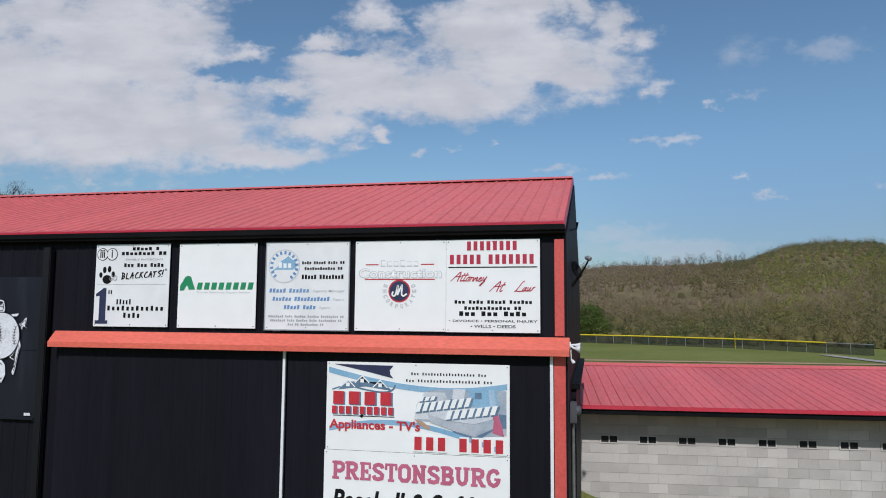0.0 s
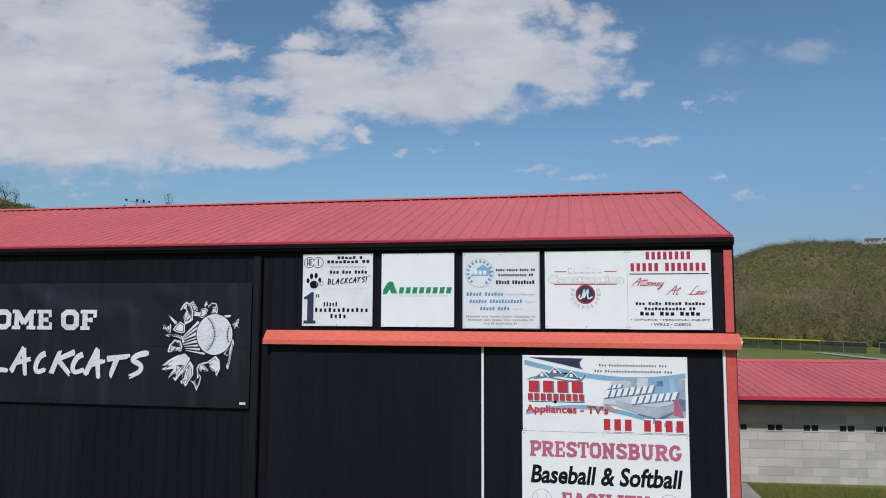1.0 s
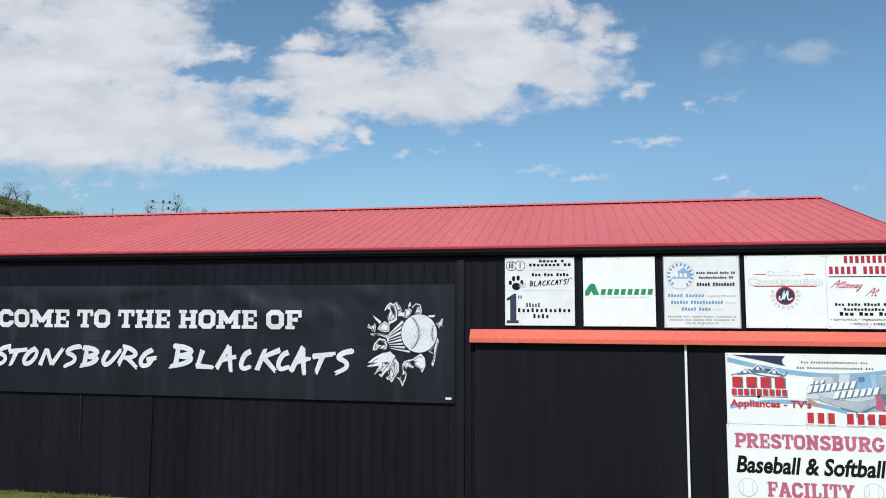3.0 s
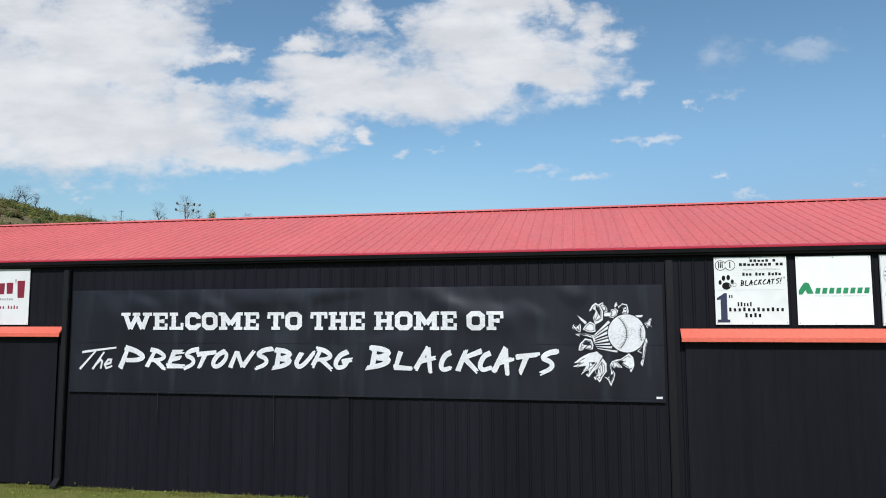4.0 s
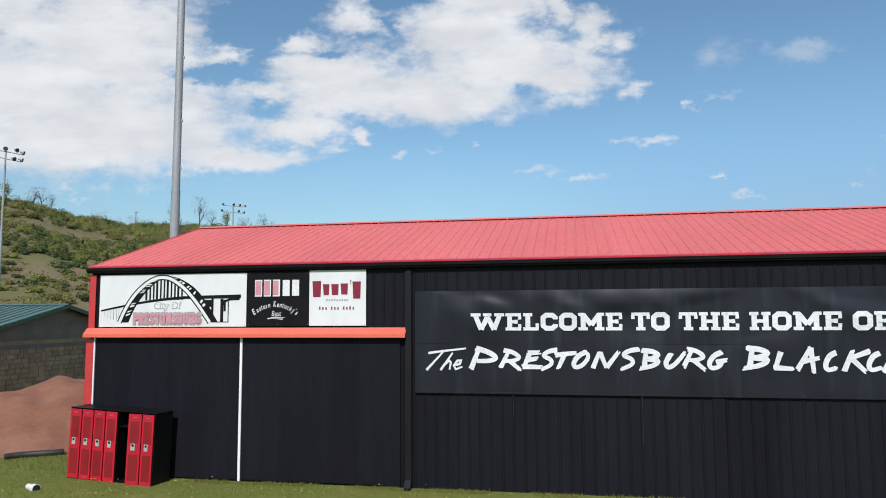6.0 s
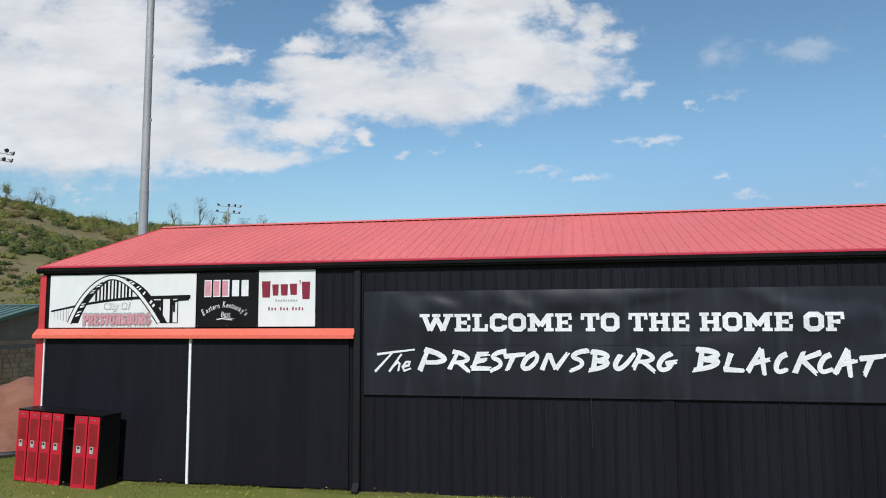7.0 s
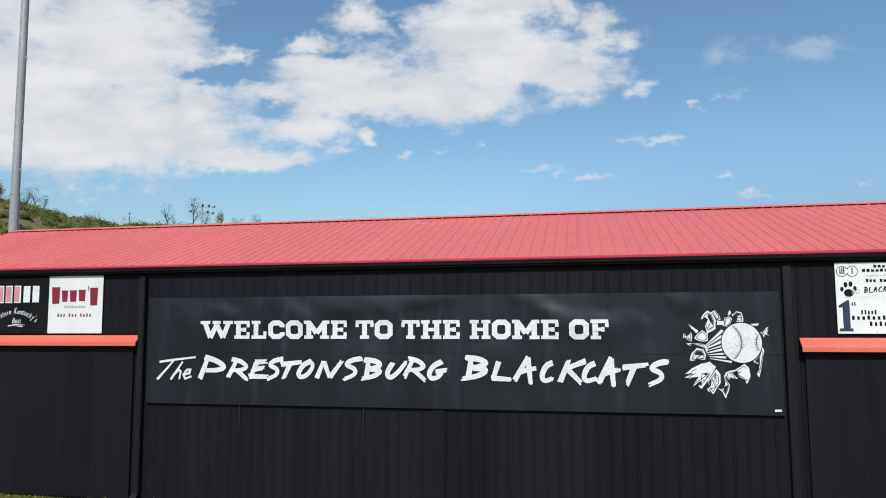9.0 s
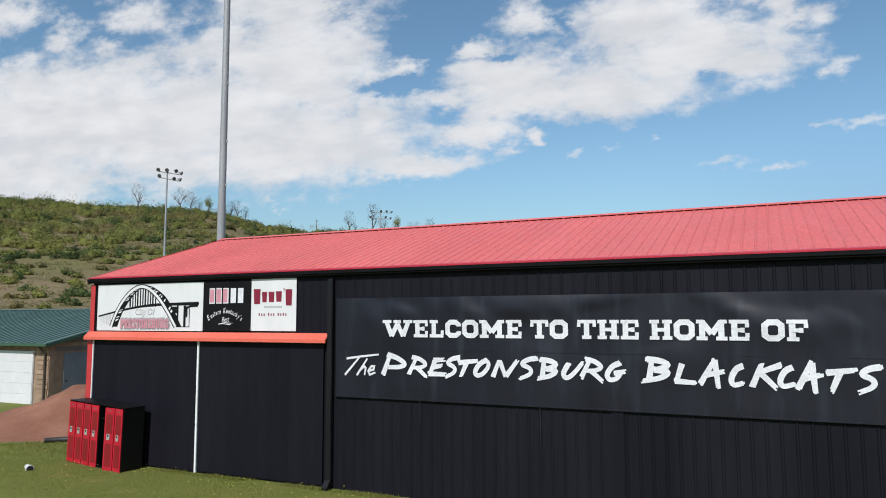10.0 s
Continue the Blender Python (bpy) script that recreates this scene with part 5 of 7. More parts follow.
# printed bedroom, from the pale wall forward to the bed
ROOM = (
    ("printed_room", "print_room", "1.36,0.80 1.60,0.83 2.43,0.83 2.43,0.27 2.10,0.24 1.60,0.40 1.25,0.42"),
    ("printed_wall", "print_wall", "1.22,0.44 1.25,0.62 1.36,0.79 1.62,0.79 1.70,0.62 1.45,0.44"),
    ("printed_window", "print_glow", "1.74,0.84 1.90,0.84 1.88,0.70 1.72,0.70"),
    ("printed_curtain", "ink_sky", "1.94,0.84 2.30,0.84 2.33,0.60 1.97,0.62"),
    ("printed_curtain", "print_sky", "2.20,0.84 2.27,0.84 2.30,0.60 2.22,0.60"),
    ("printed_frame", "ink_slate", "2.02,0.80 2.11,0.80 2.11,0.72 2.02,0.72"),
    ("printed_table", "ink_slate", "1.70,0.71 1.92,0.70 1.92,0.65 1.72,0.66"),
    ("printed_chair", "print_tan", "1.22,0.44 1.33,0.41 1.44,0.34 1.43,0.30 1.30,0.36"),
    ("printed_headboard", "print_bed", "1.34,0.54 1.40,0.74 1.58,0.76 1.80,0.64 1.62,0.48"),
    ("printed_shade", "ink_slate", "1.72,0.33 2.04,0.245 2.30,0.42 2.31,0.36 2.06,0.20 1.74,0.29"),
    ("printed_bed", "print_glow", "1.40,0.52 1.66,0.66 2.28,0.56 2.25,0.47 2.02,0.40 1.62,0.44"),
    ("printed_bed", "print_bed", "1.40,0.51 1.62,0.435 2.02,0.395 2.02,0.24 1.74,0.31 1.44,0.40"),
    ("printed_bed", "print_room", "2.02,0.395 2.26,0.475 2.27,0.36 2.03,0.245"),
    ("printed_nightstand", "ink_slate", "2.33,0.54 2.43,0.53 2.43,0.36 2.35,0.36"),
    ("printed_throw", "ink_rose", "2.22,0.59 2.31,0.57 2.37,0.40 2.40,0.26 2.25,0.30 2.27,0.45"),
)
for n, (name, ink, outline) in enumerate(ROOM):
    part(name, facing(poly(bmesh.new(), points_of(outline), INK - 0.0012 - n * 0.0004)), M[ink], s)
for z, x0, x1, n, h in ((0.665, 1.27, 1.50, (3,), 0.065), (0.53, 1.22, 1.96, (8,), 0.115), (0.445, 1.62, 2.30, (7,), 0.115)):
    bars(s, M["ink_slate"], x0 + 0.014, x1 + 0.014, z - 0.018, z + h - 0.008, INK - 0.0085, n, lean=0.35, rise=0.13, fill=0.82)
    bars(s, M["board"], x0, x1, z, z + h, INK - 0.010, n, lean=0.35, rise=0.13)
lettering(s, "Appliances - TV's", M["ink_red"], 0.05, 1.30, 0.245, 0.405, INK - 0.004, 0, 0.03)
bars(s, M["board"], 1.19, 2.45, 0.025, 0.235, INK - 0.0105, (3, 4), fill=0.8)
bars(s, M["ink_red"], 1.21, 2.43, 0.045, 0.215, INK - 0.012, (3, 4), fill=0.62)

s = board("sign_board", -3.215, 0.52, FW + 0.015, 1.24, "white facility board with rose and black lettering", M["board"], y=-0.075, group="door boards")
slab_word(s, "PRESTONSBURG", M["ink_rose"], 0.12, 2.37, 0.865, 0.235, INK, (0.22, 0.14))
lettering(s, "Baseball & Softball", M["ink"], 0.13, 2.38, 0.46, 0.74, INK, 0.18, 0.030)
slab_word(s, "FACILITY", M["ink_rose"], 0.60, 1.90, 0.10, 0.24, INK, (0.22, 0.14))
for cx in (0.30, 2.18):
    bm = bmesh.new()
    disc(bm, cx, 0.23, 0.15, 0.15, INK)
    part("ball_outline", facing(bm), M["ink_pale"], s)
    bm = bmesh.new()
    disc(bm, cx, 0.23, 0.138, 0.138, INK - 0.0015)
    part("ball_face", facing(bm), M["board"], s)
    bm = bmesh.new()
    for q in (-1, 1):
        stroke(bm, [(cx + q * (0.115 - 0.05 * math.cos(a)), 0.23 + 0.12 * math.sin(a)) for a in np.linspace(-1.2, 1.2, 9)], 0.008, INK - 0.003)
    part("ball_seam", facing(bm), M["ink_pale"], s)

# bridge board of the city
CW, CZ = 3.64, 3.35
s = board("sign_board", -27.345, CZ, CW, 1.19, "white city board painted with a black arch bridge", M["board_dull"])
bm = bmesh.new()


def span_arch(text):
    return rounded(points_of(text))


# two ribs braced to each other, the hangers, the deck on its piers; the near rib is a white band edged in black
near = span_arch("0.53,0.10 0.64,0.35 0.78,0.58 0.95,0.79 1.17,0.98 1.38,1.09 1.58,1.13 1.82,1.08 2.12,0.88 2.34,0.66 2.57,0.38 2.77,0.10")
far = span_arch("0.74,0.10 0.86,0.38 1.00,0.60 1.17,0.80 1.36,0.97 1.52,1.08 1.74,1.13 1.96,1.10 2.22,0.97 2.42,0.83 2.66,0.56 2.95,0.10")
rnd = random.Random(31)
for a, b, c, d in zip(near, near[1:], far[1:], far):
    poly(bm, (a, b, c, d), INK)
stroke(bm, far, 0.030, INK - 0.0004)
for k in range(11):
    x = 1.20 + k * 0.088
    top_z = np.interp(x, [p.x for p in far], [p.y for p in far])
    rect(bm, x - (0.024 if k % 3 else 0.036), 0.60, x + 0.016, top_z - 0.02, INK - 0.0008)
deck = [(0.05 + 3.46 * k / 30, 0.37 + 0.29 * math.sin(math.pi * 0.5 * min(1, k / 21)) + 0.01 * max(0, k - 21) / 9) for k in range(31)]
stroke(bm, deck, 0.074, INK - 0.0012, (0.50, 1.15))
for x, w, low_z, high_z in ((2.62, 0.178, 0.44, 0.60), (2.80, 0.055, 0.11, 0.63), (3.02, 0.075, 0.11, 0.62), (3.10, 0.05, 0.34, 0.60), (3.20, 0.022, 0.11, 0.56), (2.80, 0.42, 0.095, 0.112)):
    rect(bm, x, low_z, x + w, high_z, INK - 0.0016)
stroke(bm, ((3.06, 0.46), (3.12, 0.56), (3.24, 0.605), (3.48, 0.615)), 0.05, INK - 0.002)
stroke(bm, near, 0.125, INK - 0.0024)
part("bridge_drawing", facing(bm), M["ink"], s)
bm = bmesh.new()
for x, w, low_z, high_z in ((0.14, 0.012, 0.24, 0.38), (0.22, 0.014, 0.20, 0.40), (0.29, 0.014, 0.18, 0.42), (0.36, 0.024, 0.16, 0.44), (0.44, 0.018, 0.14, 0.45), (0.50, 0.012, 0.16, 0.46)):
    rect(bm, x, low_z, x + w, high_z, INK - 0.0006)
part("far_piers", facing(bm), M["ink_grey"], s)
# the gaps between the braces
bm = bmesh.new()
for k in range(1, len(near) - 2):
    if k % 3:
        ends = [p.lerp(q, f) for p, q, f in ((near[k], far[k], 0.40), (near[k].lerp(near[k + 1], 0.6), far[k].lerp(far[k + 1], 0.6), 0.40), (near[k].lerp(near[k + 1], 0.7), far[k].lerp(far[k + 1], 0.7), 0.86), (near[k].lerp(near[k + 1], 0.2), far[k].lerp(far[k + 1], 0.2), 0.82))]
        if (ends[0] - ends[2]).length > 0.05 and not 0.56 < ends[0].y < 0.70:
            poly(bm, [(p.x, p.y + rnd.uniform(-0.008, 0.008)) for p in ends], INK - 0.0034)
tagged(part("bridge_gaps", facing(bm), M["board_dull"], s), kind="stuff")
bm = bmesh.new()
stroke(bm, near, 0.070, INK - 0.0044)
part("bridge_rib", facing(bm), M["board_dull"], s)
lettering(s, "City Of", M["ink_grey"], 1.39, 2.07, 0.35, 0.56, INK - 0.0042, 0.08, 0.045)
lettering(s, "City Of", M["board_old"], 1.42, 2.04, 0.38, 0.54, INK - 0.0052, 0.08, 0.004)
slab_word(s, "PRESTONSBURG", M["ink_grey"], 0.875, 2.575, 0.045, 0.275, INK - 0.0042, (0.32, 0.24))
slab_word(s, "PRESTONSBURG", M["ink_pink"], 0.890, 2.560, 0.065, 0.235, INK - 0.0190, (0.20, 0.12))

# radio and restaurant boards
s = board("sign_board", -23.68, CZ + 0.01, 1.44, 1.19, "black radio-station board with pink and white lettering", M["board_black"])
bars(s, M["print"], 0.15, 0.78, 0.65, 1.02, INK, (3,), fill=0.80)
bars(s, M["ink_pink"], 0.165, 0.775, 0.675, 0.995, INK - 0.0015, (3,), fill=0.66)
bars(s, M["print"], 0.80, 1.24, 0.66, 1.01, INK, (2,), fill=0.74)
reach = 0.0
for ch in "Eastern Kentucky's":
    wide = {" ": 0.045, "E": 0.078, "K": 0.082, "t": 0.036, "r": 0.042, "'": 0.016, "s": 0.046}.get(ch, 0.054)
    if ch != " ":
        wide *= 0.92
        u = (reach + wide / 2) / 0.495 - 1
        tall = (0.0, 0.132) if ch in "EK" else (0.0, 0.106) if ch in "tk" else (-0.042, 0.074) if ch == "y" else (0.09, 0.125) if ch == "'" else (0.0, 0.074)
        ob = lettering(s, ch, M["print"], -wide / 2, wide / 2, *tall, 0, 0.22, 0.012)
        ob.matrix_local = pose(0.16 + reach + wide / 2, INK, 0.235 + 0.185 * (1 - u * u), 0, math.degrees(math.atan(0.75 * u)), 0)
    reach += wide + 0.009
lettering(s, "Best", M["print"], 0.58, 0.80, 0.22, 0.33, INK, 0.2)
bm = bmesh.new()
stroke(bm, ((0.48, 0.16), (0.68, 0.195), (0.90, 0.18), (0.62, 0.165), (0.84, 0.15)), 0.022, INK)
part("flourish", facing(bm), M["print"], s)
s = board("sign_board", -22.235, CZ + 0.015, 1.285, 1.205, "white restaurant board with wine-red lettering bars", M["board_dull"])
for x0, x1, z0, z1 in ((0.07, 0.27, 0.62, 0.97), (0.31, 0.46, 0.66, 0.90), (0.50, 0.67, 0.66, 0.90), (0.71, 0.88, 0.67, 0.91), (0.925, 0.955, 0.86, 0.98), (0.98, 1.17, 0.58, 0.95)):
    part("text_bar", facing(poly(bmesh.new(), ((x0 + 0.02, z0), (x1 - 0.01, z0), (x1, z1), (x0, z1)), INK)), M["ink_wine"], s)
bars(s, M["ink_grey"], 0.38, 0.90, 0.53, 0.58, INK, (9,))
bars(s, M["ink_wine"], 0.22, 1.05, 0.345, 0.415, INK, (3, 3, 4), fill=0.45)

# ---- the welcome banner ----
BX0, BX1, BZ0, BZ1 = -19.87, -7.79, 1.985, 4.085
banner = thing("welcome_banner", (BX0, -0.04, BZ0), "long black vinyl welcome banner with white team lettering", "banner")
bw, bh = BX1 - BX0, BZ1 - BZ0
bm = bmesh.new()
nx, nz = 200, 36


def slack(u, v):
    """How far the loose vinyl stands off its flat plane."""
    fold = 0.014 * noise.noise(Vector((u * 9, v * 2.5, 0.3))) + 0.14 * noise.noise(Vector((u * 8 + 5, v * 2.6, 1.7))) * v ** 2 - 0.014 * v
    fold += 0.075 * noise.noise(Vector((u * 19 + v * 2.2, v * 3.4, 6.1))) * v ** 3
    return min(0.004, fold) * min(1, 6 * min(u, 1 - u, v + 0.02, 1 - v + 0.02))


grid = [[None] * (nz + 1) for _ in range(nx + 1)]
for i in range(nx + 1):
    for k in range(nz + 1):
        u, v = i / nx, k / nz
        grid[i][k] = bm.verts.new((u * bw, -0.012 + slack(u, v), v * bh - 0.015 * math.sin(u * math.pi * 5) * (1 - v) * 0.3))
for i in range(nx):
    for k in range(nz):
        f = bm.faces.new((grid[i][k], grid[i + 1][k], grid[i + 1][k + 1], grid[i][k + 1]))
        f.smooth = True
part("vinyl_sheet", bm, M["banner"], banner)
for a, b in (((0, -0.030, -0.022), (bw, -0.006, 0.012)),):
    part("hem", box(a, b, 0.006), M["banner"], banner, "hemmed and roped banner edge")
part("seam", box((0, -0.0262, 1.008), (bw, -0.024, 1.014), 0.0008), M["banner"], banner)
bm = rect(bmesh.new(), bw - 0.16, 0.045, bw - 0.05, 0.085, -0.034)
part("printer_mark_bar", facing(bm), M["print"], banner)

FACE = -0.030


def brush_word(text, cells, rnd, pen=0.088):
    """Slanted brush capitals, each in its cell: two ends along the banner, foot and height."""
    for n, (c, (xa, xb, z, tall)) in enumerate(zip(text, cells)):
        wide = pen * (1.12 if n == 0 else rnd.uniform(0.94, 1.06))
        bm, lift = bmesh.new(), 0
        for line in BRUSH[c].split("|"):
            pts = [(xa + wide * 0.4 + px * (xb - xa - wide * 0.8) - BX0, z + wide * 0.25 + pz * (tall - wide * 0.5) - BZ0) for px, pz in points_of(line)]
            bristles(bm, rounded(pts), wide, FACE - lift, rnd)
            lift += 0.001
        part("letter", facing(bm), M["print"], banner)


TZ = 3.265 - BZ0
for text, xa, xb in (("WELCOME", -18.65, -15.60), ("TO", -15.43, -14.70), ("THE", -14.52, -13.39), ("HOME", -13.21, -11.56), ("OF", -11.38, -10.68)):
    slab_word(banner, text, M["print"], xa - BX0, xb - BX0, TZ, 0.34, FACE)
rnd = random.Random(5)
bm = bmesh.new()
for n, line in enumerate(("0.04,0.0 0.40,0.38", "0.08,0.35 0.44,0.40 0.88,0.45", "0.34,0.0 0.60,0.36", "0.40,0.09 0.52,0.20 0.56,0.16 0.53,0.01", "0.62,0.10 0.75,0.13 0.77,0.20 0.70,0.20 0.62,0.10 0.66,0.02 0.80,0.07")):
    stroke(bm, [(x - 19.66 - BX0, z + 2.44 - BZ0) for x, z in points_of(line)], 0.046, FACE - n * 0.0008, (1.1, 0.8), 0.06, rnd)
part("letter", facing(bm), M["print"], banner, "hand-drawn script word")
brush_word("PRESTONSBURG", (
    (-18.73, -18.07, 2.438, 0.498), (-18.12, -17.61, 2.432, 0.460), (-17.65, -17.21, 2.448, 0.435), (-17.26, -16.89, 2.441, 0.467),
    (-16.98, -16.51, 2.456, 0.408), (-16.65, -16.24, 2.459, 0.418), (-16.26, -15.66, 2.464, 0.415), (-15.69, -15.28, 2.458, 0.469),
    (-15.34, -14.86, 2.462, 0.444), (-14.89, -14.39, 2.467, 0.408), (-14.52, -14.02, 2.471, 0.461), (-14.06, -13.64, 2.465, 0.426)), rnd)
brush_word("BLACKCATS", (
    (-13.39, -12.82, 2.483, 0.476), (-12.84, -12.42, 2.478, 0.408), (-12.42, -11.95, 2.440, 0.524), (-11.95, -11.66, 2.444, 0.446), (-11.63, -11.08, 2.439, 0.475),
    (-11.20, -10.90, 2.453, 0.431), (-10.91, -10.49, 2.415, 0.545), (-10.47, -10.01, 2.431, 0.437), (-10.04, -9.65, 2.426, 0.486)), rnd)

# torn-vinyl burst with the baseball
LX, LZ = -8.44 - BX0, 3.20 - BZ0
bm = bmesh.new()
for n, (xa, za, xb, zb, wide) in enumerate((
        (-0.92, 0.62, -1.80, -0.14, 0.050), (-0.96, 0.34, -1.80, -0.22, 0.042), (-0.99, 0.06, -1.84, -0.32, 0.050), (-0.99, -0.16, -1.82, -0.42, 0.028),
        (-0.97, -0.34, -1.78, -0.52, 0.046), (-0.90, -0.55, -1.70, -0.60, 0.034), (-0.80, -0.74, -1.66, -0.70, 0.040), (-0.52, -0.96, -1.60, -0.80, 0.036))):
    stroke(bm, ((LX + xa * 0.33, LZ + za * 0.345), (LX + xb * 0.33, LZ + zb * 0.345)), wide, FACE - n * 0.0001, (1.0, 0.25))
part("speed_line", facing(bm), M["print"], banner)
bm = disc(bmesh.new(), LX, LZ, 0.345, 0.36, FACE - 0.006)
part("ball_rim", facing(bm), M["banner"], banner)
bm = disc(bmesh.new(), LX, LZ, 0.33, 0.345, FACE - 0.0075)
part("ball", facing(bm), M["print"], banner)
bm = bmesh.new()
for c0, q in ((-0.36, 1), (0.60, -1)):
    arc = [(LX + c0 + q * 0.36 * math.cos(a), LZ + 0.36 * math.sin(a)) for a in np.linspace(-0.85, 0.85, 15)]
    arc = [p for p in arc if (p[0] - LX) ** 2 + (p[1] - LZ) ** 2 < 0.31 ** 2]
    if len(arc) > 2:
        stroke(bm, arc, 0.010, FACE - 0.009)
        for px, pz in arc:
            stroke(bm, ((px - 0.03, pz + 0.018), (px, pz)), 0.008, FACE - 0.0095)
            stroke(bm, ((px + 0.03, pz + 0.018), (px, pz)), 0.008, FACE - 0.0095)
part("ball_seam", facing(bm), M["ink"], banner)
crack = random.Random(9)
bm = bmesh.new()
for n in range(16):
    a, r = crack.uniform(0, math.tau), crack.uniform(0.05, 0.26)
    p, d = Vector((LX + r * math.cos(a), LZ + r * math.sin(a))), crack.uniform(0, math.tau)
    pts = [p]
    for j in range(3):
        d += crack.uniform(-0.8, 0.8)
        nxt = pts[-1] + Vector((math.cos(d), math.sin(d))) * 0.06
        if (nxt - Vector((LX, LZ))).length < 0.31:
            pts.append(nxt)
    if len(pts) > 1:
        stroke(bm, pts, 0.005, FACE - 0.0085)
part("ball_crackle", facing(bm), M["ink_grey"], banner)
tear = random.Random(31)
# torn tongues of the printed burst: outlines in ball radii round the ball's middle
FLAPS = (
    "-2.0,1.16 -1.86,1.45 -1.64,1.63 -1.40,1.52 -1.24,1.13 -1.26,0.70 -1.70,0.47 -1.80,0.85 -1.66,1.20 -1.80,1.30",
    "-1.48,1.53 -1.26,1.64 -1.08,1.42 -1.00,1.16 -1.18,1.08 -1.30,1.34",
    "-1.16,1.10 -0.70,1.06 -0.68,0.88 -1.20,0.90",
    "-0.90,0.85 -0.80,1.26 -0.58,1.32 -0.42,1.20 -0.52,0.95 -0.70,0.80",
    "-0.63,1.42 -0.50,1.66 -0.45,1.48 -0.56,1.37",
    "-0.42,1.42 -0.20,1.58 0.06,1.52 0.14,1.20 0.08,1.00 -0.22,1.06 -0.16,1.26 -0.26,1.36 -0.40,1.34",
    "0.48,0.94 0.90,0.97 0.80,0.84 0.58,0.84",
    "0.95,0.52 1.16,0.64 1.34,0.80 1.30,0.52 1.35,0.32 1.20,0.38 1.13,0.26 1.06,0.42",
    "1.00,-0.16 1.10,-0.42 0.95,-1.05 0.80,-1.72 0.70,-1.60 0.80,-1.05 0.54,-0.94 0.85,-0.63 0.95,-0.36",
    "-0.70,-1.42 -0.38,-1.36 0.10,-1.04 0.32,-1.26 0.37,-1.68 0.18,-2.05 0.10,-1.84 -0.27,-1.63 -0.20,-1.46 -0.45,-1.50",
    "-0.84,-1.47 -0.68,-1.42 -0.27,-1.78 -0.47,-1.81 -0.58,-1.74 -0.68,-1.84 -0.80,-1.74",
    "-0.84,-1.47 -0.95,-1.68 -0.90,-2.00 -1.05,-2.32 -1.32,-2.26 -1.05,-2.47 -0.90,-2.78 -0.74,-2.42 -0.68,-2.10 -0.84,-1.80",
    "-1.80,-1.90 -1.58,-1.68 -1.32,-1.32 -1.12,-1.58 -1.12,-2.00 -1.37,-2.32 -1.53,-2.58 -1.68,-2.37 -1.74,-2.47 -1.84,-2.32 -1.68,-2.20",
    "-2.90,-1.58 -2.58,-1.32 -2.05,-1.05 -1.63,-0.95 -1.32,-1.20 -1.58,-1.63 -1.80,-1.95 -2.10,-2.32 -2.26,-2.16 -2.05,-2.05 -2.20,-1.95 -2.52,-2.20 -2.26,-1.74 -2.68,-1.80 -2.95,-1.76 -2.47,-1.53",
    "-2.63,-0.90 -2.52,-0.52 -2.26,-0.26 -1.90,-0.32 -1.80,-0.63 -1.84,-0.84 -2.10,-0.84 -2.26,-0.80 -2.42,-0.90",
    "-2.80,-0.05 -2.58,-0.16 -2.26,-0.12 -1.90,-0.24 -1.76,-0.50 -1.70,-0.36 -1.84,-0.10 -2.20,-0.02 -2.60,-0.02",
    "-2.90,0.47 -2.74,0.37 -2.52,0.52 -2.47,0.26 -2.52,0.05 -2.74,0.16 -2.84,0.22 -2.95,0.26",
    "-2.66,0.96 -2.42,0.80 -2.14,0.60 -2.26,0.48 -2.48,0.70",
    "-2.37,0.22 -2.16,0.48 -1.95,0.63 -1.68,0.47 -1.68,0.10 -1.90,0.05 -2.16,0.10",
)
BALL_R = 0.33
for n, outline in enumerate(FLAPS):
    pts = [Vector((LX + x * BALL_R, LZ + z * BALL_R * 1.045)) for x, z in points_of(outline)]
    mid = sum(pts, Vector((0, 0))) / len(pts)
    y = FACE - 0.0014 - n * 0.00024
    ragged = []
    for a, b in zip(pts, pts[1:] + pts[:1]):
        ragged += [a, a.lerp(b, 0.5) + Vector((tear.uniform(-1, 1), tear.uniform(-1, 1))) * 0.008]
    flap = part("torn_flap", facing(poly(bmesh.new(), ragged, y)), M["print"], banner)
    if len(pts) > 5:
        bm, inner = bmesh.new(), [p.lerp(mid, 0.26) for p in pts]
        stroke(bm, inner + inner[:1], 0.011, y - 0.0001, (1.0, 1.0), closed=True)
        for _ in range(6 if len(pts) > 8 else 2):
            a, b = inner[tear.randrange(len(inner))], inner[tear.randrange(len(inner))]
            if (a - b).length > 0.02:
                stroke(bm, (a, a.lerp(b, 0.5) + Vector((0.015, -0.012)), a.lerp(b, 0.9)), tear.uniform(0.006, 0.016), y - 0.00013, (0.4, 1.2))
        if len(pts) > 8:
            k = tear.randrange(len(inner))
            hollow = [inner[(k + i) % len(inner)] for i in range(4)]
            poly(bm, [p.lerp(mid, 0.12) for p in hollow] + [hollow[0].lerp(mid, 0.6)], y - 0.00016)
        part("flap_fold", facing(bm), M["banner"], flap)

# loose tie cords hanging from the lower hem
for x, z in ((-17.82, 1.50), (-15.27, 1.0)):
    part("tie_cord", tube(bmesh.new(), [(x - BX0, -0.02, 0.0), (x - BX0 + 0.006, -0.012, (z - BZ0) * 0.5), (x - BX0 + 0.002, -0.004, z - BZ0)], [0.005, 0.004, 0.003], 6), M["cord"], banner, "thin dark tie cord")

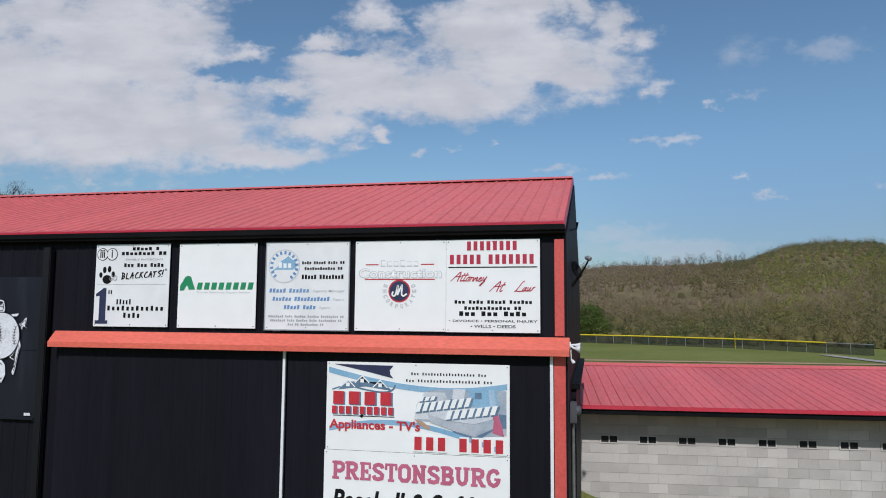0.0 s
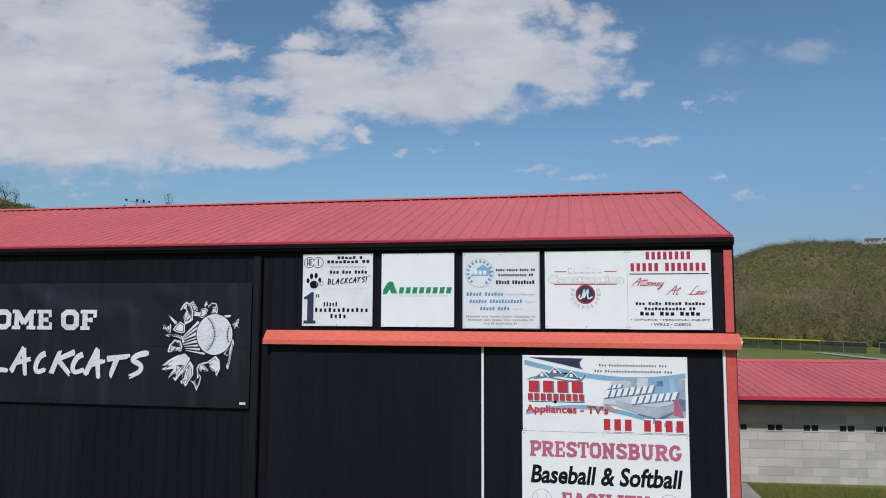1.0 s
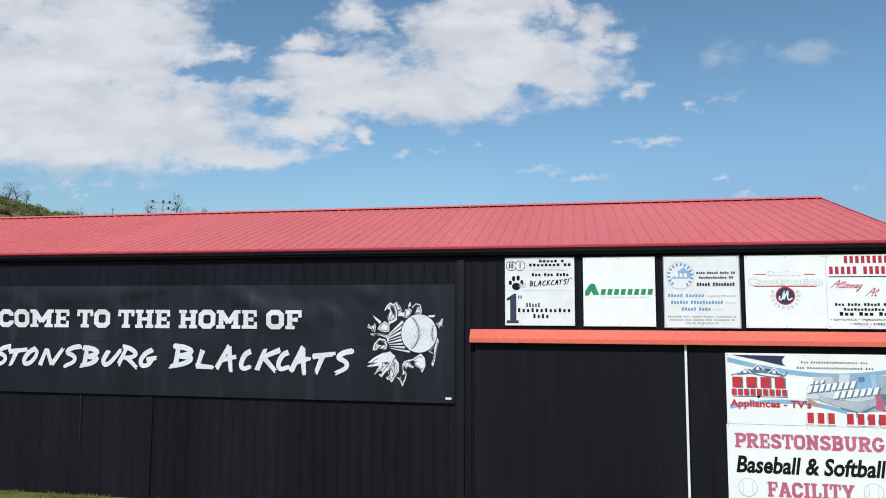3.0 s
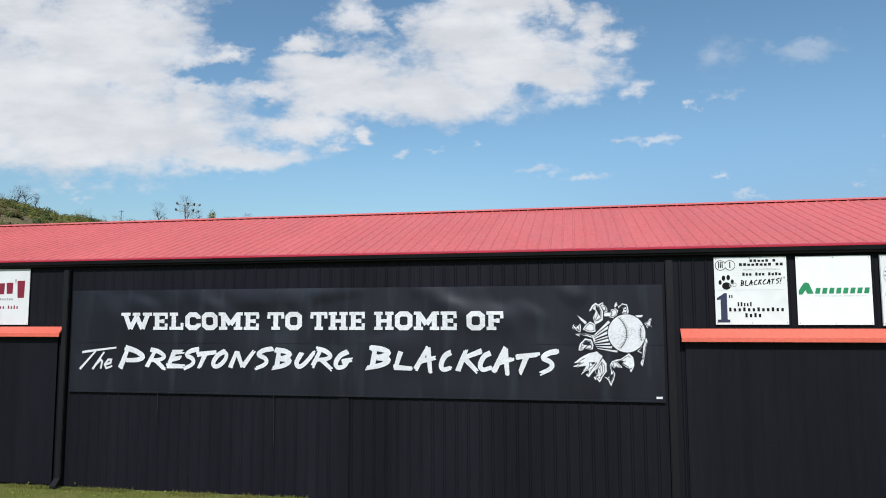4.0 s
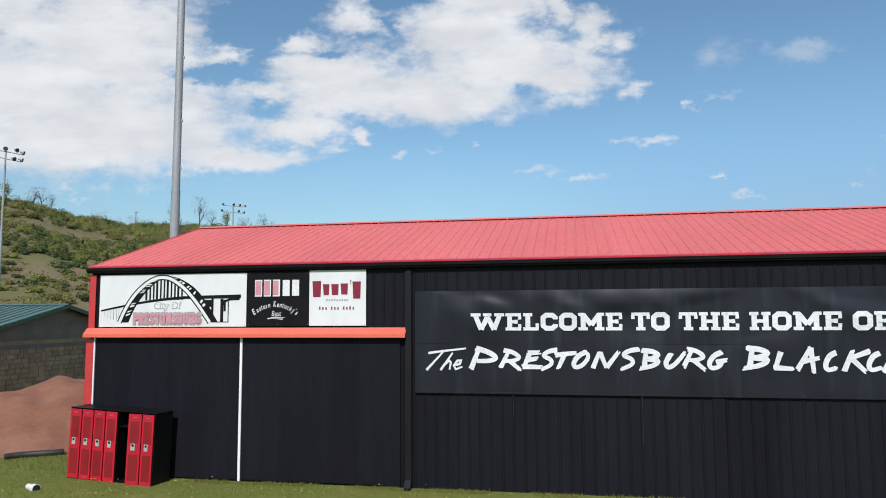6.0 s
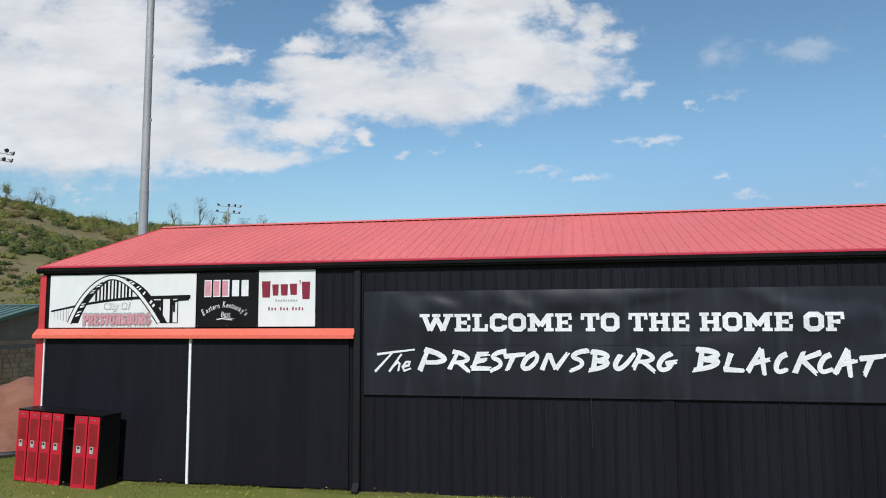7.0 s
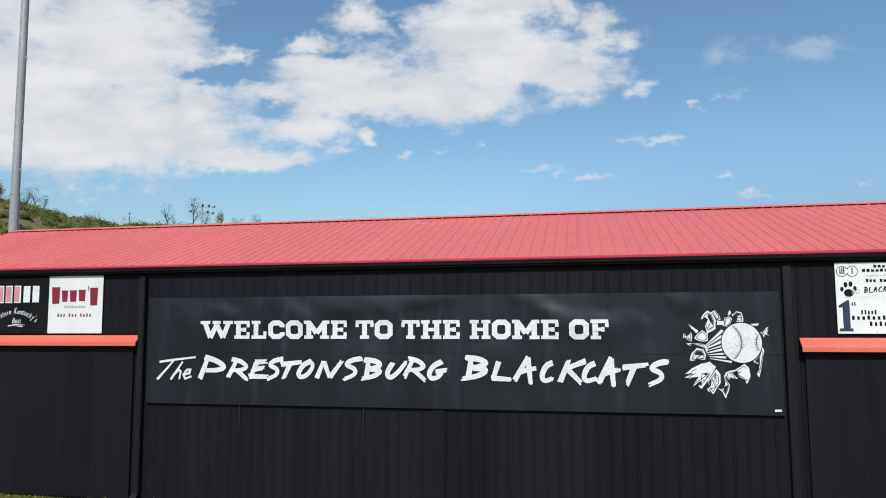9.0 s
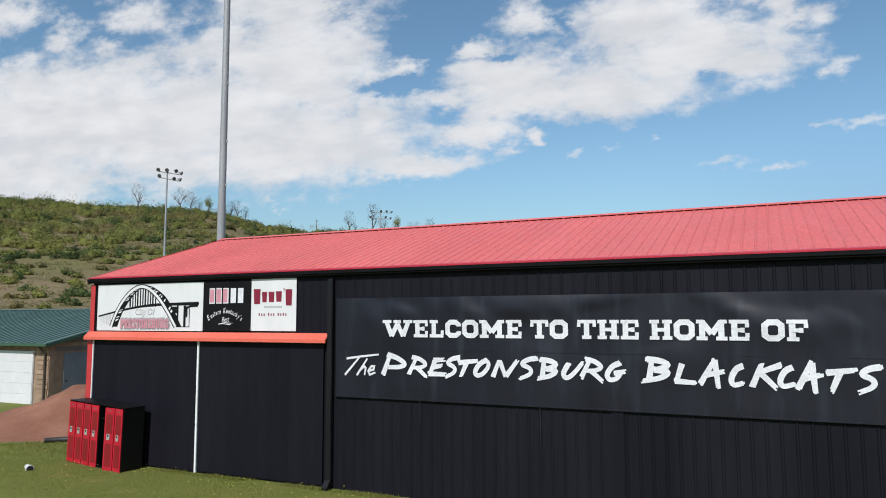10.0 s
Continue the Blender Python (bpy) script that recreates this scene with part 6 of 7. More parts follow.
# the print follows the folds of the vinyl
for ob in [c for c in banner.children_recursive if c.type == "MESH" and c.name.split(".")[0] not in ("vinyl_sheet", "hem", "seam", "tie_cord")]:
    for vert in ob.data.vertices:
        vert.co.y += slack(min(1, max(0, vert.co.x / bw)), min(1, max(0, vert.co.z / bh)))

# ---- locker bank leaning by the wall ----
LOCK_W, LOCK_H, LOCK_D = 0.32, 1.53, 0.58
lockers = thing("locker_bank", (-27.62, -0.56, 0.06), "old bank of red-doored black steel lockers on the grass", "lockers", turn=-7.0)
lockers.matrix_world = lockers.matrix_world @ pose(0, 0, 0, 0, 2.0, 0)
BAYS = 7
lw = LOCK_W * BAYS
for k in range(BAYS + 1):
    part("partition", box((max(0, k * LOCK_W - 0.006), 0.02, 0), (k * LOCK_W + 0.008, LOCK_D - 0.011, LOCK_H - 0.001), 0.001), M["locker"], lockers)
part("back_panel", box((0, LOCK_D - 0.01, 0), (lw + 0.008, LOCK_D, LOCK_H - 0.001)), M["locker"], lockers)
part("top_panel", box((-0.006, 0.008, LOCK_H), (lw + 0.014, LOCK_D + 0.004, LOCK_H + 0.014), 0.002), M["locker"], lockers)
part("floor_panel", box((0.012, 0.03, 0.03), (lw - 0.01, LOCK_D - 0.012, 0.045)), M["locker"], lockers)
part("shelf", box((4 * LOCK_W + 0.01, 0.04, 1.20), (5 * LOCK_W - 0.012, LOCK_D - 0.015, 1.21)), M["locker"], lockers)


def locker_door(x, swing, w=LOCK_W - 0.026):
    door = part("door", box((0.0, -0.018, 0.02), (w, 0.0, LOCK_H - 0.02), 0.004), M["red_locker"], lockers, "red steel locker door")
    if swing:
        door.data.transform(Matrix.Translation((-w, 0, 0)))
    door.location, door.rotation_euler = (x + 0.013 + (w if swing else 0), 0.018, 0), (0, 0, radians(swing))
    shift = -w if swing else 0.0
    for z0, z1 in ((0.12, 0.66), (0.90, 1.36)):
        bm = box((shift + 0.045, -0.0215, z0), (shift + w - 0.045, -0.0185, z1))
        part("vent_mesh", bm, M["red_mesh"], door)
    bm = box((shift + w * 0.28, -0.030, 0.745), (shift + w * 0.62, -0.0185, 0.895), 0.012)
    plate = part("latch_plate", bm, M["chrome"], door, "worn chrome latch plate")
    # raised dark pad that paints the shade of the latch's finger hollow
    part("latch_recess", box((shift + w * 0.36, -0.034, 0.83), (shift + w * 0.54, -0.0305, 0.88), 0.006), M["dark"], plate)
    part("number_tag_bar", box((shift + w * 0.34, -0.0225, 1.43), (shift + w * 0.66, -0.0185, 1.45)), M["screw"], door)


for k in (0, 1, 2, 3, 6):
    locker_door(k * LOCK_W, 0)
locker_door(5 * LOCK_W, 11)

# white pipe end and black drain pipe lying on the lawn
pipe = thing("pipe_offcut", (-27.75, -1.50, 0.09), "short white plastic pipe offcut lying on the lawn", "pipe", turn=-25)
bm = bmesh.new()
outer = [(0, 0, 0), (0.10, 0, 0), (0.22, 0, 0.0), (0.34, 0, 0)]
tube(bm, outer, [0.062, 0.062, 0.085, 0.088], 18)
part("body", bm, M["pvc"], pipe)
# the pipe end is closed; a dark disc paints the shade inside it
bm = bmesh.new()
bmesh.ops.create_circle(bm, cap_ends=True, radius=0.078, segments=18)
bm.transform(pose(0.3435, 0, 0, 0, 90, 0))
part("bore", bm, M["dark"], pipe)
drain = thing("drain_pipe", (-30.55, 0.95, 0.13), "black corrugated drain pipe at the edge of the dirt", "pipe", turn=42)
bm = bmesh.new()
n = 46
tube(bm, [(1.30 * k / n, 0.05 * math.sin(k * 0.12), 0) for k in range(n + 1)], [0.075 + 0.008 * (k % 2) for k in range(n + 1)], 14)
part("body", bm, M["black_pipe"], drain)

# heap of red infield clay
def clay(x, y):
    d = np.hypot((x + 32.9) / 2.5, (y - 6.4) / 3.4)
    along, across = -0.82 * (x + 33.2) - 0.57 * (y - 4.0), 0.57 * (x + 33.2) - 0.82 * (y - 4.0)
    skirt = np.hypot(along / 6.5, across / 2.3)
    lumps = 0.10 * np.sin(x * 2.1 + y) * np.sin(y * 1.7) + 0.05 * np.sin(x * 5.3) * np.cos(y * 4.7 + x)
    z = 1.50 * np.exp(-(d ** 2) * 0.8) + 0.24 * np.exp(-(skirt ** 2) * 1.2)
    return land(x, y) + z * (1 + lumps) - 0.13 + 0.02 * np.sin(x * 13) * np.sin(y * 11)


xs, ys = np.linspace(-45.5, -27.9, 90), np.linspace(-0.6, 13.0, 76)
GX, GY = np.meshgrid(xs, ys, indexing="ij")
cv = np.stack([GX, GY, clay(GX, GY)], -1).reshape(-1, 3)
a, b = np.meshgrid(np.arange(89), np.arange(75), indexing="ij")
cf = np.stack([a * 76 + b, (a + 1) * 76 + b, (a + 1) * 76 + b + 1, a * 76 + b + 1], -1).reshape(-1, 4)
keep = (cv[cf][:, :, 2] > land(cv[cf][:, :, 0], cv[cf][:, :, 1]) - 0.06).any(1)
tagged(new("dirt_mound", arrays_mesh("dirt_mound", cv, cf[keep], [M["clay"]], smooth=True)), "broad heap of red-brown infield clay on the ground", "dirt pile")

# ---- floodlight poles ----
mast = thing("steel_mast", (-30.15, 7.55, -0.2), "tall tapered galvanised steel light mast behind the roof", "light pole")
part("lower_section", tube(bmesh.new(), [(0, 0, 0), (0, 0, 4.5), (0, 0, 8.12)], [0.172, 0.161, 0.150], 24), M["galv"], mast)
part("upper_section", tube(bmesh.new(), [(0, 0, 7.7), (0, 0, 16), (0, 0, 26)], [0.141, 0.122, 0.095], 24), M["galv"], mast)
part("joint_collar", tube(bmesh.new(), [(0, 0, 8.085), (0, 0, 8.15)], [0.157, 0.157], 24), M["galv"], mast)
for z in (8.9, 10.6, 12.9):
    part("step_lug", box((0.14, -0.02, z), (0.185, 0.02, z + 0.10), 0.004), M["galv"], mast)


def light_tower(x, y, top, label, turn, heads, thick=1.0):
    """A slim pole with two rows of round floodlights; heads: place along the arm, height below the top, swing."""
    base = float(land(x, y))
    tower = thing("light_tower", (x, y, base - 0.3), label, "light pole", "floodlight towers", turn=turn)
    h = top - base + 0.3
    part("pole", tube(bmesh.new(), [(0, 0, 0), (0, 0, h * 0.5), (0, 0, h)], [0.145 * thick, 0.115 * thick, 0.075 * thick], 12), M["galv"], tower)
    for row in (heads[:4], heads[4:]):
        ends = [(hx, 0.0, h + hz - 0.16) for hx, hz, _ in (row[0], row[-1])]
        part("cross_arm", tube(bmesh.new(), ends, [0.045 * thick, 0.04 * thick], 8), M["galv"], tower)
    for hx, hz, swing in heads:
        tilt = pose(hx, -0.12, h + hz, 108, 0, swing)
        bm = tube(bmesh.new(), [(0, 0, -0.26), (0, 0, -0.12), (0, 0, 0.02), (0, 0, 0.10), (0, 0, 0.12)], [0.05, 0.08, 0.15, 0.195, 0.20], 16)
        bm.transform(tilt)
        head = part("floodlight", bm, M["lamp"], tower)
        bm = bmesh.new()
        bmesh.ops.create_circle(bm, cap_ends=True, radius=0.172, segments=16)
        bm.transform(tilt @ pose(0, 0, 0.126))
        part("lens", bm, M["lens"], head)
        part("bracket", box((hx - 0.02, -0.10, h + hz - 0.20), (hx + 0.02, 0.0, h + hz - 0.02), 0.005), M["galv"], head)
    return tower


light_tower(-65.53, 38.36, 18.4, "grey steel floodlight tower with round lamps on two arms", 40,
            ((-0.80, 0.0, -12), (0.0, 0.0, -5), (0.80, -0.05, 40), (1.30, -0.25, 75), (-0.68, -0.62, -12), (0.62, -0.85, 45), (1.20, -0.90, 75)))
light_tower(-67.45, 84.4, 20.6, "distant floodlight tower with two rows of lamps", 25,
            ((-1.40, 0.0, -30), (0.05, 0.0, 35), (0.95, -0.05, 50), (1.75, -0.15, 70), (-1.55, -0.95, -30), (0.80, -1.0, 50), (1.60, -1.15, 70)), 1.3)

# ---- concrete-block dugout with the red roof ----
BY, BL, BR, B_LOW, B_EAVE = 6.7, -2.0, 19.0, -0.86, 1.74
low = thing("block_dugout", (BL, BY, 0), "low grey concrete-block dugout with a weathered red roof", "building")
low.matrix_world = pose(1.2, BY + 0.06, 0, 0, 0, 5.0) @ pose(BL - 1.2, 0, 0)
HANG = 0.70
blen = BR - BL
part("core_wall", box((0, 0.012, B_LOW), (blen, 0.19, B_EAVE)), M["mortar"], low)
part("side_wall", box((0, 0.19, B_LOW), (0.19, 6.4, B_EAVE)), M["mortar"], low)
part("side_wall", box((blen - 0.19, 0.19, B_LOW), (blen, 6.4, B_EAVE)), M["mortar"], low)
part("back_wall", box((0.19, 6.2, B_LOW), (blen - 0.19, 6.4, B_EAVE)), M["mortar"], low)
LOW_RISE = 0.50
low_fall = math.atan2(LOW_RISE + 0.04, (3.8 + HANG))
part("roof_deck", sweep([(0.03 - HANG, B_EAVE - 0.07), (3.8, B_EAVE + LOW_RISE - 0.05), (3.8, B_EAVE + LOW_RISE - 0.10), (0.03 - HANG, B_EAVE - 0.12)], -0.2, blen + 0.2), M["gutter"], low)
part("roof_deck", sweep([(3.8, B_EAVE + LOW_RISE), (7.6, B_EAVE - 0.04), (7.6, B_EAVE - 0.10), (3.8, B_EAVE + LOW_RISE - 0.05)], -0.2, blen + 0.2), M["low_roof"], low)
ln = math.hypot((3.8 + HANG), LOW_RISE + 0.04)
LOW_SHEET = 0.914
first = part("roof_panel", ribbed(LOW_SHEET, ln, 4, 0.022, 0.05, 0.018), M["low_roof"], low)
low_turn = Euler((-(math.pi / 2 - low_fall), 0, 0))
for k in range(int((blen + 0.4) / LOW_SHEET)):
    ob = first if k == 0 else shared("roof_panel", first.data, low)
    ob.location, ob.rotation_euler = (-0.2 + k * LOW_SHEET, -HANG, B_EAVE - 0.05), low_turn
part("drip_edge", sweep([(-HANG - 0.03, B_EAVE - 0.11), (-HANG - 0.02, B_EAVE - 0.11), (-HANG - 0.01, B_EAVE - 0.045), (-HANG - 0.025, B_EAVE - 0.03)], -0.2, blen + 0.2), M["roof_edge"], low)
part("fascia", box((-0.2, 0.01 - HANG, B_EAVE - 0.22), (blen + 0.2, 0.04 - HANG, B_EAVE - 0.115), 0.004), M["gutter"], low)
part("soffit", box((-0.2, 0.042 - HANG, B_EAVE - 0.150), (blen + 0.2, 0.0, B_EAVE - 0.135)), M["trim"], low, "dark red soffit")
part("ridge_cap", sweep([(3.62, B_EAVE + LOW_RISE - 0.02), (3.8, B_EAVE + LOW_RISE + 0.05), (3.98, B_EAVE + LOW_RISE - 0.02), (3.8, B_EAVE + LOW_RISE + 0.02)], -0.2, blen + 0.2), M["low_roof"], low)
# blocks of the near face, with a course of turned blocks that show their cores
blk = bmesh.new()
slab(blk, (0.0035, 0.004, 0.0035), (0.4025, 0.016, 0.1995), 0.002)
vent = bmesh.new()
for a, b in (((0.005, -0.012, 0.005), (0.401, 0.03, 0.03)), ((0.005, -0.012, 0.165), (0.401, 0.03, 0.198)), ((0.005, -0.012, 0.03), (0.035, 0.03, 0.165)), ((0.19, -0.012, 0.03), (0.215, 0.03, 0.165)), ((0.371, -0.012, 0.03), (0.401, 0.03, 0.165))):
    slab(vent, a, b)
COURSE = 0.203
first_block = first_vent = core_shade = None
for row in range(12):
    z = B_LOW + 0.05 + row * COURSE
    for k in range(int(blen / 0.406)):
        x = k * 0.406 + (0.203 if row % 2 else 0)
        if x + 0.41 > blen or BL + x > 13.0:
            continue
        if row == 8 and k % 2 == 0:
            if first_vent is None:
                first_vent = part("vent_block", vent, M["block"], low)
                first_vent.location = (x, 0, z)
                # solid dark plate behind the webs: the cores' shade put into its colour
                core_shade = part("core_opening", box((0.03, 0.0, 0.03), (0.375, 0.006, 0.165)), M["dark"], low)
                core_shade.location = (x, 0, z)
            else:
                shared("vent_block", first_vent.data, low, (x, 0, z))
                shared("core_opening", core_shade.data, low, (x, 0, z))
        elif first_block is None:
            first_block = part("block", blk, M["block"], low)
            first_block.location = (x, 0, z)
        else:
            shared("block", first_block.data, low, (x, 0, z))
tagged(part("walkway", box((0.25, 0.6, -0.6), (1.46, 6.25, -0.275), 0.01), M["concrete"]), "pale concrete walkway strip beside the gable", "walkway", kind="structure")

# ---- stone garage with the green roof ----
GXR, GYF, G_EAVE, G_RIDGE, G_HALF, G_LEN = -38.75, 6.95, 2.62, 4.12, 6.0, 17.0
garage = thing("stone_garage", (GXR - G_LEN, GYF, 0), "tan stone garage with a green metal roof", "building")
part("front_wall", box((0, 0.05, -0.4), (G_LEN - 0.0, 0.25, G_EAVE)), M["stone"], garage)
part("end_wall", box((G_LEN - 0.25, 0.25, -0.4), (G_LEN - 0.05, 2 * G_HALF, G_EAVE)), M["stone"], garage)
part("end_wall", box((0, 0.25, -0.4), (0.2, 2 * G_HALF, G_EAVE)), M["stone"], garage)
part("back_wall", box((0.2, 2 * G_HALF - 0.2, -0.4), (G_LEN - 0.25, 2 * G_HALF, G_EAVE)), M["stone"], garage)
gable = part("gable", sweep([(0.1, G_EAVE - 0.35), (2 * G_HALF - 0.1, G_EAVE - 0.35), (2 * G_HALF - 0.1, G_EAVE - 0.05), (G_HALF, G_RIDGE - 0.1), (0.1, G_EAVE - 0.05)], G_LEN - 0.20, G_LEN - 0.07), M["lap"], garage)
for k in range(9):
    z = G_EAVE - 0.35 + k * 0.19
    inset = max(0.0, (z + 0.19 - G_EAVE + 0.05) / ((G_RIDGE - 0.1 - G_EAVE + 0.05) / G_HALF))
    if inset < G_HALF - 0.3:
        part("lap_board", sweep([(0.1 + inset, z), (2 * G_HALF - 0.1 - inset, z), (2 * G_HALF - 0.1 - inset, z + 0.19), (0.1 + inset, z + 0.19)], G_LEN - 0.07, G_LEN - 0.045 - 0.006 * (k % 2)), M["lap"], gable)
st = random.Random(3)
stones = []
for w in (0.32, 0.42, 0.55):
    bm = slab(bmesh.new(), (0.006, -0.045, 0.006), (w - 0.006, 0.0, 0.194), 0.015)
    stones.append((w, bm))
meshes = {}
for row in range(14):
    z, x = -0.1 + row * 0.2, G_LEN - 7.0
    while x < G_LEN - 0.06:
        n = st.randrange(3)
        w = stones[n][0]
        fit_w = min(1.0, (G_LEN - 0.02 - x) / w)
        if fit_w < 0.2:
            break
        if not (G_LEN - 6.2 < x + w * fit_w and x < G_LEN - 0.90 and z < 2.3) and z + 0.2 <= G_EAVE:
            if n not in meshes:
                meshes[n] = part("stone", stones[n][1], M["stone"], garage)
                meshes[n].location = (x, 0.05, z)
            else:
                shared("stone", meshes[n].data, garage, (x, 0.05, z)).scale = (fit_w, 1, 1)
        x += w
    y = 0.02
    while y < 2 * G_HALF - 0.5:
        n = st.randrange(3)
        w = stones[n][0]
        if not (0.55 < y + w and y < 2.2 and z < 2.2) and z + 0.2 <= G_EAVE - 0.3 and n in meshes:
            ob = shared("stone", meshes[n].data, garage, (G_LEN - 0.05, y, z))
            ob.rotation_euler = (0, 0, math.pi / 2)
        y += w
g_fall = math.atan2(G_RIDGE - G_EAVE, G_HALF + 0.35)
g_run = math.hypot(G_HALF + 0.35, G_RIDGE - G_EAVE)
gp = bmesh.new()
slab(gp, (0.012, -0.004, 0), (0.40, 0.004, g_run))
slab(gp, (0.0, -0.038, 0), (0.014, 0.0, g_run))
first = part("roof_panel", gp, M["green_roof"], garage)
for side in (0, 1):
    for k in range(int((G_LEN + 0.7) / 0.4)):
        ob = first if side == 0 and k == 0 else shared("roof_panel", first.data, garage)
        if side == 0:
            ob.location, ob.rotation_euler = (-0.35 + k * 0.4, -0.35, G_EAVE), Euler((-(math.pi / 2 - g_fall), 0, 0))
        else:
            ob.location, ob.rotation_euler = (0.05 + k * 0.4, 2 * G_HALF + 0.35, G_EAVE), Euler((-(math.pi / 2 - g_fall), 0, math.pi))
part("eave_gutter", box((-0.35, -0.42, G_EAVE - 0.12), (G_LEN + 0.34, -0.34, G_EAVE - 0.012), 0.01), M["green_paint"], garage)
part("ridge_cap", sweep([(G_HALF - 0.15, G_RIDGE), (G_HALF, G_RIDGE + 0.05), (G_HALF + 0.15, G_RIDGE), (G_HALF, G_RIDGE + 0.02)], -0.35, G_LEN + 0.35), M["green_roof"], garage)
for s0 in (-1, 1):
    rake = [(G_HALF, G_RIDGE - 0.012), (G_HALF + s0 * (G_HALF + 0.35), G_EAVE - 0.012), (G_HALF + s0 * (G_HALF + 0.35), G_EAVE - 0.15), (G_HALF, G_RIDGE - 0.15)]
    part("rake_board", sweep(rake, G_LEN + 0.30, G_LEN + 0.33), M["green_paint"], garage)
    part("rake_soffit", sweep([(G_HALF, G_RIDGE - 0.05), (G_HALF + s0 * (G_HALF + 0.33), G_EAVE - 0.05), (G_HALF + s0 * (G_HALF + 0.33), G_EAVE - 0.07), (G_HALF, G_RIDGE - 0.07)], G_LEN - 0.04, G_LEN + 0.30), M["lap"], garage)
spout = tube(bmesh.new(), [(G_LEN - 0.16, -0.36, G_EAVE - 0.11), (G_LEN - 0.16, -0.20, G_EAVE - 0.3), (G_LEN - 0.16, -0.06, G_EAVE - 0.45), (G_LEN - 0.16, -0.06, 0.0)], [0.045] * 4, 8)
part("downspout", spout, M["bark"], garage, "brown downspout")
gdoor = part("garage_door", box((G_LEN - 5.9, -0.02, 0.0), (G_LEN - 0.92, 0.045, 2.28)), M["garage"], garage, "white sectional garage door")
for k in range(5):
    part("door_section", box((G_LEN - 5.88, -0.045, 0.02 + k * 0.452), (G_LEN - 0.94, -0.021, 0.468 + k * 0.452), 0.005), M["garage"], gdoor)
side_door = part("side_door", box((G_LEN - 0.05, 0.72, 0.0), (G_LEN + 0.0, 2.02, 2.18), 0.006), M["door_grey"], garage, "grey-blue steel side door")
part("door_knob", tube(bmesh.new(), [(G_LEN, 0.84, 1.0), (G_LEN + 0.06, 0.84, 1.0)], [0.03, 0.035], 10), M["dark"], side_door)

# ---- ball field and its fence beyond the dugout ----
def at_bearing(az, r, hub=HUB):
    return hub[0] + r * math.sin(radians(az)), hub[1] + r * math.cos(radians(az))


FIELD = (0.3, -9.2)


FENCE = [at_bearing(az, r, FIELD) for az, r in ((-12, 128), (-8, 127), (-4, 126), (-1, 124), (3, 121), (7, 117), (11, 113), (14, 109), (16.5, 106))]
fence = thing("outfield_fence", (0, 0, 0), "dark meshed outfield fence capped with a yellow rail", "fence")
DARK_FENCE = [at_bearing(az, r, FIELD) for az, r in ((16.5, 106), (18.0, 104), (19.4, 102.5))]
plain_fence = thing("field_fence", (0, 0, 0), "dark chain-link field fence without a yellow cap", "fence")
BACK_FENCE = [at_bearing(az, r, FIELD) for az, r in ((20.2, 103), (22, 102), (25, 100))]
FH = 1.4


def fence_run(owner, pts, yellow):
    for (xa, ya), (xb, yb) in zip(pts, pts[1:]):
        n = max(1, round(math.hypot(xb - xa, yb - ya) / 3.0))
        for k in range(n):
            p = [(xa + (xb - xa) * (k + j) / n, ya + (yb - ya) * (k + j) / n) for j in (0, 1)]
            za, zb = (float(land(*q)) for q in p)
            bm = bmesh.new()
            d = Vector((p[1][1] - p[0][1], p[0][0] - p[1][0], 0)).normalized() * 0.015
            lo, hi = [], []
            for (x, y), z in zip(p, (za, zb)):
                for sgn in (-1, 1):
                    lo.append(bm.verts.new((x + sgn * d.x, y + sgn * d.y, z + 0.05)))
                    hi.append(bm.verts.new((x + sgn * d.x, y + sgn * d.y, z + FH - 0.08)))
            for f in ((lo[0], lo[2], hi[2], hi[0]), (lo[1], hi[1], hi[3], lo[3]), (hi[0], hi[2], hi[3], hi[1])):
                bm.faces.new(f)
            part("mesh_panel", bm, M["chain"], owner)
            part("post", tube(bmesh.new(), [(*p[0], za - 0.1), (*p[0], za + FH)], [0.03, 0.03], 6), M["galv"], owner)
            if yellow:
                part("yellow_cap", tube(bmesh.new(), [(*p[0], za + FH), (*p[1], zb + FH)], [0.11, 0.11], 8), M["yellow"], owner)
            else:
                part("top_rail", tube(bmesh.new(), [(*p[0], za + FH), (*p[1], zb + FH)], [0.04, 0.04], 6), M["galv"], owner)


fence_run(fence, FENCE, True)
fence_run(plain_fence, DARK_FENCE, False)
fence_run(plain_fence, BACK_FENCE, False)
fx, fy = at_bearing(10.5, 113, FIELD)
fz = float(land(fx, fy))
foul = thing("distance_post", (fx, fy, fz - 0.1), "slim yellow post standing at the fence", "post")
part("shaft", tube(bmesh.new(), [(0, 0, 0), (0, 0, 2.5)], [0.045, 0.04], 8), M["yellow"], foul)


def strip(name, line, half, material, label, lift=0.03):
    """A flat band of ground along a line."""
    verts, faces = [], []
    for i, (x, y) in enumerate(line):
        xb, yb = line[max(0, i - 1)]
        xa, ya = line[min(len(line) - 1, i + 1)]
        d = Vector((xa - xb, ya - yb)).normalized()
        for sgn in (-1, 1):
            px, py = x - d.y * half * sgn, y + d.x * half * sgn
            verts.append((px, py, float(land(px, py)) + lift))
    for i in range(len(line) - 1):
        faces.append((2 * i, 2 * i + 2, 2 * i + 3, 2 * i + 1))
    me = bpy.data.meshes.new(name)
    me.from_pydata(verts, [], faces)
    me.materials.append(material)
    tagged(new(name, me), label, "track", kind="structure")


strip("infield_dirt", [(x, 67.2 + 0.0875 * (x - 2.4)) for x in range(-10, 46, 4)], 1.3, M["infield"], "tan infield dirt edge on the turf", 0.05)
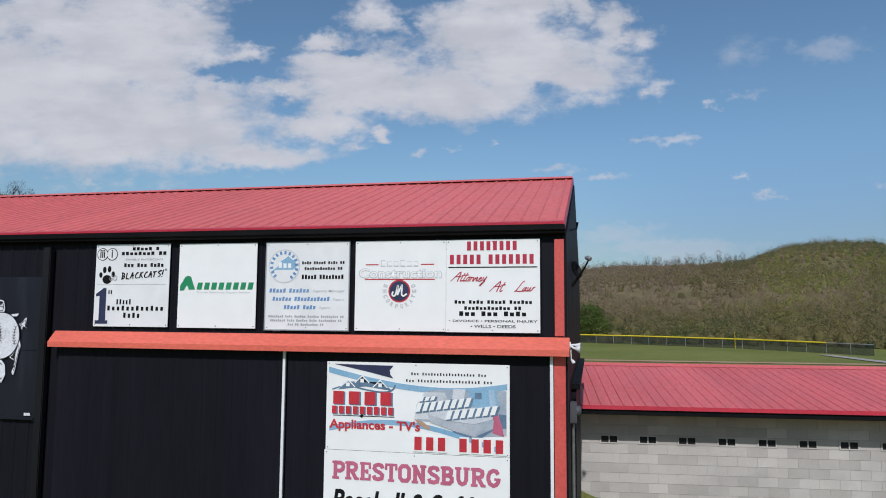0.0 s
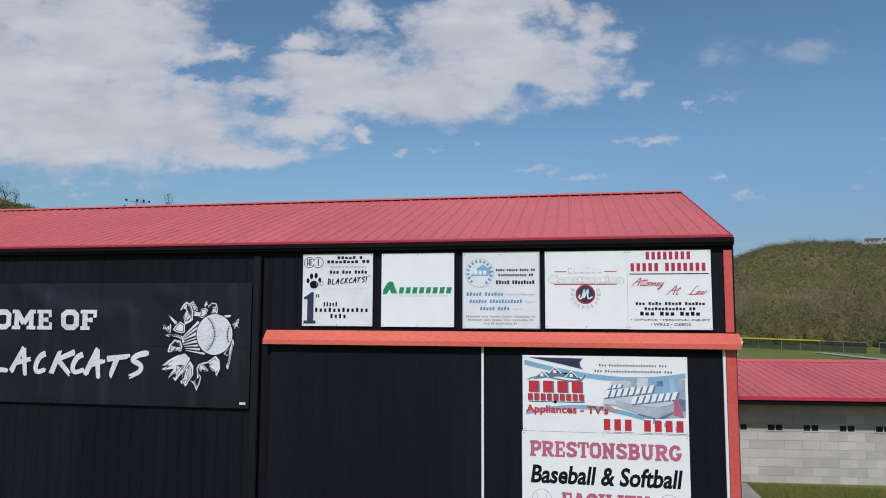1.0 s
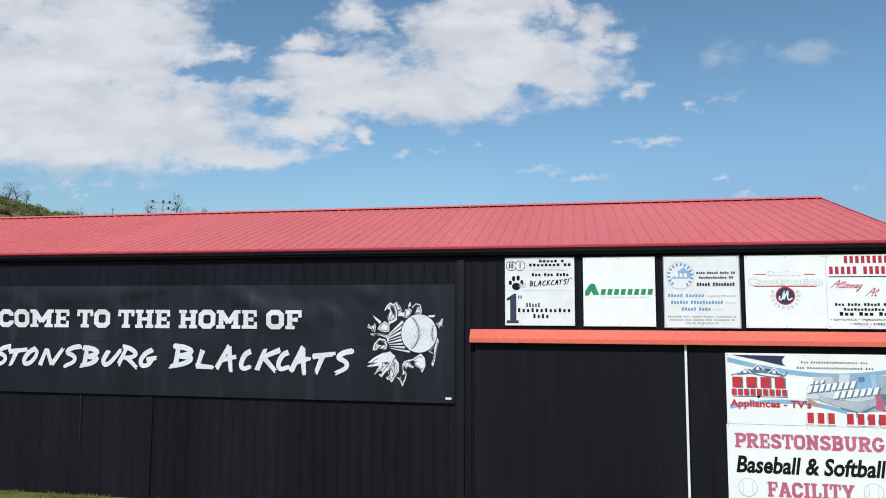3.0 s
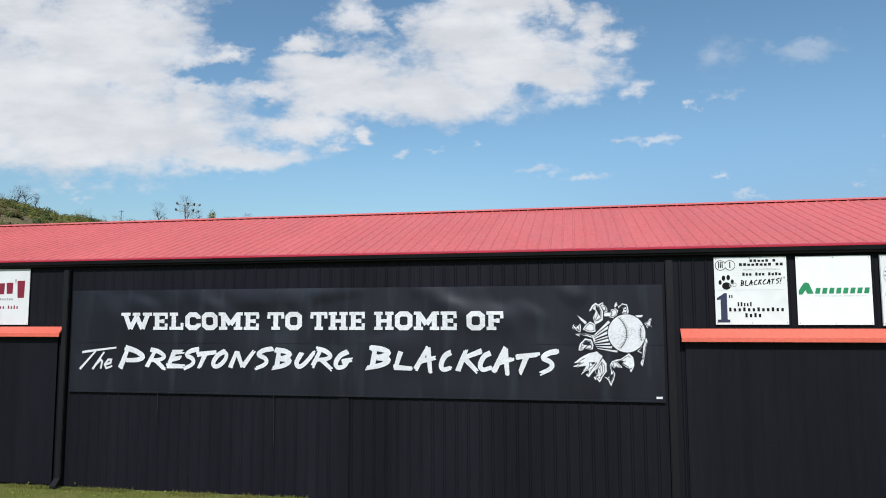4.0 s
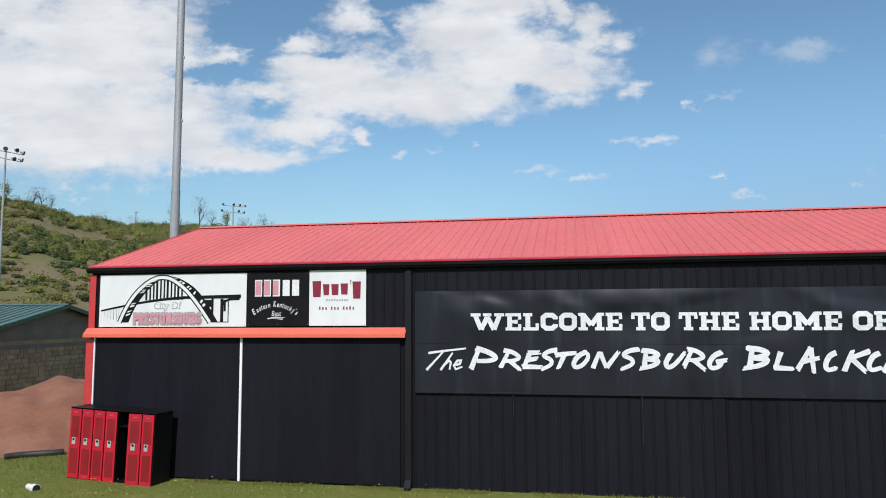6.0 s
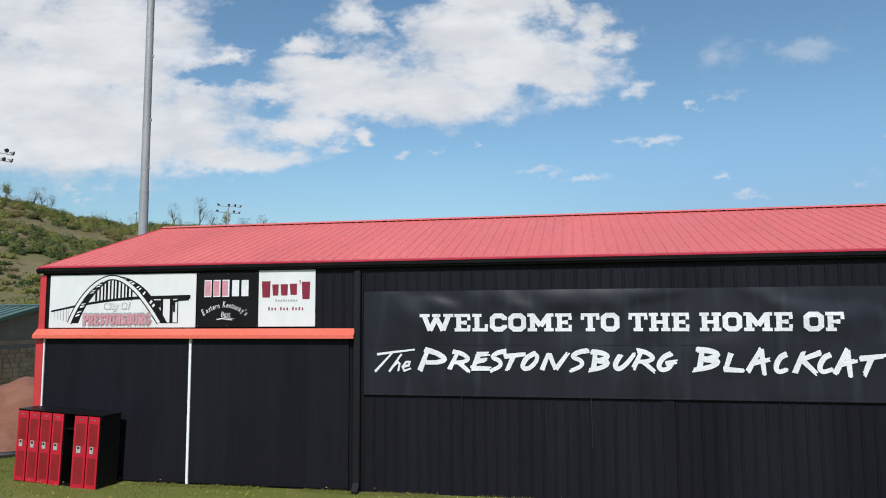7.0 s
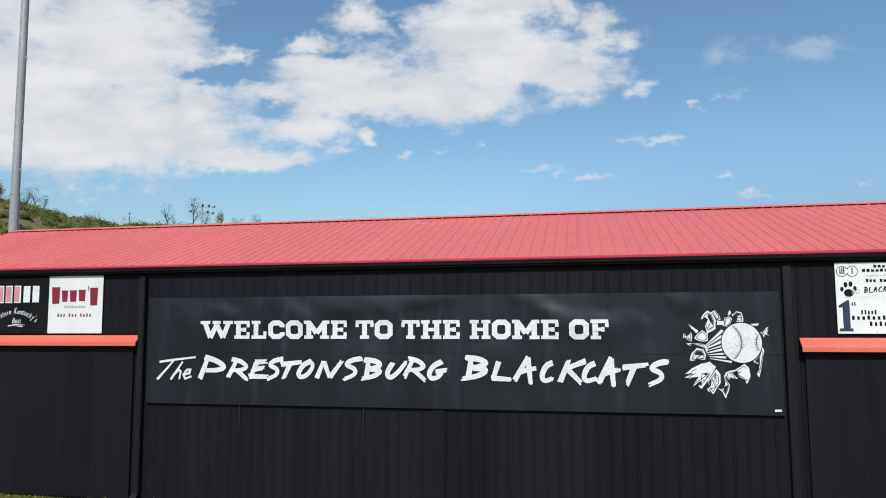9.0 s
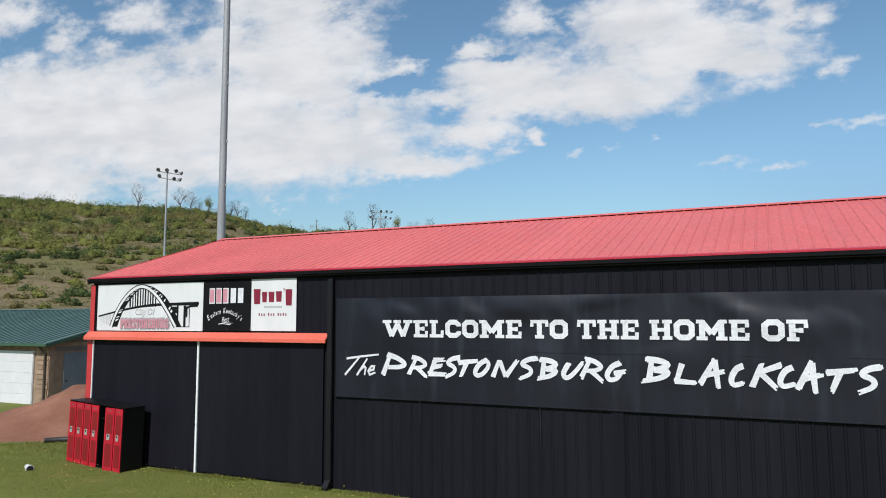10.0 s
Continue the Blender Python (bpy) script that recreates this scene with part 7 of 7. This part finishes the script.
strip("path", [at_bearing(az, r, FIELD) for az, r in ((16.4, 101), (17.5, 97), (19, 92), (21, 86), (25, 77))], 0.9, M["concrete"], "pale concrete path along the field edge", 0.08)


# ---- vegetation ----
def leaf_cloud(rng, centres, radius, height, count, size, shape="dome", loose=0.25):
    """Many small leaf faces round uneven crowns, each turned roughly outwards; loose: how far they stray inwards."""
    n = len(centres)
    c = np.repeat(centres, count, 0)
    rad, hgt = np.repeat(radius, count), np.repeat(height, count)
    d = rng.normal(size=(n * count, 3))
    d /= np.linalg.norm(d, axis=1, keepdims=True)
    lobes = rng.normal(size=(n, 5, 3))
    lobes /= np.linalg.norm(lobes, axis=2, keepdims=True)
    near = np.max(np.einsum("nkj,nmj->nmk", lobes, d.reshape(n, count, 3)), 2).reshape(-1)
    fill = rng.uniform(1 - loose, 1.06, n * count) * (0.60 + 0.45 * np.clip(near, 0, 1) ** 2)
    p = d * fill[:, None]
    if shape == "cone":
        u = rng.uniform(0, 1, n * count) ** 1.4
        ang = rng.uniform(0, math.tau, n * count)
        w = (1 - u) * rng.uniform(0.6, 1.1, n * count)
        p = np.stack([np.cos(ang) * w, np.sin(ang) * w, u * 2 - 1], 1)
    pos = c + np.stack([p[:, 0] * rad, p[:, 1] * rad, (p[:, 2] * 0.5 + 0.5) * hgt], 1)
    out = p / np.maximum(np.linalg.norm(p, axis=1, keepdims=True), 1e-6) + 0.55 * rng.normal(size=p.shape) + np.array([0, 0, 0.25])
    a = np.cross(out, rng.normal(size=out.shape))
    a /= np.maximum(np.linalg.norm(a, axis=1, keepdims=True), 1e-6)
    b = np.cross(out, a)
    b /= np.maximum(np.linalg.norm(b, axis=1, keepdims=True), 1e-6)
    s = (np.repeat(size, count) * rng.uniform(0.55, 1.35, n * count))[:, None]
    verts = np.stack([pos - a * s, pos + b * s * 0.7, pos + a * s, pos - b * s * 0.7], 1).reshape(-1, 3)
    return verts, np.arange(len(verts)).reshape(-1, 4)


def twig_cloud(rng, centres, radius, height, count, width):
    """Leafless crowns: slim upright twigs that spread from each crown's middle."""
    n = len(centres) * count
    c, rad, hgt = np.repeat(centres, count, 0), np.repeat(radius, count), np.repeat(height, count)
    ang, u = rng.uniform(0, math.tau, n), rng.uniform(0.0, 1.0, n)
    spread = np.sqrt(rng.uniform(0, 1, n)) * np.clip(1.25 - 1.1 * np.abs(u - 0.45), 0.25, 1)
    side = np.stack([np.cos(ang), np.sin(ang), np.zeros(n)], 1)
    pos = c + side * (spread * rad)[:, None] + np.stack([np.zeros(n), np.zeros(n), u * hgt], 1)
    way = side * rng.uniform(0.1, 0.9, n)[:, None] + rng.normal(scale=0.4, size=(n, 3)) + np.array([0, 0, 0.9])
    way /= np.linalg.norm(way, axis=1, keepdims=True)
    across = np.cross(way, rng.normal(size=(n, 3)))
    across /= np.maximum(np.linalg.norm(across, axis=1, keepdims=True), 1e-6)
    half = (hgt * rng.uniform(0.06, 0.16, n))[:, None]
    w = (np.repeat(width, count) * rng.uniform(0.5, 1.4, n))[:, None]
    verts = np.stack([pos - way * half - across * w, pos - way * half + across * w, pos + way * half + across * w * 0.4, pos + way * half - across * w * 0.4], 1).reshape(-1, 3)
    return verts, np.arange(len(verts)).reshape(-1, 4)


def scatter(rng, n, az, r, keep):
    """Random spots on the land within a range of bearings and distances; keep(x, y, r, az, u) thins them."""
    a, d = rng.uniform(*az, n), np.sqrt(rng.uniform(r[0] ** 2, r[1] ** 2, n))
    x, y = HUB[0] + d * np.sin(np.radians(a)), HUB[1] + d * np.cos(np.radians(a))
    ok = keep(x, y, d, a, rng.uniform(0, 1, n)) & ~((a > 20.8) & (a < 24.2) & (d > 530) & (d < 584))    # the hilltop clearing stays open
    return x[ok], y[ok], d[ok]


def patches(x, y, s, ph):
    return 0.5 + 0.25 * (np.sin(x * s + ph) * np.cos(y * s * 1.3 + 2 * ph) + np.sin((x + y) * s * 0.7 + 3 * ph) * np.sin((x - y) * s * 1.9 + ph))


def thicket(name, label, category, sets):
    """One object of many crowns; sets: (verts, faces, material)."""
    vs, fs, ix, mats, base = [], [], [], [], 0
    for verts, faces, m in sets:
        vs.append(verts)
        fs.append(faces + base)
        ix.append(np.full(len(faces), len(mats)))
        mats.append(m)
        base += len(verts)
    me = arrays_mesh(name, np.vstack(vs), np.vstack(fs), mats, np.concatenate(ix), smooth=True)
    return tagged(new(name, me), label, category, kind="stuff")


rng = np.random.default_rng(7)


def crowns(n, az, r, keep, rad, hgt, count, leaf, m_name, shape="dome", sink=0.15, core=1.0, stems=1):
    """Crowns scattered over the land; stems: how many uneven lobes make one shrub."""
    x, y, d = scatter(rng, n, az, r, keep)
    radius = rng.uniform(*rad, len(x))
    if stems > 1:
        x, y, radius = np.repeat(x, stems), np.repeat(y, stems), np.repeat(radius, stems)
        turn, off = rng.uniform(0, math.tau, len(x)), rng.uniform(0.2, 0.8, len(x)) * radius
        x, y = x + off * np.cos(turn), y + off * np.sin(turn)
        radius = radius * rng.uniform(0.42, 0.85, len(x))
    height = rng.uniform(*hgt, len(x)) * radius / np.mean(rad)
    z = land(x, y) - sink * height
    if shape == "twigs":
        return (*twig_cloud(rng, np.stack([x, y, z], 1), radius, height, count, np.full(len(x), leaf)), M[m_name])
    size = np.full(len(x), leaf)
    spots = np.stack([x, y, z], 1)
    v, f = leaf_cloud(rng, spots, radius, height, count, size, shape)
    if shape == "dome" and core and m_name not in ("brush", "grass_tuft"):
        bv, bf = bodies(spots, radius * core, height * core, 8 if count < 100 else 10, 4 if count < 100 else 5)
        v, f = np.vstack([v, bv]), np.vstack([f, bf + len(v)])
    return v, f, M[m_name]


def bodies(spots, radius, height, around, up):
    """The dense inside of each crown: a lumpy closed dome."""
    n = len(spots)
    a = np.arange(around) * math.tau / around
    e = np.linspace(-0.25, 1.0, up) * math.pi / 2
    ring = np.stack([np.outer(np.cos(e), np.cos(a)), np.outer(np.cos(e), np.sin(a)), np.outer(0.5 + 0.5 * np.sin(e), np.ones(around))], -1).reshape(-1, 3)
    way = rng.normal(size=(n, 6, 3))
    way /= np.linalg.norm(way, axis=2, keepdims=True)
    lobe = np.clip(np.max(np.einsum("nkj,mj->nmk", way, ring), 2), 0, 1)[..., None] ** 2
    k = ring[None] * (0.56 + 0.26 * lobe + 0.10 * rng.uniform(-1, 1, (n, up * around, 1)) * (1 - ring[None, :, 2:] ** 4))
    v = spots[:, None] + k * np.stack([radius, radius, height], 1)[:, None]
    i, j = np.meshgrid(np.arange(up - 1), np.arange(around), indexing="ij")
    q = np.stack([i * around + j, i * around + (j + 1) % around, (i + 1) * around + (j + 1) % around, (i + 1) * around + j], -1).reshape(-1, 4)
    return v.reshape(-1, 3), (np.arange(n)[:, None, None] * up * around + q[None]).reshape(-1, 4)


WEST = (-64, -14)


def climb(x, y, d, a):
    """How far up the slope a spot lies, 0 at the foot and 1 at the skyline."""
    return np.degrees(np.arctan2(land(x, y) - 3.6, d)) / np.interp(a, SKYLINE_AZ, SKYLINE_EL)


def wooded(x, y, d, a):
    """The upper slope, where the shrubs close up."""
    return climb(x, y, d, a) > np.interp(a, (-64, -50, -46, -41, -36, -30, -20), (0.62, 0.66, 0.74, 0.86, 0.84, 0.70, 0.60)) + 0.22 * (patches(x, y, 0.05, 1.7) - 0.5)


def grove(x, y, ph):
    return patches(x, y, 0.035, ph) > 0.5


def scattered(x, y, d, a, u, share):
    """Shrubs on the open slope: in groups, thicker towards the west, few on the bare bank."""
    thick = share * np.where(grove(x, y, 2.2), 1.0, 0.45) * np.interp(a, (-64, -53, -49, -44, -36), (1.5, 1.4, 0.6, 0.45, 1.2))
    return ~wooded(x, y, d, a) & (u < thick * np.interp(climb(x, y, d, a), (0.0, 0.25, 0.55), (0.35, 0.8, 1.0)))


shrubs = [
    crowns(1150, WEST, (170, 345), lambda x, y, d, a, u: wooded(x, y, d, a) & (u < np.where(grove(x, y, 1.0), 0.9, 0.25)), (1.7, 3.6), (2.6, 4.8), 60, 0.27, "leaf_spring", stems=3, core=0.80),
    crowns(1150, WEST, (170, 345), lambda x, y, d, a, u: wooded(x, y, d, a) & (u < np.where(grove(x, y, 1.0), 0.25, 0.9)), (1.6, 3.4), (2.4, 4.4), 60, 0.27, "leaf_olive", stems=3, core=0.80),
    crowns(700, WEST, (170, 345), lambda x, y, d, a, u: wooded(x, y, d, a) & (u < np.where(grove(x, y, 4.0), 0.8, 0.15)), (1.4, 3.0), (2.2, 4.4), 60, 0.26, "leaf_mid", stems=3, core=0.78),
    crowns(1500, WEST, (85, 240), lambda x, y, d, a, u: scattered(x, y, d, a, u, 0.62), (0.9, 2.3), (1.2, 2.7), 46, 0.21, "leaf_spring", stems=3, core=0.75),
    crowns(1500, WEST, (85, 240), lambda x, y, d, a, u: scattered(x, y, d, a, u, 0.62), (0.9, 2.2), (1.2, 2.7), 46, 0.21, "leaf_mid", stems=3, core=0.75),
    crowns(900, WEST, (85, 240), lambda x, y, d, a, u: scattered(x, y, d, a, u, 0.5), (0.8, 1.8), (1.0, 2.0), 40, 0.21, "leaf_olive", stems=3, core=0.75),
    crowns(420, WEST, (85, 340), lambda x, y, d, a, u: u < np.where(a < -50, 0.30, 0.12) * np.interp(d, (110, 160), (0.35, 1.0)), (0.8, 1.4), (1.6, 2.8), 260, 0.16, "leaf_dark", "cone"),
    crowns(160, WEST, (85, 340), lambda x, y, d, a, u: u < 0.40, (0.7, 1.5), (1.6, 2.8), 120, 0.14, "leaf_dark", stems=2, core=0.7),
]
shrubs += [
    crowns(5000, WEST, (80, 300), lambda x, y, d, a, u: u < 0.6 * (patches(x, y, 0.05, 7.0) > 0.34), (0.4, 1.5), (0.3, 0.7), 30, 0.12, "brush"),
    crowns(5000, WEST, (80, 300), lambda x, y, d, a, u: u < 0.6 * (patches(x, y, 0.04, 3.0) > 0.42), (0.5, 1.8), (0.4, 1.0), 36, 0.13, "grass_tuft"),
    crowns(400, WEST, (200, 345), lambda x, y, d, a, u: u < 0.5, (1.2, 2.4), (3.0, 5.5), 50, 0.03, "bare_twig", "twigs"),
    crowns(500, WEST, (310, 345), lambda x, y, d, a, u: u < 0.5, (1.4, 2.8), (3.4, 6.4), 60, 0.24, "leaf_mid", stems=3, core=0.75),
    crowns(500, WEST, (305, 345), lambda x, y, d, a, u: u < 0.5, (1.4, 2.8), (3.4, 6.0), 60, 0.24, "leaf_spring", stems=3, core=0.75),
]
thicket("hillside_shrubs", "scattered spring-green shrubs and dark cedars on the dry slope", "shrubs", shrubs)

EAST = (-10, 33)
woods = [
    crowns(9000, EAST, (150, 600), lambda x, y, d, a, u: u < np.clip(d / 420, 0.5, 1) * np.where(a < 9, 0.62, 0.18), (0.9, 2.2), (3.0, 5.4), 24, 0.20, "wood_grey", core=0.58),
    crowns(9000, EAST, (150, 600), lambda x, y, d, a, u: u < np.clip(d / 420, 0.5, 1) * np.where(a < 9, 0.55, 0.28), (0.9, 2.2), (3.0, 5.4), 24, 0.20, "bare_twig", core=0.58),
    crowns(3000, EAST, (150, 605), lambda x, y, d, a, u: u < np.clip(d / 420, 0.5, 1) * np.where(a < 9, 0.5, 0.22), (1.8, 3.6), (4.5, 7.5), 30, 0.05, "wood_grey", "twigs"),
    crowns(3200, EAST, (150, 585), lambda x, y, d, a, u: u < np.interp(a, (6, 10, 14, 17), (0.38, 0.85, 0.6, 0.25)) * (patches(x, y, 0.014, 5.0) > 0.36), (1.4, 3.2), (3.5, 6.5), 44, 0.26, "leaf_bud", core=0.55),
    crowns(2200, EAST, (150, 520), lambda x, y, d, a, u: u < np.interp(a, (5, 10, 14, 17), (0.15, 0.4, 0.7, 1.0)) * (patches(x, y, 0.012, 0.5) > 0.40), (1.4, 2.8), (3.5, 6.5), 44, 0.24, "leaf_olive", core=0.55),
    crowns(1700, EAST, (400, 605), lambda x, y, d, a, u: u < np.where(a > 11, 0.9, 0.05), (1.8, 3.4), (3.5, 6.5), 44, 0.26, "leaf_mid", core=0.6),
]
woods += [
    crowns(1100, EAST, (131, 200), lambda x, y, d, a, u: u < 0.6 * (patches(x, y, 0.05, 2.5) > 0.32), (0.9, 2.4), (2.0, 5.0), 100, 0.16, "leaf_olive", core=0.75),
    crowns(900, EAST, (132, 220), lambda x, y, d, a, u: u < 0.5, (1.2, 2.4), (4.5, 8.0), 60, 0.03, "bare_twig", "twigs"),
    crowns(520, EAST, (131, 170), lambda x, y, d, a, u: u < 0.6 * (patches(x, y, 0.07, 5.5) > 0.42), (1.0, 2.5), (2.0, 4.4), 150, 0.14, "leaf_mid", core=0.65),
    crowns(900, (14, 33), (160, 420), lambda x, y, d, a, u: u < 0.7, (1.3, 2.8), (3.0, 5.5), 44, 0.24, "leaf_spring", core=0.6),
    crowns(420, (9, 33), (133, 168), lambda x, y, d, a, u: u < 0.8, (1.2, 2.6), (2.4, 5.0), 80, 0.17, "leaf_olive", core=0.7),
    crowns(110, EAST, (131, 150), lambda x, y, d, a, u: u < 0.25, (1.2, 2.2), (2.0, 3.6), 220, 0.12, "leaf_dark", core=0.65),
]
thicket("hillside_woods", "brown leafless woods with spring-green trees on the far hill", "woods", woods)


def limbs(bm, rnd, p, d, length, radius, level, most):
    q = p + d * length
    mid = p.lerp(q, 0.5) + Vector((rnd.uniform(-1, 1), rnd.uniform(-1, 1), 0)) * length * 0.05
    tube(bm, [p, mid, q], [radius, radius * 0.82, radius * 0.62], 5)
    if level < most:
        for _ in range(3 if level < 2 else 2):
            turn = Vector((rnd.uniform(-1, 1), rnd.uniform(-1, 1), rnd.uniform(0.1, 0.9))).normalized()
            start = p.lerp(q, rnd.uniform(0.45, 1.0))
            limbs(bm, rnd, start, (d * 0.75 + turn * 0.7).normalized(), length * rnd.uniform(0.52, 0.72), radius * 0.52, level + 1, most)


def bare_tree(seed, height, leaf=None, density=0):
    rnd = random.Random(seed)
    tree = thing("tree", (0, 0, 0), "bare grey-brown tree on the ridge" if not leaf else "budding tree on the ridge with thin spring leaves", "tree", "ridge trees")
    bm = bmesh.new()
    limbs(bm, rnd, Vector((0, 0, -0.5)), Vector((0.03, 0.02, 1)).normalized(), height * 0.42, height * 0.024, 0, 4)
    part("trunk", bm, M["bark"], tree)
    lr = np.random.default_rng(seed)
    if leaf:
        v, f = leaf_cloud(lr, np.array([[0, 0, height * 0.3]]), np.array([height * 0.25]), np.array([height * 0.68]), density, np.array([0.2]), loose=0.7)
    else:
        v, f = twig_cloud(lr, np.array([[0, 0, height * 0.35]]), np.array([height * 0.25]), np.array([height * 0.62]), 220, np.array([0.022]))
    ob = new("crown", arrays_mesh("crown", v, f, [M[leaf or "bark"]]))
    ob.parent = tree
    return tree


kinds = [bare_tree(11, 11), bare_tree(12, 12.5), None, bare_tree(14, 9, "leaf_spring", 520), bare_tree(15, 8)]
ridge = ((-32.36, 329, 0, 1.15), (-31.9, 333, 4, 0.7), (-30.5, 331, 1, 1.28), (-29.6, 333, 0, 0.9), (-28.5, 336, 3, 1.15), (-27.4, 331, 4, 1.0), (-26.9, 336, 0, 0.75), (-25.8, 336, 4, 1.35), (-25.0, 331, 1, 0.7), (-24.3, 337, 4, 0.9),
         (-48.4, 327, 1, 1.01), (-45.4, 329, 0, 1.08), (-44.7, 330, 4, 1.3), (-43.4, 327, 3, 1.08), (-41.7, 329, 4, 1.08), (-41.2, 329, 0, 0.94), (-40.6, 330, 4, 1.01), (-44.1, 328, 4, 0.94))
turner = random.Random(8)
used = set()
for az, r, k, scale in ridge:
    x, y = at_bearing(az, r)
    m = pose(x, y, float(land(x, y)) - 0.4, 0, 0, turner.uniform(0, 360)) @ Matrix.Scale(scale, 4)
    if k in used:
        ob = copy_thing(kinds[k], m)
        ob.scale = (scale,) * 3
    else:
        kinds[k].matrix_world = m
        used.add(k)
east_ridge = [(-3.0 + 0.34 * k + turner.uniform(-0.2, 0.2), 598, turner.choice((0, 1, 4))) for k in range(46)]
for az, r, k in east_ridge:
    x, y = at_bearing(az, r)
    scale = turner.uniform(0.5, 1.0)
    ob = copy_thing(kinds[k], pose(x, y, float(land(x, y)) - 0.4, 0, 0, turner.uniform(0, 360)))
    ob.scale = (scale,) * 3

# leafy tree at the field's edge
tx, ty = at_bearing(-0.2, 130, FIELD)
tree = thing("tree", (tx, ty, float(land(tx, ty)) - 0.2), "full dark-green leafy tree behind the outfield fence", "tree")
bm = bmesh.new()
limbs(bm, random.Random(4), Vector((0, 0, -0.3)), Vector((0, 0, 1)), 4.0, 0.28, 0, 3)
part("trunk", bm, M["bark"], tree)
v, f = leaf_cloud(np.random.default_rng(2), np.array([[0, 0, 0.8], [0.5, 0, 3.0], [-1.2, 0.3, 0.8], [1.5, 0.2, 0.6]]), np.array([3.2, 2.4, 2.6, 2.7]), np.array([6.8, 4.4, 5.0, 4.6]), 2600, np.array([0.15] * 4), loose=0.45)
ob = new("crown", arrays_mesh("crown", v, f, [M["leaf_tree"]]))
ob.parent = tree

# houses high on the eastern hill, a utility pole on the western ridge
for az, r, w in ((21.95, 572, 9.0), (22.98, 576, 7.6)):
    x, y = at_bearing(az, r)
    home = thing("hilltop_house", (x, y, float(land(x, y))), "small cream house with a grey roof on the hilltop", "house", "hilltop houses", turn=-20)
    part("wall", box((-w / 2, -3.2, -1.2), (w / 2, 3.2, 2.7)), M["house_wall"], home)
    part("roof", sweep([(-3.7, 2.6), (3.7, 2.6), (0, 4.3)], -w / 2 - 0.4, w / 2 + 0.4), M["house_roof"], home)
    for k in range(3):
        part("window", box((-w / 2 + 0.9 + k * w * 0.3, -3.26, 0.9), (-w / 2 + 1.9 + k * w * 0.3, -3.205, 2.1)), M["lens"], home)
x, y = at_bearing(-35.0, 335)
pole = thing("utility_pole", (x, y, float(land(x, y)) - 0.5), "wooden utility pole with a crossarm on the ridge", "utility pole")
part("shaft", tube(bmesh.new(), [(0, 0, 0), (0, 0, 7.6)], [0.16, 0.11], 8), M["bark"], pole)
part("crossarm", box((-1.1, -0.07, 6.8), (1.1, 0.07, 6.98), 0.02), M["bark"], pole)

# ---- lawn: blades and dandelions along the wall ----
def lawn(n, xr, yr, hmin, hmax, keep):
    x, y = rng.uniform(*xr, n), rng.uniform(*yr, n)
    ok = keep(x, y, rng.uniform(0, 1, n))
    x, y = x[ok], y[ok]
    h, a = rng.uniform(hmin, hmax, len(x)), rng.uniform(0, math.tau, len(x))
    z = land(x, y)
    w = rng.uniform(0.006, 0.014, len(x))
    lean = rng.normal(scale=0.4, size=(len(x), 2)) * h[:, None]
    base = np.stack([x, y, z - 0.01], 1)
    sidev = np.stack([np.cos(a) * w, np.sin(a) * w, np.zeros(len(x))], 1)
    tip = base + np.stack([lean[:, 0], lean[:, 1], h], 1)
    verts = np.stack([base - sidev, base + sidev, tip], 1).reshape(-1, 3)
    return verts, np.arange(len(verts)).reshape(-1, 3)


def lawn_keep(x, y, u):
    return (u < np.where(y < -3, 0.55, 1.0)) & ~((x > -27.6) & (x < -25.4) & (y > -0.55) & (y < 0)) & (clay(x, y) < land(x, y))


v1, f1 = lawn(120000, (-34.5, -15.5), (-5.2, 0.0), 0.015, 0.040, lawn_keep)
v2, f2 = lawn(7000, (-25.4, -5.0), (-0.30, -0.02), 0.03, 0.085, lambda x, y, u: patches(x, y, 1.3, 1.0) > 0.45)
v3, f3 = lawn(40000, (0.9, 12.5), (3.0, 6.6), 0.04, 0.11, lambda x, y, u: x > 1.5)
v4, f4 = lawn(14000, (-34.5, -27.7), (0.0, 3.4), 0.03, 0.08, lambda x, y, u: clay(x, y) < land(x, y) - 0.02)
allv, allf, base = [], [], 0
for v, f in ((v1, f1), (v2, f2), (v3, f3), (v4, f4)):
    allv.append(v)
    allf.append(f + base)
    base += len(v)
tagged(new("grass", arrays_mesh("grass", np.vstack(allv), np.vstack(allf), [M["blade"]])), "short patchy green lawn grass", "grass", kind="stuff")
n = 150
x, y = rng.uniform(-34, -17, n), -np.abs(rng.normal(scale=1.6, size=n)) - 0.05
z = land(x, y) + rng.uniform(0.05, 0.10, n)
a = np.linspace(0, math.tau, 6, endpoint=False)
ring = np.stack([np.cos(a), np.sin(a), np.zeros(6)], 1) * 0.015
v = (np.stack([x, y, z], 1)[:, None, :] + ring[None] + np.array([0, 0, 1]) * (np.arange(6) % 2)[None, :, None] * 0.012).reshape(-1, 3)
tagged(new("dandelions", arrays_mesh("dandelions", v, np.arange(len(v)).reshape(-1, 6), [M["petal"]])), "yellow dandelions dotting the lawn", "flowers", kind="stuff")
